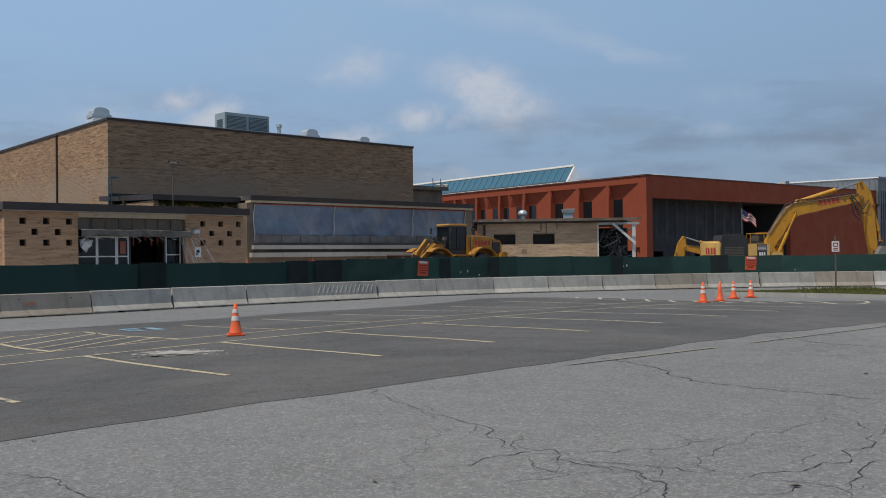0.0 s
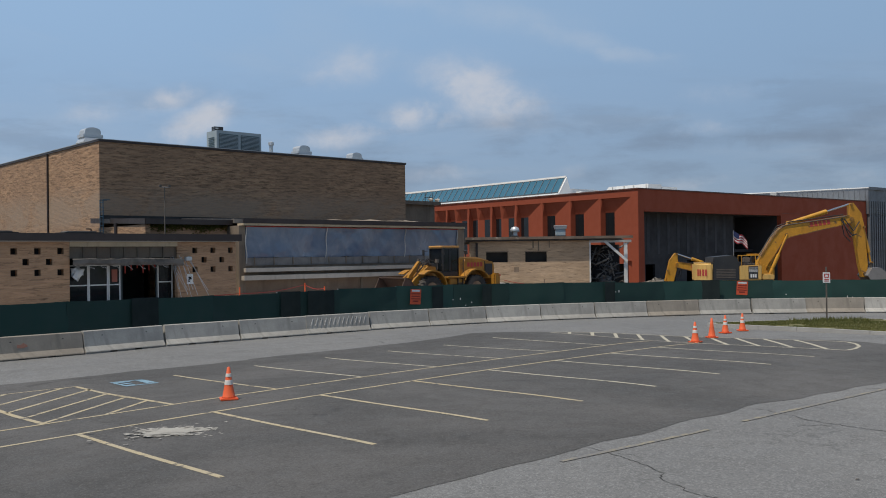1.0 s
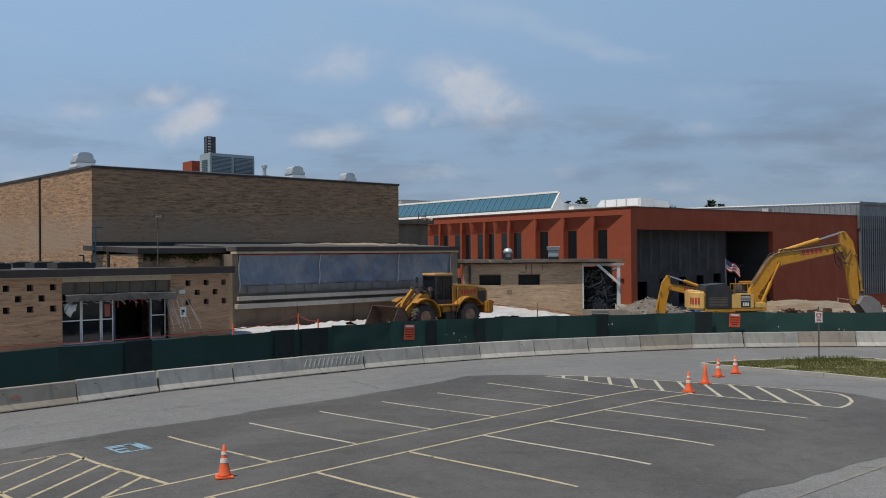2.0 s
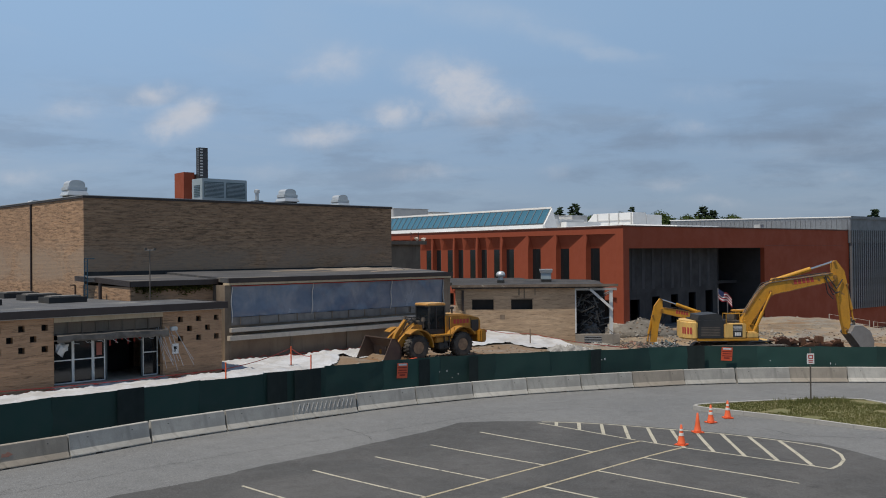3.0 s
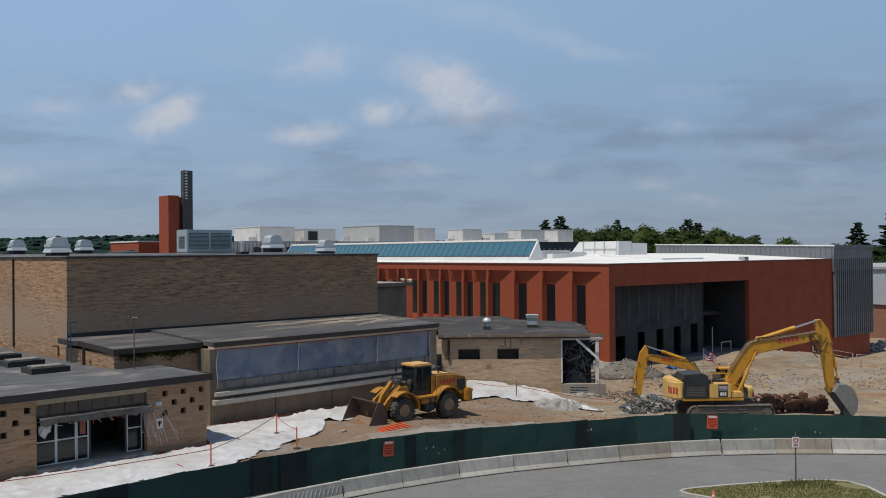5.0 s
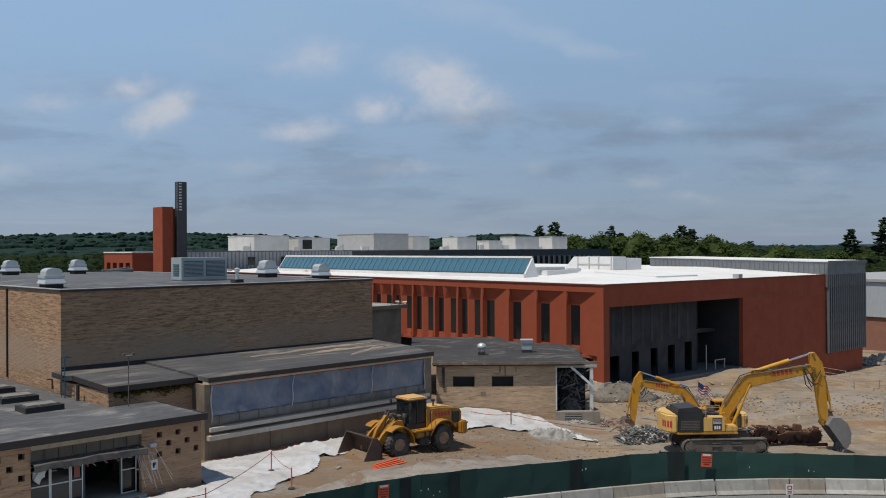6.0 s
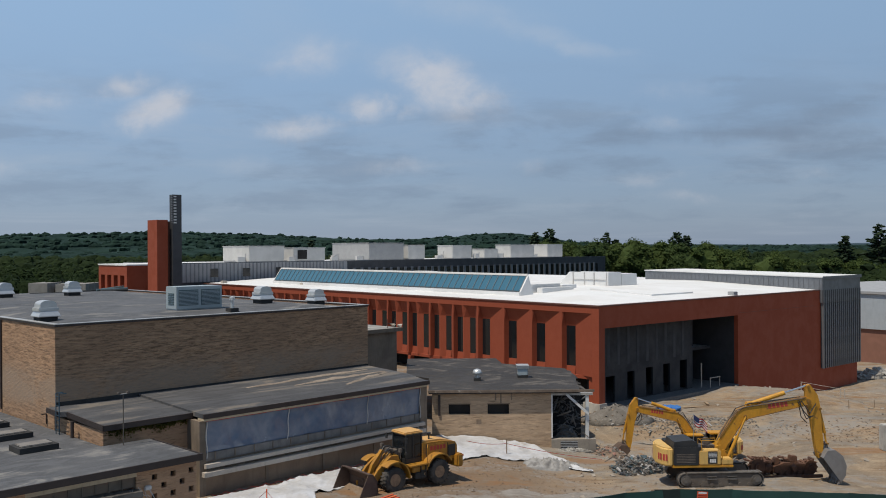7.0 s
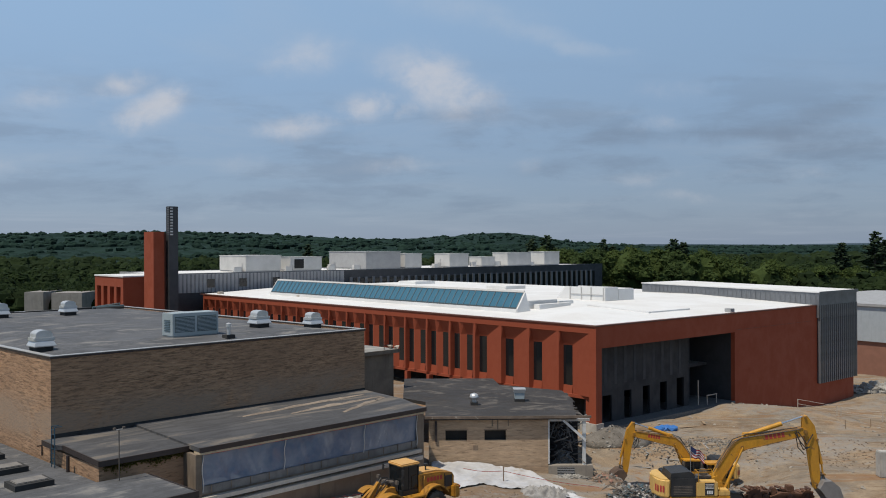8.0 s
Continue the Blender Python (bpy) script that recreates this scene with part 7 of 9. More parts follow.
    for y in (-0.62, 0.62):
        part("lift_arm", Shape().side([(0.92, 1.72), (0.98, 2.02), (1.5, 2.05), (2.45, 1.35), (3.10, 0.55), (3.05, 0.30), (2.85, 0.32), (2.2, 1.00), (1.45, 1.62)], y - 0.09, y + 0.09), "cat_yellow", t)
        part("lift_cylinder", Shape().rod((0.75, y * 0.75, 0.95), (1.5, y * 0.75, 1.15), 0.09).rod((1.5, y * 0.75, 1.15), (2.2, y * 0.8, 1.3), 0.05), "machine_dirty", t)
    part("tilt_lever", Shape().side([(1.55, 2.25), (1.75, 2.35), (2.45, 1.55), (2.75, 0.85), (2.6, 0.8), (2.2, 1.45)], -0.12, 0.12), "cat_yellow", t)
    part("tilt_cylinder", Shape().rod((0.85, 0, 1.85), (1.45, 0, 2.2), 0.10).rod((1.45, 0, 2.2), (1.68, 0, 2.30), 0.05), "machine_dirty", t)
    part("tilt_link", Shape().rod((2.65, 0, 0.85), (3.1, 0, 0.75), 0.07), "machine_dirty", t)
    part("valve_stack", Shape().soft_box(0.55, 1.0, -0.34, 0.34, 1.75, 2.22, 0.04).soft_box(1.05, 1.35, -0.25, 0.25, 2.05, 2.36, 0.03), "machine_dirty", t)
    part("hydraulic_line", Shape().tube([(0.5, 0.25, 1.6), (0.8, 0.3, 2.35), (1.25, 0.28, 2.5), (1.6, 0.2, 2.25)], 0.035).tube([(0.5, -0.25, 1.6), (0.85, -0.32, 2.4), (1.3, -0.3, 2.45), (1.7, -0.2, 2.1)], 0.035).tube([(1.2, 0.5, 2.0), (1.5, 0.55, 2.28), (1.9, 0.5, 1.9)], 0.03), "machine_black", t)
    part("arm_tube", Shape().rod((2.1, -0.6, 1.2), (2.1, 0.6, 1.2), 0.12), "cat_yellow", t)
    part("hose_bundle", Shape().tube([(1.1, 0.3, 2.1), (1.4, 0.32, 2.35), (1.8, 0.25, 2.2), (2.0, 0.2, 1.7)], 0.03).tube([(1.0, -0.3, 2.1), (1.5, -0.3, 2.4), (1.9, -0.25, 2.1)], 0.03), "machine_black", t)
    # bucket lying flat, open to the front
    inner = [(4.35, 0.02), (3.35, 0.05), (3.05, 0.30), (3.05, 0.85), (3.35, 1.30), (3.60, 1.38)]
    outer = [(3.60, 1.44), (3.28, 1.37), (2.96, 0.90), (2.96, 0.25), (3.30, -0.03), (4.35, -0.03)]
    part("bucket_shell", Shape().side(inner + outer, -1.45, 1.45), "bucket_dark", t, "dark rusty bucket shell")
    for y in (-1.45, 1.40):
        part("bucket_side", Shape().side([(4.30, 0.0), (3.35, 0.0), (2.98, 0.28), (2.98, 0.88), (3.32, 1.36), (3.62, 1.40)], y, y + 0.05), "bucket_dark", t)
    part("bucket_load", Shape().grid([3.1 + 0.1 * i for i in range(13)], [-1.38 + 0.23 * i for i in range(13)], lambda x, y: 0.06 + 0.5 * max(0, (3.75 - x)) ** 1.3 + 0.05 * noise.noise(Vector((x * 4, y * 3, 0)))), "soil", t, "sandy soil left in the bucket", None, True)
    part("cutting_edge", Shape().box(4.2, 4.45, -1.48, 1.48, -0.035, 0.03), "bucket_steel", t, "worn bright cutting edge")
    return t


def rounded(poly, z0, z1, r):
    """An upright prism with rounded edges."""
    sh = Shape().prism(poly, z0, z1)
    bm = bmesh.new()
    pts = [bm.verts.new(p) for p in sh.v]
    for f in sh.f:
        bm.faces.new([pts[i] for i in f])
    bmesh.ops.bevel(bm, geom=bm.edges[:], offset=r, segments=3, affect="EDGES")
    bm.verts.index_update()
    out = Shape().add([q.co.copy() for q in bm.verts], [[q.index for q in f.verts] for f in bm.faces])
    bm.free()
    return out


def excavator(m, body_label, flag):
    t = thing("excavator", body_label, "excavator", m)
    # crawler tracks
    for y in (-1.3, 1.3):
        r = 0.46
        path = []
        for i in range(13):
            a = math.pi / 2 + math.pi * i / 12
            path.append((-2.25 + r * math.cos(a), 0.5 + r * math.sin(a)))
        for i in range(13):
            a = -math.pi / 2 + math.pi * i / 12
            path.append((2.25 + r * math.cos(a), 0.5 + r * math.sin(a)))
        track = part("track", Shape().side([(-2.25, 0.1), (2.25, 0.1), (2.55, 0.25), (2.62, 0.5), (2.55, 0.75), (2.25, 0.88), (-2.25, 0.88), (-2.55, 0.75), (-2.62, 0.5), (-2.55, 0.25)], y - 0.22, y + 0.22), "machine_dirty", t, "dusty crawler track")
        closed, shoes = path + path[:1], Shape()
        pts = curve_points([Vector(p) for p in closed], 0.19)
        for a, b in zip(pts, pts[1:]):
            c, d = (a + b) / 2, b - a
            shoes.box(-0.088, 0.088, -0.30, 0.30, -0.025, 0.03, pose(c.x, y, c.y, 0, -math.degrees(math.atan2(d.y, d.x)), 0))
        part("track_chain", shoes, "track_steel", track)
        s = y / abs(y)
        for k in range(7):
            part("roller", Shape().rod((-1.8 + 0.6 * k, y, 0.2), (-1.8 + 0.6 * k, y + s * 0.27, 0.2), 0.13, n=12), "machine_dirty", track)
        for x in (-2.25, 2.25):
            part("sprocket", Shape().rod((x, y, 0.5), (x, y + s * 0.28, 0.5), 0.33, n=18).rod((x, y + s * 0.281, 0.5), (x, y + s * 0.33, 0.5), 0.18, n=14), "track_steel", track)
        for x in (-0.6, 0.7):
            part("frame_step", Shape().box(x - 0.3, x + 0.3, y + s * 0.22, y + s * 0.30, 0.52, 0.60).box(x - 0.3, x + 0.3, y + s * 0.22, y + s * 0.30, 0.70, 0.76), "track_steel", track)
    part("undercarriage", Shape().box(-0.9, 0.9, -1.05, 1.05, 0.4, 0.85), "machine_dirty", t)
    part("slew_ring", Shape().rod((0, 0, 0.85), (0, 0, 1.26), 0.68, n=24), "machine_dirty", t)
    # upper body
    part("deck", Shape().soft_box(-3.05, 0.85, -1.42, 1.42, 1.26, 1.44, 0.04), "exc_yellow", t)
    cw = [(-3.32, -1.40), (-2.98, -1.44), (-2.98, 1.44), (-3.32, 1.40), (-3.64, 1.12), (-3.78, 0.6), (-3.80, 0.0), (-3.78, -0.6), (-3.64, -1.12)]
    part("counterweight", rounded(cw, 1.36, 2.56, 0.11), "exc_pale", t, "faded yellow counterweight", None, False)
    for s in (-1, 1):
        for (xa, ya), (xb, yb), n in (((-3.32, 1.40), (-3.64, 1.12), 2), ((-3.64, 1.12), (-3.78, 0.6), 2)):
            run = math.hypot(xb - xa, yb - ya)
            bars("company_lettering", 0.03, 1.72, run - 0.06, 0.42, n, "sign_red", t, 0.012 if s < 0 else -0.006, pose(xa, s * ya, 0, 0, 0, math.degrees(math.atan2(s * (yb - ya), xb - xa))))
        part("engine_panel", Shape().soft_box(-2.97, -1.38, s * 1.405 - 0.04, s * 1.405 + 0.04, 1.44, 2.62, 0.03), "machine_black", t, "black engine side panel")
        for k in range(6):
            part("panel_slat", Shape().box(-2.8, -1.6, s * 1.45 - 0.01, s * 1.45 + 0.01, 1.60 + 0.1 * k, 1.65 + 0.1 * k), "machine_dirty", t)
    part("engine_house", Shape().box(-2.97, -1.13, -1.36, 1.36, 1.444, 2.6), "machine_black", t)
    part("engine_hood", Shape().side([(-2.96, 2.605), (-2.9, 2.92), (-1.75, 3.02), (-1.42, 2.84), (-1.38, 2.605)], -1.3, 0.6), "machine_black", t, "black engine hood")
    part("side_locker", Shape().soft_box(-1.36, 0.05, -1.43, -0.62, 1.445, 2.36, 0.05), "exc_pale", t, "pale yellow side locker")
    part("badge", Shape().box(-0.80, -0.20, -1.442, -1.434, 1.52, 2.32), "machine_black", t)
    for k in range(4):
        part("badge_stripe", Shape().box(-0.77, -0.23, -1.450, -1.443, 1.95 + 0.08 * k, 1.98 + 0.08 * k), "sign_white", t)
    bars("model_lettering", -0.70, 1.60, 0.42, 0.22, 3, "sign_white", t, -1.443)
    part("front_box", Shape().soft_box(0.08, 0.84, -1.40, -0.6, 1.445, 1.80, 0.05), "exc_pale", t, "low yellow tool box")
    part("front_rail", Shape().tube([(0.15, -1.36, 1.80), (0.15, -1.36, 2.4), (0.75, -1.36, 2.2), (0.75, -1.36, 1.80)], 0.022), "exc_yellow", t)
    part("hand_rail", Shape().tube([(-1.2, -1.38, 2.36), (-1.2, -1.38, 3.0), (-0.1, -1.38, 3.0), (-0.1, -1.38, 2.36)], 0.022).tube([(-1.2, -0.66, 2.36), (-1.2, -0.66, 3.0), (-0.1, -0.66, 3.0), (-0.1, -0.66, 2.36)], 0.022).rod((-1.2, -1.38, 3.0), (-1.2, -0.66, 3.0), 0.022), "exc_yellow", t)
    part("valve_block", Shape().soft_box(-1.0, 0.0, -0.5, 0.3, 1.43, 2.5, 0.05).soft_box(-0.7, -0.3, -0.3, 0.1, 2.5, 2.9, 0.05), "machine_dirty", t)
    # cab on the other side of the boom
    cab = part("cab", Shape().soft_box(-0.05, 1.5, 0.42, 1.40, 1.43, 2.1, 0.05), "exc_yellow", t, "operator cab")
    part("cab_roof", Shape().soft_box(-0.05, 1.45, 0.42, 1.40, 2.98, 3.1, 0.05), "exc_yellow", cab)
    for x, y in ((0.0, 0.48), (0.0, 1.34), (1.38, 0.48), (1.38, 1.34), (0.6, 1.34), (0.6, 0.48)):
        part("pillar", Shape().box(x - 0.04, x + 0.04, y - 0.04, y + 0.04, 2.1, 2.98), "machine_black", cab)
    for y in (0.46, 1.36):
        part("side_glass", Shape().box(0.045, 0.555, y - 0.008, y + 0.008, 2.1, 2.98), "pane_dark", cab)
        part("side_glass", Shape().box(0.645, 1.335, y - 0.008, y + 0.008, 2.1, 2.98), "pane_dark", cab)
    part("windscreen", Shape().box(1.38, 1.40, 0.52, 1.3, 2.1, 2.98), "pane_dark", cab)
    # boom, arm and rams
    boom = [(0.15, 1.75), (0.08, 2.30), (0.40, 2.95), (1.20, 4.17), (1.55, 4.62), (1.95, 4.88), (3.3, 5.12), (5.55, 5.50), (5.85, 5.42), (5.85, 5.12), (5.5, 4.98), (3.4, 4.45), (2.25, 4.18), (1.86, 3.95), (0.92, 2.55), (0.50, 1.8)]
    part("boom", Shape().side(boom, -0.27, 0.27), "exc_yellow", t)
    for y in (-0.275, 0.272):
        bars("company_lettering", 3.35, 4.78, 1.15, 0.32, 5, "sign_red", t, y + 0.003, Matrix.Translation((3.35, 0, 4.78)) @ pose(0, 0, 0, 0, -9, 0) @ Matrix.Translation((-3.35, 0, -4.78)))
    for a, b in ((-0.45, -0.29), (0.29, 0.45)):
        part("boom_foot", Shape().side([(-0.1, 1.4), (0.0, 2.4), (0.35, 2.5), (0.75, 1.9), (0.9, 1.4)], a, b), "exc_yellow", t)
    top_edge, low_edge = boom[2:8], boom[9:15]
    for name, line in (("boom_top_plate", top_edge), ("boom_low_plate", low_edge)):
        plate = Shape()
        for (xa, za), (xb, zb) in zip(line, line[1:]):
            d = math.degrees(math.atan2(zb - za, xb - xa))
            plate.box(0, math.hypot(xb - xa, zb - za), -0.31, 0.31, -0.02, 0.03, pose(xa, 0, za, 0, -d, 0))
        part(name, plate, "grimy_yellow", t, "grimy edge plate")
    for (x, z), r in (((0.32, 2.05), 0.12), ((2.02, 4.32), 0.10), ((5.70, 5.28), 0.13), ((5.72, 6.22), 0.08), ((6.48, 1.75), 0.09), ((2.35, 5.05), 0.08), ((6.50, 4.75), 0.08), ((6.98, 2.45), 0.06)):
        part("pin_boss", Shape().rod((x, -0.31, z), (x, 0.31, z), r, n=14), "grimy_yellow", t)
    part("boom_pipe", Shape().tube([(0.12, -0.30, 2.75), (0.92, -0.30, 4.12), (1.42, -0.30, 4.72), (1.95, -0.30, 4.92), (3.3, -0.30, 5.12), (5.3, -0.30, 5.44)], 0.03, 6), "machine_dirty", t)
    part("joint_hose", Shape().tube([(5.2, -0.36, 5.3), (5.5, -0.42, 4.85), (5.75, -0.4, 4.5), (5.95, -0.32, 4.75), (6.2, -0.28, 5.1)], 0.035, 6).tube([(5.0, -0.34, 5.25), (5.35, -0.44, 4.6), (5.7, -0.42, 4.2), (6.0, -0.3, 4.3)], 0.035, 6), "machine_black", t)
    for y in (-0.42, 0.42):
        part("lift_ram", Shape().rod((0.78, y, 1.55), (1.45, y, 3.05), 0.11, n=12).rod((1.45, y, 3.05), (2.02, y, 4.32), 0.06, n=10), "exc_yellow", t, "lift ram with a dull rod")
    part("arm_ram", Shape().rod((2.35, 0, 5.05), (4.35, 0, 5.78), 0.15, n=12), "exc_yellow", t)
    part("arm_ram_rod", Shape().rod((4.35, 0, 5.78), (5.72, 0, 6.25), 0.065, n=10), "chrome", t, "bright steel ram rod")
    part("ram_bracket", Shape().side([(2.1, 4.9), (2.2, 5.2), (2.5, 5.22), (2.8, 5.0)], -0.2, 0.2), "exc_yellow", t)
    arm = [(5.62, 6.28), (5.86, 6.32), (6.35, 5.65), (6.52, 4.9), (6.72, 2.3), (6.62, 1.55), (6.38, 1.5), (6.22, 2.2), (5.95, 4.0), (5.72, 4.85), (5.62, 5.3)]
    part("arm", Shape().side(arm, -0.21, 0.21), "exc_yellow", t, "arm with rust-stained flanks")
    part("bucket_ram", Shape().rod((6.50, 0, 4.75), (6.88, 0, 3.1), 0.11, n=10).rod((6.88, 0, 3.1), (6.98, 0, 2.45), 0.06, n=8), "exc_yellow", t)
    part("bucket_link", Shape().rod((6.98, 0, 2.45), (6.55, 0, 2.15), 0.08).rod((6.98, 0, 2.45), (7.05, 0, 1.95), 0.08), "machine_dirty", t)
    part("hose_bundle", Shape().tube([(5.1, -0.3, 5.35), (5.35, -0.36, 4.5), (5.55, -0.34, 4.1), (5.85, -0.28, 4.3)], 0.03).tube([(5.2, 0.0, 5.0), (5.3, -0.1, 4.2), (5.7, -0.05, 3.8)], 0.03).tube([(0.4, -0.2, 3.2), (1.4, -0.24, 4.85), (2.3, -0.22, 5.15), (5.2, -0.22, 5.55)], 0.03), "machine_black", t)
    shell_out = [(6.45, 1.62), (6.75, 2.10), (7.25, 2.12), (7.75, 1.72), (7.98, 1.10), (7.92, 0.45), (7.62, 0.0)]
    shell_in = [(7.55, 0.08), (7.80, 0.55), (7.85, 1.05), (7.62, 1.58), (7.2, 1.95), (6.82, 1.95), (6.55, 1.55)]
    bucket = part("bucket", Shape().side(shell_out + shell_in, -0.72, 0.72), "bucket_steel" if flag else "bucket_dark", t, "worn grey digging bucket" if flag else "dark rusty digging bucket")
    for y in (-0.76, 0.72):
        part("bucket_cheek", Shape().side(shell_out, y, y + 0.04), "bucket_steel" if flag else "bucket_dark", bucket)
    for k in range(5):
        y = -0.66 + 0.33 * k
        part("bucket_tooth", Shape().side([(7.50, 0.12), (7.68, 0.06), (7.38, -0.22)], y - 0.06, y + 0.06), "bucket_steel", bucket)
    if flag:
        f = part("flag_pole", Shape().rod((-1.55, -0.9, 2.9), (-1.55, -0.9, 4.62), 0.016, n=6), "galvanised", t)
        for k in range(7):
            sh, p = Shape(), []
            for i in range(13):
                for q in (0, 1):
                    u = i / 12
                    z = 4.58 - 0.085 * (k + q) - 0.55 * u - 0.10 * math.sin(u * 7)
                    p.append((-1.53 + 0.85 * u, -0.9 + 0.07 * math.sin(u * 9 + k * 0.3), z))
            sh.add(p, [(2 * i, 2 * i + 2, 2 * i + 3, 2 * i + 1) for i in range(12)])
            part("flag_stripe", sh, "flag_red" if k % 2 == 0 else "flag_white", f)
        sh = Shape().add([(-1.53 + 0.34 * u, -0.905 + 0.07 * math.sin(0.4 * u * 9) - 0.02, 4.585 - 0.34 * v - 0.24 * u) for v in (0, 1) for u in (0, 1)], [(0, 1, 3, 2)])
        part("flag_canton", sh, "flag_blue", f)
    return t


wheel_loader(pose(-1.55, 54.95, terrain(-1.6, 54.9) - 0.02, 0, 0, 217.6))
excavator(pose(17.73, 56.45, terrain(17.73, 56.45) - 0.03, 0, 0, 1.5), "large yellow crawler excavator with its bucket on the ground", True)
big = [ob for ob in scene.objects if ob.name == "excavator"][0]
big.scale = (0.97, 0.95, 0.955)
for ob in [o for p in big.children for o in (p, *p.children)]:
    if ob.type == "MESH" and not ob.name.startswith(("track", "sprocket", "roller", "frame_step", "undercarriage")):
        for q in ob.data.vertices:
            q.co.x += 0.46 * smooth01((q.co.x - 1.9) / 3.6)
second = excavator(pose(20.85, 69.9, -2.38, 0, 0, 180), "second yellow crawler excavator behind the rubble", False)
second.scale = (0.85, 0.85, 0.85)

# rusty machine parts on the ground
scrap = thing("rusty_track_frame", "rusty scrap track frames lying on the ground", "scrap metal", pose(22.6, 58.3, terrain(22.6, 58.3) - 0.05, 0, 0, 4))
scrap.scale = (1.12, 1.2, 1.3)


def toothed_wheel(x, y, z, r, w, teeth):
    """A sprocket with a hub, lying on its axle along y."""
    sh = Shape().rod((x, y - w / 2, z), (x, y + w / 2, z), r * 0.86, n=20).rod((x, y - w * 0.9, z), (x, y + w * 0.9, z), r * 0.38, n=14).rod((x, y - w * 1.1, z), (x, y + w * 1.1, z), r * 0.16, n=10)
    for i in range(teeth):
        a = 2 * math.pi * i / teeth
        sh.box(r * 0.8, r * 1.04, -w * 0.3, w * 0.3, -r * 0.10, r * 0.10, pose(x, y, z) @ pose(0, 0, 0, 0, math.degrees(a), 0))
    return sh


part("sprocket", toothed_wheel(-1.45, -0.25, 0.52, 0.50, 0.30, 15), "rusty", scrap)
part("sprocket", toothed_wheel(-0.75, 0.3, 0.46, 0.44, 0.30, 13), "rusty", scrap)
part("idler", toothed_wheel(1.75, -0.2, 0.45, 0.42, 0.26, 11), "rusty", scrap)
part("track_frame", Shape().side([(-0.4, 0.2), (1.6, 0.15), (1.75, 0.4), (1.5, 0.62), (0.2, 0.7), (-0.45, 0.5)], -0.28, -0.06).side([(-0.3, 0.2), (1.5, 0.2), (1.6, 0.42), (1.4, 0.66), (0.3, 0.74), (-0.35, 0.5)], 0.16, 0.36), "rusty", scrap)
for k in range(5):
    part("roller", Shape().rod((0.0 + 0.36 * k, -0.34, 0.18), (0.0 + 0.36 * k, 0.40, 0.18), 0.14, n=12).rod((0.0 + 0.36 * k, -0.2, 0.18), (0.0 + 0.36 * k, -0.1, 0.18), 0.19, n=12), "rusty", scrap)
links = Shape()
for k in range(16):
    links.box(-0.085, 0.085, -0.24, 0.24, -0.03, 0.05, pose(-1.9 + 0.26 * k, 0.1 + 0.08 * math.sin(k), 0.80 + 0.10 * math.sin(k * 0.9) - 0.10 * (k > 8), 6 * math.sin(k * 2.1), 10 * math.sin(k * 1.3), 5 * math.cos(k)))
part("track_links", links, "rusty", scrap)
part("bracket", Shape().soft_box(0.55, 0.95, -0.15, 0.25, 0.72, 1.06, 0.04, pose(0, 0, 0, 0, 5, 0)), "rusty", scrap)
part("bracket", Shape().soft_box(-0.35, -0.05, -0.2, 0.15, 0.55, 0.92, 0.04), "rusty", scrap)
part("beam", Shape().box(-1.9, 2.3, -0.62, -0.48, 0.0, 0.14), "rusty", scrap)
random.seed(9)
for k in range(8):
    part("lug", Shape().lump((-1.8 + 0.5 * k, random.uniform(-0.4, 0.4), random.uniform(0.2, 0.8)), (0.22, 0.2, 0.2), k, 0.5), "rusty", scrap)
part("plank", Shape().box(-1.5, 3.2, -1.1, -0.95, 0.0, 0.06), "timber", scrap)

# ======== cones, signs and small site things ========


def traffic_cone(x, y, turn, tall=0.71, bare=False):
    t = thing("traffic_cone", "plain faded orange traffic cone" if bare else "orange traffic cone with two pale reflective bands", "traffic cone", pose(x, y, lot_z(x, y) + 0.008, 0, 0, turn), "traffic cones")
    part("base", Shape().soft_box(-0.19, 0.19, -0.19, 0.19, 0, 0.045, 0.015), "cone_orange", t)
    r = lambda z: 0.135 - 0.105 * z / tall
    prof = [(0.155, 0.045), (0.135, 0.075), (r(tall * 0.5), tall * 0.5), (r(tall * 0.98), tall * 0.98), (0.012, tall)]
    part("cone", Shape().turned(prof, n=22), "cone_orange", t, "", None, True)
    if not bare:
        for a, b in ((0.46, 0.60), (0.70, 0.80)):
            part("collar", Shape().turned([(r(tall * a) + 0.003, tall * a), (r(tall * a) + 0.006, tall * a + 0.004), (r(tall * b) + 0.006, tall * b - 0.004), (r(tall * b) + 0.003, tall * b)], n=22), "cone_white", t)
    return t


traffic_cone(-4.98, 19.55, 20)
traffic_cone(7.95, 31.3, 50)
traffic_cone(9.2, 33.9, 10, 0.74, True)
traffic_cone(10.25, 35.9, 32)
traffic_cone(11.2, 36.85, 5)

post = thing("parking_sign", "white parking sign with red print on a thin steel post", "road sign", pose(15.75, 39.9, -0.035))
part("post", Shape().box(-0.03, 0.03, -0.015, 0.015, 0, 2.35), "machine_dirty", post)
plate = part("plate", Shape().soft_box(-0.16, 0.16, -0.032, -0.016, 1.66, 2.12, 0.006), "sign_white", post)
part("print", Shape().box(-0.10, 0.10, -0.036, -0.033, 1.88, 1.92).box(-0.11, -0.06, -0.036, -0.033, 1.93, 2.06).box(0.06, 0.11, -0.036, -0.033, 1.93, 2.06).box(-0.057, 0.057, -0.036, -0.033, 2.02, 2.06).box(-0.1, 0.1, -0.036, -0.033, 1.72, 1.76).box(-0.1, 0.1, -0.036, -0.033, 1.79, 1.83), "sign_red", plate)


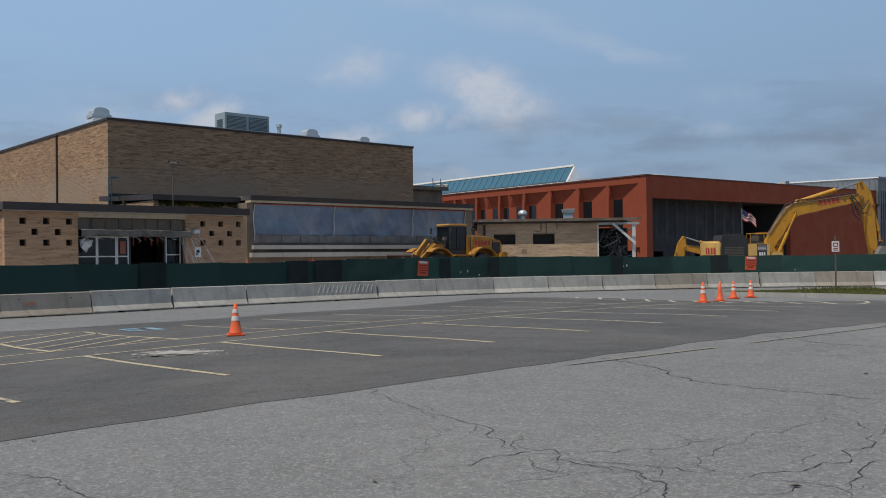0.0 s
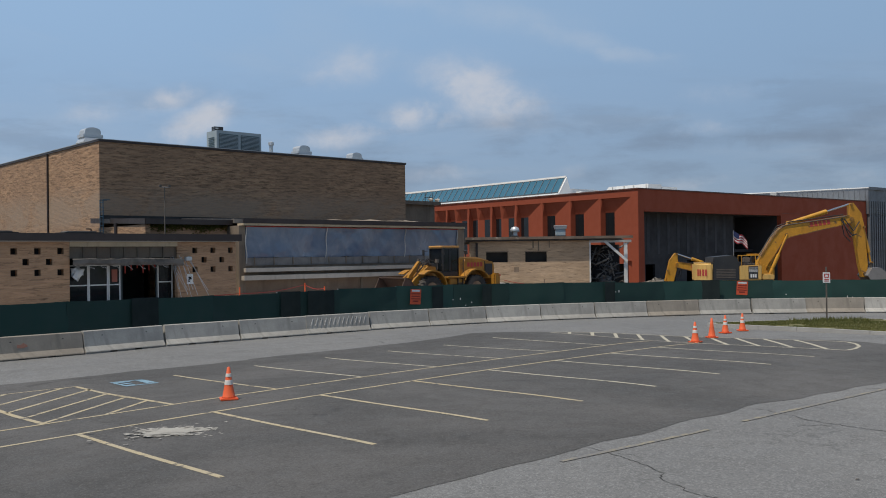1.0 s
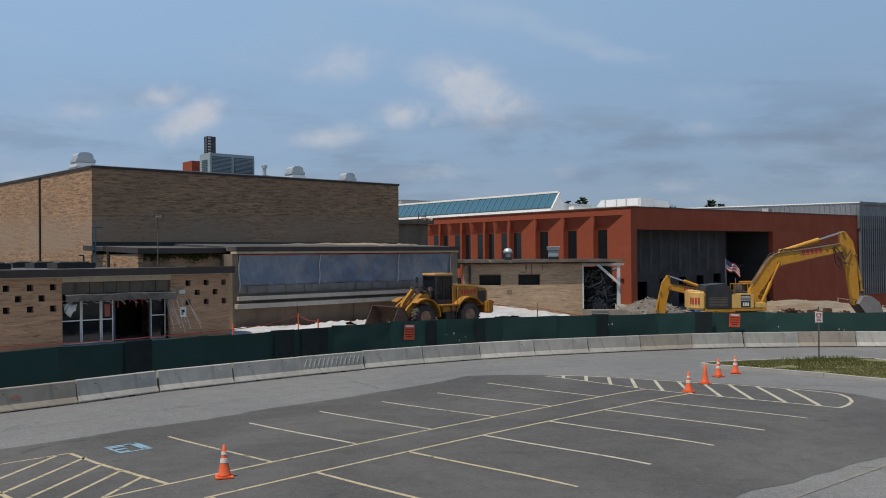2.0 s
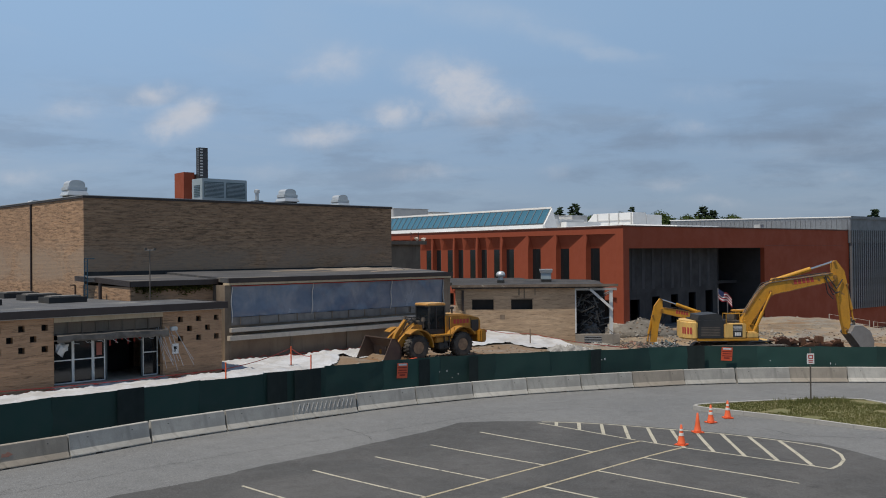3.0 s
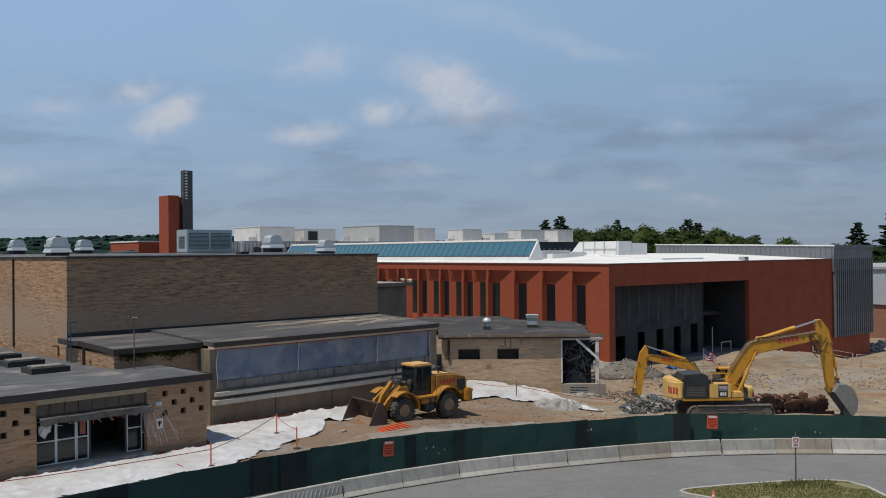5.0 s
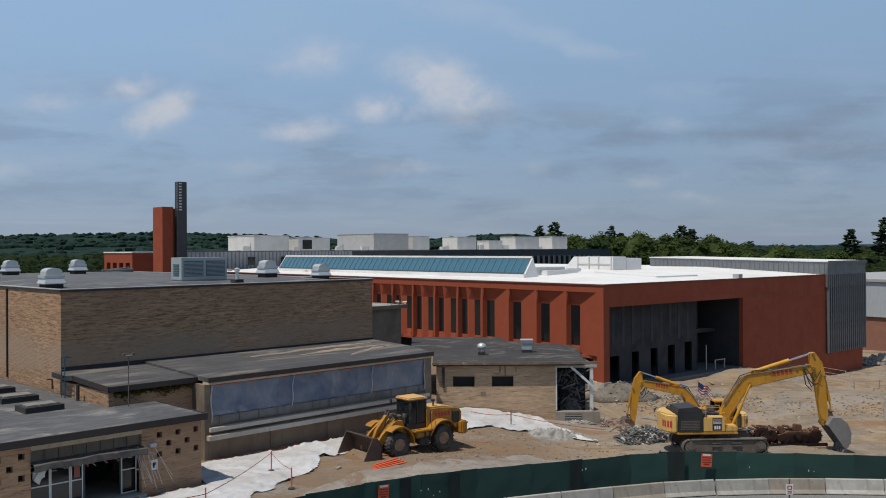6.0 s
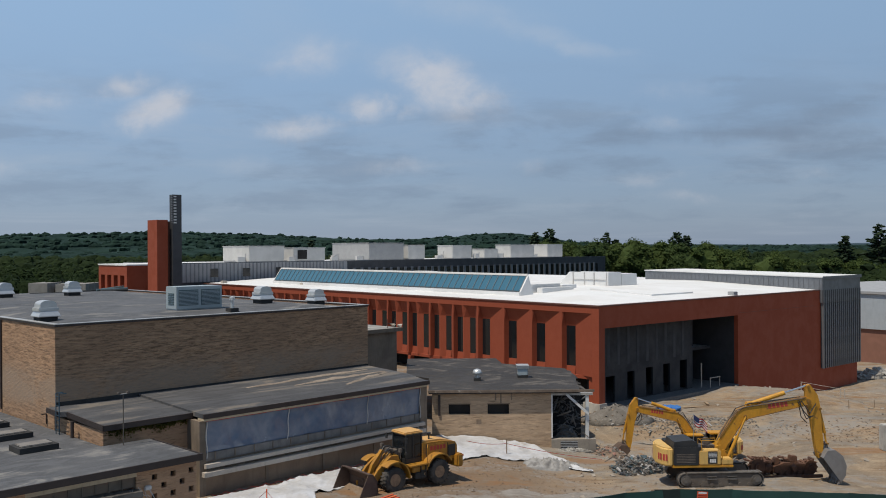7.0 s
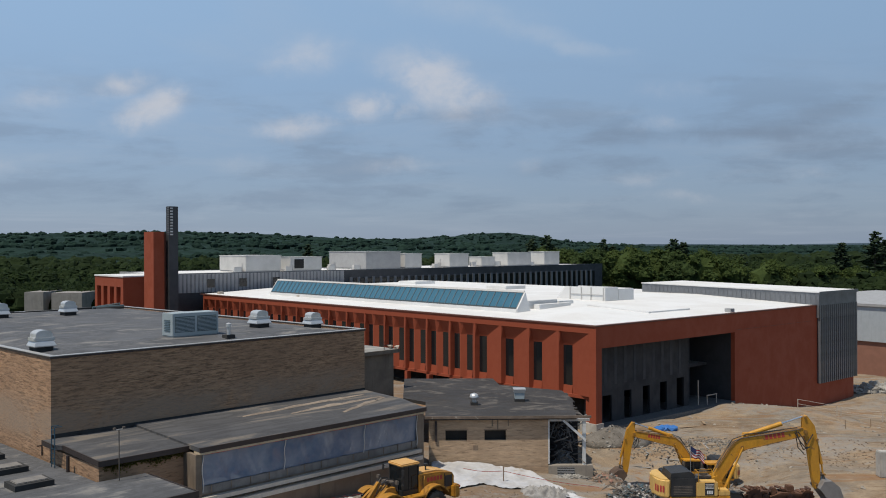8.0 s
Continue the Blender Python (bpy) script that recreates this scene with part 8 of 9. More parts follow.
def fence_at(x):
    y = fence_y(x)
    a = math.degrees(math.atan2(fence_y(x + 0.3) - fence_y(x - 0.3), 0.6))
    return y, a


for x in (-2.45, 14.7):
    y, a = fence_at(x)
    t = thing("fence_notice", "orange warning notice hung on the green fence", "sign", pose(x, y, 0.72, 0, 0, a) @ pose(0, -0.07, 0, 2, 3, 0), "orange fence notices")
    part("board", Shape().soft_box(-0.29, 0.29, -0.012, 0.0, 0, 0.72, 0.005), "sign_orange", t)
    for k, (w, h) in enumerate(((0.44, 0.09), (0.5, 0.04), (0.46, 0.04), (0.5, 0.04), (0.3, 0.06))):
        part("print_bar", Shape().box(-w / 2, w / 2, -0.017, -0.013, 0.60 - 0.12 * k, 0.60 - 0.12 * k + h), "sign_white" if k == 0 else "sign_ink", t)
for x, w in ((-12.4, 0.55), (-7.65, 0.46), (-6.45, 0.64), (-1.4, 0.3), (12.85, 0.7), (1.0, 0.25), (7.4, 0.3)):
    y, a = fence_at(x)
    sh, p = Shape(), []
    for i in range(9):
        for k in range(5):
            p.append((-w + 2 * w * i / 8, 0.02 * noise.noise(Vector((i * 0.6, k * 0.5, x))), 0.03 + 1.58 * k / 4))
    sh.add(p, [(i * 5 + k, (i + 1) * 5 + k, (i + 1) * 5 + k + 1, i * 5 + k + 1) for i in range(8) for k in range(4)])
    part("doubled_screen", sh, "fence_dark", fence, "doubled darker screen fabric", pose(x, y, -0.1, 0, 0, a) @ pose(0, -0.07, 0.02), True)
random.seed(12)
for k in range(9):
    x = random.choice((-14.2, -12.9, -0.6, 0.2, 3.5, 7.9, 9.5, 20.2, 16.9)) + random.uniform(-0.3, 0.3)
    y, a = fence_at(x)
    part("torn_spot", Shape().box(-0.015 - 0.015 * (k % 2), 0.015, -0.004, 0.004, 0, 0.04 + 0.06 * (k % 3 == 0), pose(x, y, 0.55 + 0.15 * (k % 4), 0, 0, a) @ pose(0, -0.08, 0, 0, 15 * (k % 3), 0)), "sign_white", fence)


def ragged_sheet(name, label, inside, x0, x1, y0, y1, step, lift, ruck, seed, mat="white_sheet", parent_m=None):
    """A crumpled sheet lying on the ground wherever inside(x, y) holds."""
    sh = Shape()
    nx, ny = int((x1 - x0) / step), int((y1 - y0) / step)
    index = {}
    def corner(i, j):
        if (i, j) not in index:
            x, y = x0 + step * i, y0 + step * j
            q = Vector((x, y, seed))
            x += 0.25 * noise.noise(q * 0.9)
            y += 0.25 * noise.noise(q * 0.9 + Vector((9, 0, 0)))
            w = (parent_m @ Vector((x, y, 0))) if parent_m else Vector((x, y, 0))
            h = ruck * (0.6 * abs(noise.noise(q * 0.45)) + 1.3 * max(0.0, 1 - abs(noise.noise(q * 0.8 + Vector((0, 3, 0))) * 2.6)) ** 4 + 0.5 * max(0.0, 1 - abs(noise.noise(q * 1.9 + Vector((5, 3, 0))) * 2.6)) ** 5 + 0.08 * noise.noise(q * 3.7))
            index[(i, j)] = len(sh.v)
            sh.v.append((w.x, w.y, terrain(w.x, w.y) + lift + max(0, h) + (0.5 * smooth01((y - 63.2) / 2.4) if seed == 7.0 else 0)))
        return index[(i, j)]
    for j in range(ny):
        for i in range(nx):
            if inside(x0 + step * (i + 0.5), y0 + step * (j + 0.5)):
                sh.f.append((corner(i, j), corner(i + 1, j), corner(i + 1, j + 1), corner(i, j + 1)))
    return solid(name, sh, mat, label, "ground sheet", smooth=True)


def wob(a, b, s):
    return s * noise.noise(Vector((a * 0.7, b * 0.7, 5.5)))


ragged_sheet("ground_sheet", "crumpled white sheeting laid along the old school", lambda u, v: (-17.3 + wob(u, 0, 1.0) < v < (-12.5 if u < 2.35 else -8.25) and u < 16.0 + wob(v, 3, 1.0)) and (u < 1 or v > -16.4 + (u - 1) * 0.42 + wob(u, 9, 0.8)), -13.0, 17.5, -18.4, -8.0, 0.14, 0.04, 0.075, 1.0, parent_m=HALL)
bank, p, NU, NV = Shape(), [], 90, 34
for i in range(NU + 1):
    x = 0.3 + 10.6 * i / NU
    top = 65.95 - 5.3 * smooth01((x - 6.8) / 4.1)
    low = 60.5 + 1.5 * smooth01((x - 1.5) / 4.5) + wob(x, 1, 0.5) - 2.0 * smooth01((x - 7.2) / 3.7)
    for k in range(NV + 1):
        w = k / NV
        y = low + (top - low) * w + 0.15 * noise.noise(Vector((x * 0.8, w * 3, 2)))
        fold = 0.10 * abs(noise.noise(Vector((x * 0.9 + w * 1.5, w * 1.6, 7)))) + 0.09 * (1 - abs(noise.noise(Vector((x * 1.3 - w * 3, w * 2, 1))))) ** 4 + 0.02 * noise.noise(Vector((x * 4, y * 4, 3)))
        p.append((x, y, terrain(x, min(y, 65.9)) + 0.04 + 0.10 * smooth01((y - 63.2) / 2.6) + fold))
bank.add(p, [(i * (NV + 1) + k, (i + 1) * (NV + 1) + k, (i + 1) * (NV + 1) + k + 1, i * (NV + 1) + k + 1) for i in range(NU) for k in range(NV)])
solid("ground_sheet", bank, "white_sheet", "white sheeting banked up against the low building", "ground sheet", smooth=True)
random.seed(23)
canvas, p, NU, NV = Shape(), [], 56, 30
for i in range(NU + 1):
    for k in range(NV + 1):
        a, b = 2 * i / NU - 1, 2 * k / NV - 1
        edge = 1 + 0.28 * noise.noise(Vector((a * 1.6, b * 1.6, 11)))
        x = 8.1 + 1.85 * edge * a * math.sqrt(1 - b * b / 2)
        y = 61.5 + 0.9 * edge * b * math.sqrt(1 - a * a / 2)
        q = min(1.0, math.hypot(a * math.sqrt(1 - b * b / 2), b * math.sqrt(1 - a * a / 2)))
        fold = 0.34 * (1 - abs(noise.noise(Vector((x * 1.5 + y * 0.9, y * 1.9, 5))))) ** 5 + 0.22 * (1 - abs(noise.noise(Vector((x * 3.1 - y * 1.5, y * 2.9, 8))))) ** 4
        p.append((x, y, terrain(x, y) - 0.02 + (1 - q * q) ** 0.6 * (0.16 + fold)))
canvas.add(p, [(i * (NV + 1) + k, (i + 1) * (NV + 1) + k, (i + 1) * (NV + 1) + k + 1, i * (NV + 1) + k + 1) for i in range(NU) for k in range(NV)])
solid("canvas_sheet", canvas, "canvas_grey", "bunched dusty grey canvas heap on the dirt", "canvas", smooth=True)

# barrier tape on posts beside the sheeting
for x, y in ((-10.5, 41.6), (-8.9, 49.3), (-7.25, 45.9)):
    t = thing("tape_post", "orange marker post holding caution tape", "marker post", pose(x, y, terrain(x, y)), "orange marker posts")
    part("post", Shape().rod((0, 0, 0), (0, 0, 1.1), 0.035), "cone_orange", t)
    part("foot", Shape().turned([(0.2, 0), (0.19, 0.06), (0.05, 0.09)], n=12), "curb_black", t)


def tape(points, name="caution_tape", r=0.018):
    sh = Shape()
    for a, b in zip(points, points[1:]):
        a, b = Vector(a), Vector(b)
        n = 14
        line = [a.lerp(b, i / n) - Vector((0, 0, 0.12 * math.sin(math.pi * i / n))) for i in range(n + 1)]
        for p, q in zip(line, line[1:]):
            sh.add([p - Vector((0, 0, r)), q - Vector((0, 0, r)), q + Vector((0, 0, r)), p + Vector((0, 0, r))], [(0, 1, 2, 3)])
    return solid(name, sh, "red_trim", "sagging red caution tape between posts", "caution tape", group="caution tapes")


hz = lambda x, y, h: (x, y, terrain(x, y) + h)
tape([hz(-21.5, 34.6, 0.6), hz(-10.5, 41.6, 0.8), hz(-8.9, 49.3, 1.0), hz(-7.25, 45.9, 1.0)])
tape([hz(-14.3, 45.0, 0.15), hz(-11.6, 41.0, 0.15)])
tape([hz(2.5, 62.8, 0.7), hz(5.3, 63.0, 0.8), hz(11.8, 62.0, 0.4)])
line = [HALL @ Vector((5.4 + 0.9 * k, -8.28, 0)) for k in range(14)]
tape([(p.x, p.y, terrain(p.x, p.y) + 0.18) for p in line])
line = [HALL @ Vector((-9.5 + 1.0 * k, -12.45, 0)) for k in range(12)]
tape([(p.x, p.y, terrain(p.x, p.y) + 0.14) for p in line])
t = thing("marker_post", "thin post by the white sheeting", "marker post", pose(5.3, 62.9, terrain(5.3, 62.9)))
part("post", Shape().rod((0, 0, 0), (0, 0, 1.15), 0.04), "base_brown", t)
net_heap = Shape()
random.seed(14)
for k in range(16):
    net_heap.lump((-14.3 + random.uniform(-0.5, 0.5), 46.9 + random.uniform(-0.3, 0.3), terrain(-14.3, 46.9) + random.uniform(0.08, 0.28)), (0.24, 0.14, 0.14), k, 0.6)
solid("orange_netting", net_heap, "cone_orange", "crumpled orange safety netting by the entrance", "safety netting")
down = thing("fallen_barricade", "fallen orange and white barricade boards", "barricade", pose(-2.6, 50.6, terrain(-2.6, 50.6) + 0.02, 0, 0, 38))
for k in range(4):
    part("board", Shape().box(-1.1 + 0.1 * k, 1.0, -0.35 + 0.2 * k, -0.22 + 0.2 * k, 0.03 * k, 0.03 * k + 0.05, pose(0, 0, 0, 0, -3, 4 * k - 5)), "sign_orange" if k % 2 else "cone_orange", down)
part("foot", Shape().soft_box(0.3, 1.1, -0.75, -0.45, 0, 0.09, 0.02), "curb_black", down)

# ======== rubble ========


def rubble(name, label, cx, cy, rx, ry, high, count, seed, mats, size=(0.08, 0.35), sticks=0, thin=1.0):
    """A heap of broken pieces over a low mound."""
    random.seed(seed)
    t = thing(name, label, "rubble", pose(cx, cy, terrain(cx, cy) - 0.05), "rubble heaps")
    heaps = [Shape() for _ in mats]
    for k in range(count):
        a, q = random.uniform(0, 6.28), random.random() ** 0.6
        x, y = rx * q * math.cos(a), ry * q * math.sin(a)
        s = random.uniform(*size) * random.uniform(0.6, 1.0)
        z = high * (1 - q ** 1.4) * random.uniform(0.75, 1.05)
        heaps[k % len(mats)].box(-s * thin, s * thin, -s * random.uniform(0.4, 1) / thin, s * random.uniform(0.4, 1) / thin, -s * 0.35 / thin, s * 0.35 / thin, pose(x, y, max(0.02, z), random.uniform(-50, 50), random.uniform(-50, 50), random.uniform(0, 360)))
    base = Shape().turned([(1.0, 0), (0.75, 0.34), (0.45, 0.68), (0.2, 0.9), (0.03, 0.97)], n=22)
    base.v = [(x * rx * (1 + 0.2 * noise.noise(Vector((x * 2, y * 2, seed)))), y * ry * (1 + 0.2 * noise.noise(Vector((x * 2, y * 2, seed + 3)))), z * high) for x, y, z in base.v]
    part("mound", base, mats[0], t, "", None, True)
    for sh, mat in zip(heaps, mats):
        tagged(part("broken_masonry", sh, mat, t), kind="stuff")
    for k in range(sticks):
        a = random.uniform(0, 6.28)
        x, y = rx * 0.7 * random.uniform(-1, 1), ry * 0.7 * random.uniform(-1, 1)
        L = random.uniform(0.5, 1.4)
        z = high * 0.6
        part("bent_bar", Shape().tube([(x, y, z), (x + 0.5 * L * math.cos(a), y + 0.5 * L * math.sin(a), z + 0.25 * L), (x + L * math.cos(a), y + L * math.sin(a), z + random.uniform(-0.2, 0.3))], 0.025, 5), "machine_dirty", t)
    return t


rubble("rubble_heap", "heap of grey broken concrete by the new building", 16.5, 79.5, 3.6, 2.8, 1.5, 420, 1, ("grey_spoil", "rubble_grey", "base_brown"), (0.04, 0.16))
rubble("rubble_heap", "tangle of torn metal and green-grey debris", 14.3, 60.4, 1.9, 1.5, 0.75, 800, 2, ("rubble_dark", "canopy_grey", "rubble_dark", "grey_spoil", "ac_dark", "sill_grey", "film_seam"), (0.09, 0.30), 34, 2.1)
rubble("rubble_heap", "broken brick and plaster at the torn corner", 12.9, 65.2, 1.3, 1.6, 0.55, 190, 3, ("base_brown", "rubble_grey", "pink_debris", "grey_spoil"), (0.05, 0.22), 10, 1.3)
rubble("rubble_heap", "collapsed rubble inside the torn opening", 10.1, 67.4, 1.15, 1.0, 1.6, 240, 4, ("rubble_dark", "grey_spoil"), (0.07, 0.26), 12)
rubble("rubble_heap", "broken plaster along the plinth", 10.4, 65.75, 1.6, 0.45, 0.25, 130, 5, ("rubble_grey", "concrete"), (0.04, 0.14))
rubble("rubble_heap", "scattered broken masonry behind the excavator", 20.5, 64.5, 3.4, 1.8, 0.3, 200, 6, ("base_brown", "rubble_grey", "timber"), (0.06, 0.22), 9, 1.5)


def stones(label, cx, cy, rx, ry, count, seed, mat, size):
    """Crushed stones thinning out from the middle of a patch of soil."""
    random.seed(seed)
    sh = Shape()
    for k in range(count):
        a, q = random.uniform(0, 6.28), random.random() ** 0.75
        x, y, n = cx + rx * q * math.cos(a), cy + ry * q * math.sin(a), random.uniform(*size)
        sh.box(-n, n, -n * random.uniform(0.5, 1), n * random.uniform(0.5, 1), -n * 0.5, n * 0.4, pose(x, y, terrain(x, y) + 0.02, random.uniform(-30, 30), random.uniform(-30, 30), random.uniform(0, 360)))
    solid("crushed_stone", sh, mat, label, "gravel", kind="stuff")


stones("grey crushed stone spread before the new building", 21.5, 77.5, 6.5, 4.5, 700, 9, "grey_spoil", (0.02, 0.09))
stones("broken concrete lying on the soil", 24.5, 76.5, 7.0, 4.0, 160, 12, "rubble_grey", (0.03, 0.11))
stones("brown clods on the dug soil", 37.0, 73.0, 11.0, 5.0, 420, 13, "clod_brown", (0.02, 0.09))
rubble("rubble_heap", "boulders and pipes beside the far building", 61.0, 123.0, 4.5, 2.0, 1.2, 90, 8, ("concrete", "rubble_grey"), (0.25, 0.7))
random.seed(40)
tangle = Shape()
for k in range(70):
    x, y, z = random.uniform(8.9, 11.3), random.uniform(66.6, 69.8), random.uniform(0.9, 3.6)
    L, a, b = random.uniform(0.3, 1.3), random.uniform(0, 6.28), random.uniform(-1.2, 0.6)
    tangle.box(0, L, -0.05, 0.05, -0.02, 0.02, pose(x, y, z, math.degrees(a), math.degrees(b), math.degrees(a)))
part("hanging_scrap", tangle, "rubble_dark", boiler, "dark torn pipes and laths hanging inside")
stones = Shape()
for k in range(900):
    x, y = random.uniform(-6, 52), random.uniform(49.5, 100)
    if y < fence_y(x) + 0.6 or (y > 60 and x < 13):
        continue
    s = random.choice((0.04, 0.05, 0.07, 0.10, 0.16))
    stones.box(-s, s, -s * 0.7, s * 0.7, -s * 0.5, s * 0.5, pose(x, y, terrain(x, y), random.uniform(-30, 30), random.uniform(-30, 30), random.uniform(0, 360)))
solid("loose_stones", stones, "concrete_brown", "loose stones strewn over the soil", "stones", kind="stuff")
gravel = Shape()
cut = steps(-9.5, 30, 0.4)
for x in cut:
    wide = 8.2 + 1.6 * noise.noise(Vector((x * 0.3, 0, 4))) + 0.8 * noise.noise(Vector((x * 1.1, 0, 7)))
    wide *= smooth01((x + 9.6) / 5) * (0.55 + 0.45 * smooth01((14 - x) / 6))
    for k in range(25):
        y = fence_y(x) + 0.25 + wide * k / 24 + (0.12 * noise.noise(Vector((x * 2, k, 1))) if k else 0)
        gravel.v.append((x, y, terrain(x, y) - 0.06 + 0.10 * min(1.0, k / 2, (24 - k) / 4)))
gravel.f = [(i * 25 + k, (i + 1) * 25 + k, (i + 1) * 25 + k + 1, i * 25 + k + 1) for i in range(len(cut) - 1) for k in range(24)]
solid("gravel_strip", gravel, "gravel_pale", "pale crushed gravel along the foot of the fence", "gravel", kind="structure", smooth=True)
clods = Shape()
random.seed(71)
for k in range(1500):
    x, y = random.gauss(2, 7), random.gauss(56.5, 4.5)
    if y < fence_y(x) + 0.5 or (HALL.inverted() @ Vector((x, y, 0))).y > -9 or y > 64:
        continue
    w = random.choice((0.02, 0.025, 0.03, 0.04, 0.06))
    clods.box(-w, w, -w * 0.8, w * 0.8, -w * 0.5, w * 0.5, pose(x, y, terrain(x, y), random.uniform(-40, 40), random.uniform(-40, 40), random.uniform(0, 360)))
solid("soil_clods", clods, "clod_brown", "dark brown clods strewn round the loader", "soil", kind="stuff")
tarp = Shape()
for k in range(10):
    tarp.lump((random.uniform(-0.9, 0.9), random.uniform(-0.5, 0.5), 0.2), (0.5, 0.4, 0.25), k, 0.6)
solid("tarpaulin", tarp, "tarp_blue", "crumpled blue tarpaulin near the new building", "tarpaulin", pose(22.6, 85.2, terrain(22.6, 85.2)))
for k, (x, y, a, L) in enumerate(((24.8, 86.2, 30, 2.6), (27.0, 88.0, 80, 2.0), (19.8, 72.5, 10, 3.0), (23.5, 62.8, 100, 1.6), (19.0, 82.0, 55, 2.4))):
    solid("loose_plank", Shape().box(-L / 2, L / 2, -0.12, 0.12, 0, 0.05), "timber", "loose weathered plank on the soil", "plank", pose(x, y, terrain(x, y) + 0.05, 4, 3, a), "loose planks")
rail = thing("rail_fence", "low pale rail fence behind the spoil bank", "fence", group="")
for a, b in (((41.0, 99.4), (45.2, 99.0)), ((45.6, 98.9), (50.0, 98.4)), ((50.3, 98.3), (55, 97.6))):
    za, zb = terrain(*a), terrain(*b)
    for (x, y), z in ((a, za), (b, zb)):
        part("post", Shape().box(x - 0.035, x + 0.035, y - 0.035, y + 0.035, z - 0.1, z + 1.1), "ledge", rail)
    for h in (0.55, 1.05):
        part("rail", Shape().rod((*a, za + h), (*b, zb + h), 0.022, n=6), "ledge", rail)
for k, (x, y) in enumerate(((41.0, 88), (44.5, 90), (47.8, 92), (52, 97))):
    solid("survey_stake", Shape().box(-0.03, 0.03, -0.02, 0.02, 0, 0.9), "timber", "short timber survey stake in soil", "stake", pose(x, y, terrain(x, y), 3, -4, 20), "survey stakes")
block = thing("concrete_pillar", "pale square concrete block standing on the soil", "concrete block", pose(33.4, 65.6, terrain(33.4, 65.6)))
part("block", Shape().soft_box(-0.45, 0.45, -0.4, 0.4, 0, 1.9, 0.06), "concrete", block)

random.seed(52)
for k in range(46):
    x, y = random.uniform(15.5, 24.5), random.uniform(73, 86)
    L = random.uniform(0.4, 1.8)
    solid("loose_board", Shape().box(-L / 2, L / 2, -0.06, 0.06, 0, 0.03), random.choice(("timber", "edge_pale", "rubble_grey", "base_brown")), "broken board lying on the soil", "board", pose(x, y, terrain(x, y) + 0.02, random.uniform(-5, 5), random.uniform(-8, 8), random.uniform(0, 360)), "broken boards")

# ======== woods and hills ========
ICO = bmesh.new()
bmesh.ops.create_icosphere(ICO, subdivisions=1, radius=1.0)
BALL_V, BALL_F = [q.co.copy() for q in ICO.verts], [[q.index for q in f.verts] for f in ICO.faces]
ICO.free()
ICO = bmesh.new()
bmesh.ops.create_icosphere(ICO, subdivisions=2, radius=1.0)
FINE_V, FINE_F = [q.co.copy() for q in ICO.verts], [[q.index for q in f.verts] for f in ICO.faces]
ICO.free()


def clump(sh, c, size, seed, rough=1.0, fine=False):
    """A ragged bunch of leaves."""
    off = Vector((seed * 1.37 % 97, seed * 0.73 % 89, seed * 2.1 % 83))
    verts, faces = (FINE_V, FINE_F) if fine else (BALL_V, BALL_F)
    k = len(sh.v)
    for q in verts:
        w = 1 + rough * (0.85 * noise.noise(q * 2.3 + off) + 0.5 * noise.noise(q * 6.0 + off))
        sh.v.append((c[0] + q.x * size[0] * w, c[1] + q.y * size[1] * w, c[2] + q.z * size[2] * w))
    sh.f += [tuple(k + i for i in f) for f in faces]


def leaves(sh, hearts, count, reach, high, size):
    """Small leaf bunches scattered round each heart of a crown."""
    for hx, hy, hzz in hearts:
        for j in range(count):
            a, e, q = random.uniform(0, 6.283), random.uniform(-0.5, 1.5), random.uniform(0.75, 1.15)
            ce = math.cos(e)
            x, y, z = hx + reach * q * math.cos(a) * ce, hy + reach * q * math.sin(a) * ce, hzz + high * q * math.sin(e)
            k, w = len(sh.v), size * random.uniform(0.6, 1.3)
            for i in range(3):
                sh.v.append((x + random.uniform(-w, w), y + random.uniform(-w, w), z + random.uniform(-w, w)))
            sh.f.append((k, k + 1, k + 2))


def hill(x, y):
    """Height of the wooded country beyond the school."""
    z = -5 + 5 * noise.noise(Vector((x / 260, y / 260, 3)))
    z += 50 * math.exp(-(((x - 262) / 270) ** 2 + ((y - 3500) / 800) ** 2))
    z += 42 * smooth01((-x + 500) / 1300) * smooth01((y - 900) / 1500) * (1 + 0.5 * noise.noise(Vector((x / 500, y / 700, 8))))
    z += 12 * smooth01((y - 1500) / 2500)
    return z


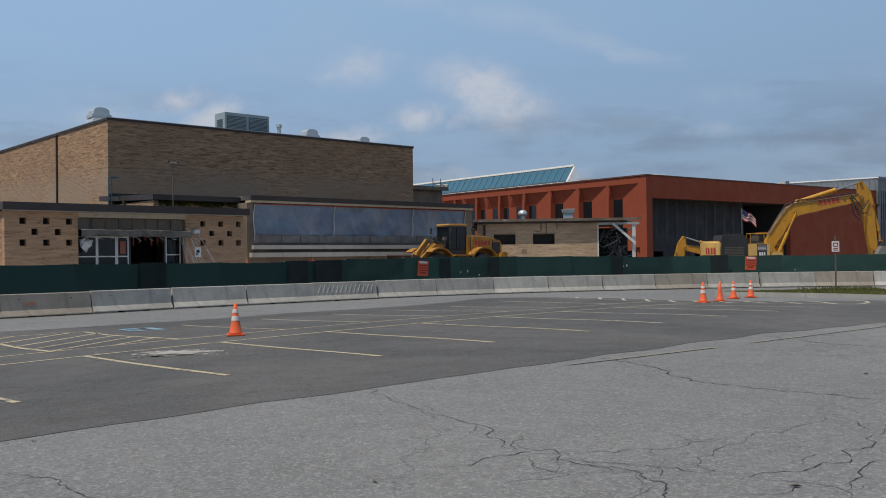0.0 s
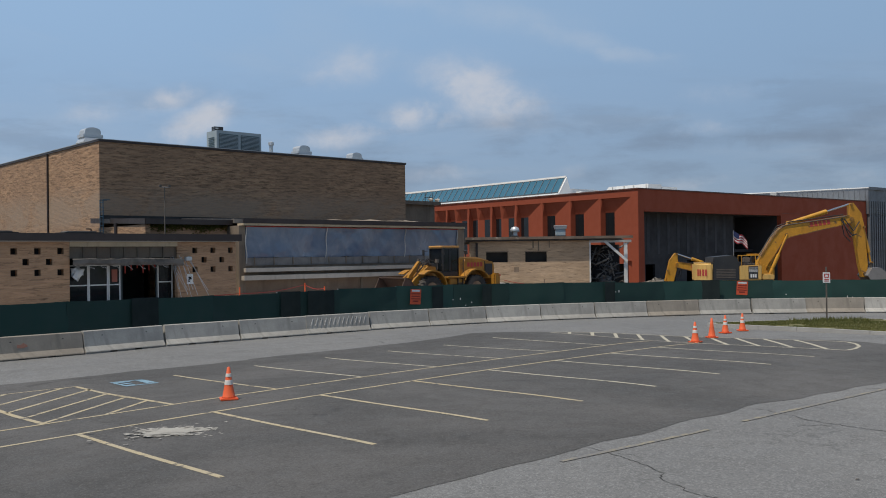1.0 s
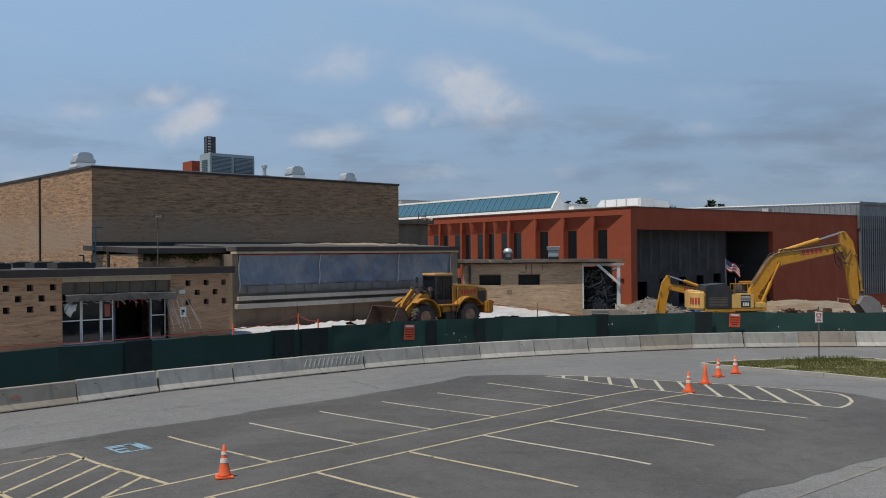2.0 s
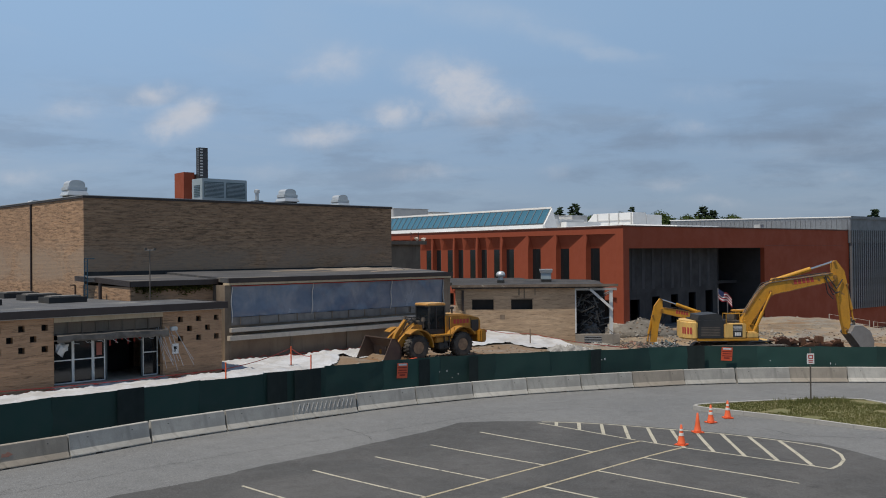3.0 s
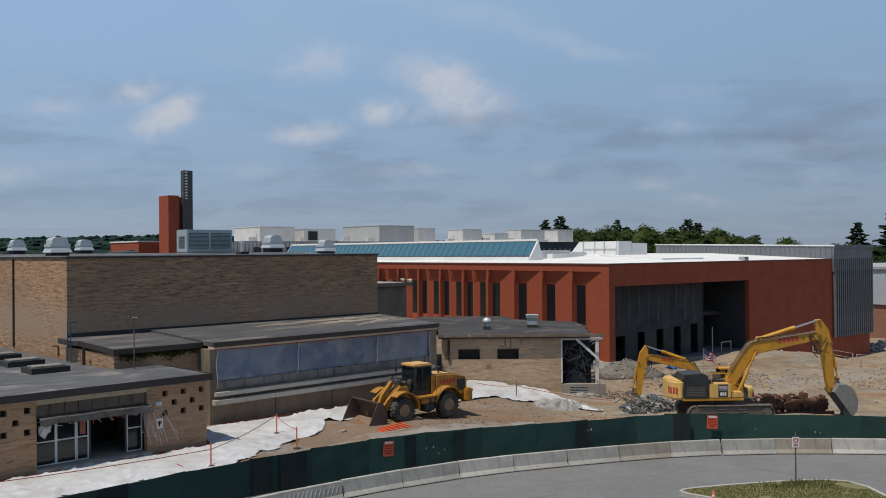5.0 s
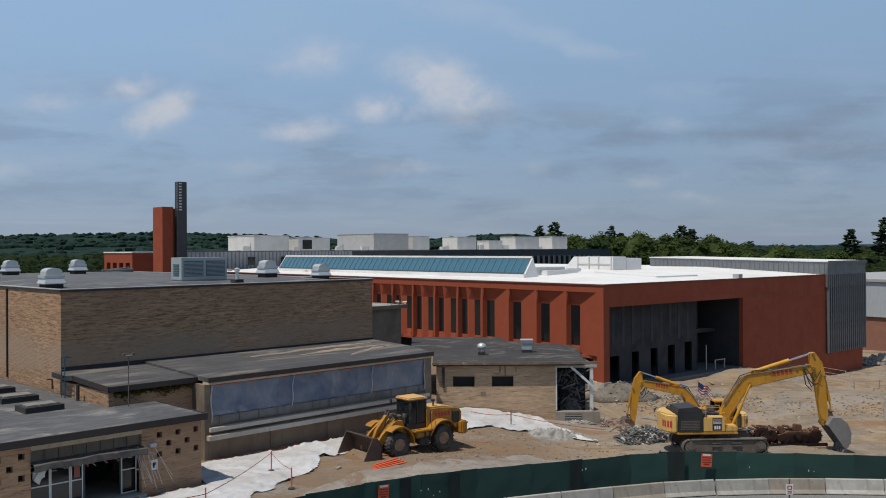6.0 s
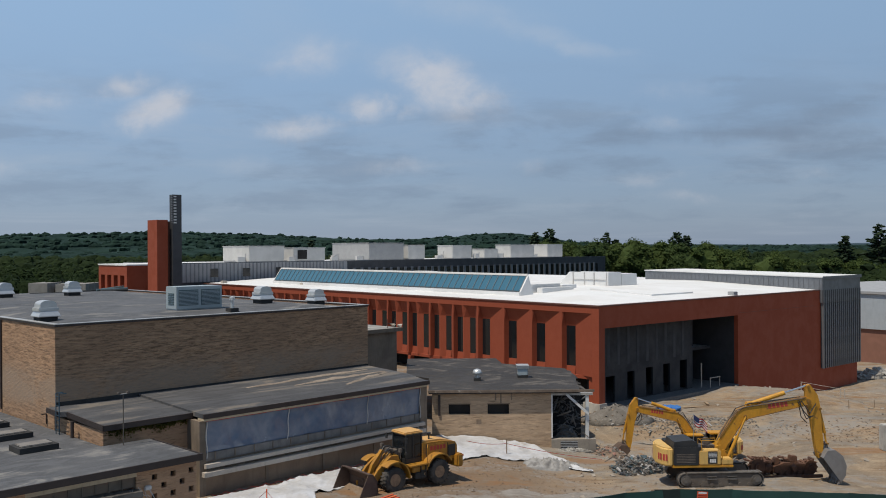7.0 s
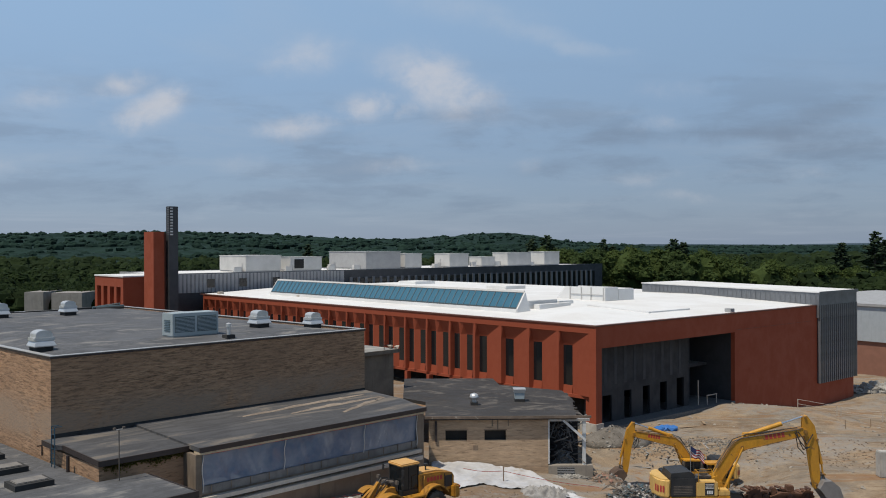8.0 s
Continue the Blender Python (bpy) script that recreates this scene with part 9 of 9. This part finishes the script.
random.seed(31)
woods, far_woods = Shape(), Shape()
for k in range(8200):
    dist = 190 * (3600 / 190) ** (random.random() ** 1.25)
    az = radians(random.uniform(56, 128))
    x, y = dist * math.cos(az), dist * math.sin(az)
    # keep clear of the school's own grounds
    q = RED.inverted() @ Vector((x, y, 0))
    if -60 < q.x < 140 and q.y < 125:
        continue
    tall = random.uniform(10.0, 15.0) + 3 * noise.noise(Vector((x / 50, y / 50, 0)))
    base = hill(x, y)
    if dist < 700:
        r = random.uniform(3.2, 5.6)
        clump(woods, (x, y, base + tall * 0.62), (r, r, tall * 0.34), k, 0.35, True)
        for j in range(11 if dist < 420 else 4):
            a, u = random.uniform(0, 6.28), random.random()
            n = r * random.uniform(0.20, 0.42)
            w = r * 0.92 * math.cos(math.pi * 0.5 * u) ** 0.7
            clump(woods, (x + w * math.cos(a), y + w * math.sin(a), base + tall * (0.64 + 0.30 * u)), (n, n, n * 0.7), k * 11 + j, 0.9)
        if dist < 480:
            leaves(woods, [(x, y, base + tall * 0.66)], 130 if dist < 330 else 60, r * 1.02, tall * 0.33, 0.5 if dist < 330 else 0.8)
    elif dist < 1500:
        r = random.uniform(4.0, 7.5) * max(1.0, dist / 1100)
        clump(far_woods if dist > 1000 else woods, (x, y, base + tall * 0.62), (r, r, tall * 0.30), k, 0.4, dist < 1000)
    elif dist < 3200:
        r = random.uniform(7.0, 13.0)
        clump(far_woods, (x, y, base + 11), (r, r, random.uniform(4.0, 8.0)), k, 0.5)
solid("woodland", woods, "leaves", "mixed summer woods behind the school", "woods", kind="stuff", smooth=False)
# far woods and hills share the leaf colour with haze mixed in
solid("far_woodland", far_woods, "leaves_far", "woods reaching to low hills, haze blue in their colour", "woods", kind="stuff", smooth=False)
xs = steps(-3600, 3600, 30) + [3600]
ys = [170, 230, 300, 380, 480, 600, 750, 950] + steps(1150, 3500, 55) + [3500, 3900, 4500]
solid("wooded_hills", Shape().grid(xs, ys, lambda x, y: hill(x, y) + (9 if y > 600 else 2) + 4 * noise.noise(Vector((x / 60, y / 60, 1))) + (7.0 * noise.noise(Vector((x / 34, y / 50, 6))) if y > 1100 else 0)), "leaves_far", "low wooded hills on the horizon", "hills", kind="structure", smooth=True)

ridge = Shape()
line = steps(-5000, 5000, 60) + [5000]
for x in line:
    top = 26 + 9 * noise.noise(Vector((x / 700, 0, 2))) + 4 * noise.noise(Vector((x / 180, 0, 5)))
    ridge.v += [(x, 4700, -40), (x, 4700, top), (x, 4790, top - 6)]
ridge.f = [(3 * i + k, 3 * i + 3 + k, 3 * i + 4 + k, 3 * i + 1 + k) for i in range(len(line) - 1) for k in range(2)]
solid("backdrop", ridge, "far_ridge", "far ridge along the horizon, haze blue in its colour", "hills", kind="structure", smooth=True)


def conifer(x, y, z, tall, seed, slim=1.0):
    t = thing("pine_tree", "tall dark pine standing above the woods", "tree", pose(x, y, z), "tall pines")
    random.seed(seed)
    part("trunk", Shape().rod((0, 0, 0), (0, 0, tall), tall * 0.016, 0.03, 8), "bark", t)
    sh, limbs = Shape(), Shape()
    for k in range(34):
        u = k / 34
        zz = tall * (0.25 + 0.74 * u)
        reach = (tall * 0.17 * (1 - u) ** 0.75 + 0.35) * slim
        for j in range(3):
            a = k * 2.4 + j * 2.1 + random.uniform(-0.5, 0.5)
            q = reach * random.uniform(0.45, 1.15)
            limbs.rod((0, 0, zz), (q * math.cos(a), q * math.sin(a), zz + 0.12 * q), 0.06, 0.02, 4)
            for i in range(3):
                w = q * (0.4 + 0.3 * i)
                clump(sh, (w * math.cos(a), w * math.sin(a), zz + 0.10 * w + random.uniform(-0.2, 0.2)), (0.3 + q * 0.16, 0.3 + q * 0.16, 0.16 + 0.06 * q), seed * 7 + k * 9 + j * 3 + i)
    part("limb", limbs, "bark", t)
    part("crown", sh, "needles", t, "ragged tiers of dark needles", None, True)
    return t


for k, (x, y, tall, slim) in enumerate(((27.6, 240, 22.0, 1.0), (31.8, 241, 23.0, 1.15), (46.5, 238, 22.0, 0.9), (49.5, 241, 20.0, 0.9), (65.5, 240, 22.0, 1.1), (69, 243, 21.0, 1.0), (111, 240, 20.6, 1.0), (119.5, 239, 23.8, 1.1), (123.5, 242, 21.5, 1.0), (86, 246, 17.5, 1.0), (-44, 330, 21, 1.0))):
    conifer(x, y, -3, tall, 40 + k, slim * 1.25)


def broadleaf(x, y, z, tall, seed, mat):
    t = thing("leafy_tree", "full mid-green broadleaf tree behind the school" if mat == "leaves_light" else "full dark green broadleaf tree behind the school", "tree", pose(x, y, z), "broadleaf trees")
    random.seed(seed)
    part("trunk", Shape().rod((0, 0, 0), (0, 0, tall * 0.5), 0.35, 0.2, 8), "bark", t)
    for s in (-1, 1):
        part("limb", Shape().rod((0, 0, tall * 0.38), (s * 1.3, s * 0.5, tall * 0.72), 0.16, 0.06, 6), "bark", t)
    sh = Shape()
    boughs = []
    for k in range(20):
        a, h = random.uniform(0, 6.28), random.uniform(0.32, 0.92)
        w = tall * 0.32 * math.sin(math.pi * (0.25 + 0.7 * (h - 0.3) / 0.68)) ** 0.7 * random.uniform(0.35, 1.0)
        boughs.append((w * math.cos(a), w * math.sin(a), tall * h))
    clump(sh, (0, 0, tall * 0.62), (tall * 0.20, tall * 0.20, tall * 0.26), seed, 0.5, True)
    for bx, by, bz in boughs:
        clump(sh, (bx, by, bz), (tall * 0.085, tall * 0.085, tall * 0.065), seed + int(bz * 30), 0.6, True)
        for j in range(26):
            a, e = random.uniform(0, 6.28), random.uniform(-0.4, 1.2)
            r = tall * random.uniform(0.065, 0.105)
            s = tall * random.uniform(0.012, 0.028)
            clump(sh, (bx + r * math.cos(a) * math.cos(e), by + r * math.sin(a) * math.cos(e), bz + r * 0.75 * math.sin(e)), (s, s, s * 0.7), seed + j * 13 + int(bx * 50))
    leaves(sh, boughs, 90, tall * 0.115, tall * 0.095, 0.34)
    part("crown", sh, mat, t, "", None, False)
    return t


random.seed(77)
for k in range(46):
    x = 30 + k * 2.2 + random.uniform(-1, 1)
    tall = random.uniform(18.3, 20.2) if x < 66 else random.uniform(18.2, 19.4) - min(4.8, (x - 66) * 0.14)
    broadleaf(x, 232 + random.uniform(-8, 14), -3, tall, 300 + 40 * k, "leaves_light" if noise.noise(Vector((x / 9, 0, 3))) > -0.05 else "leaves_mid")
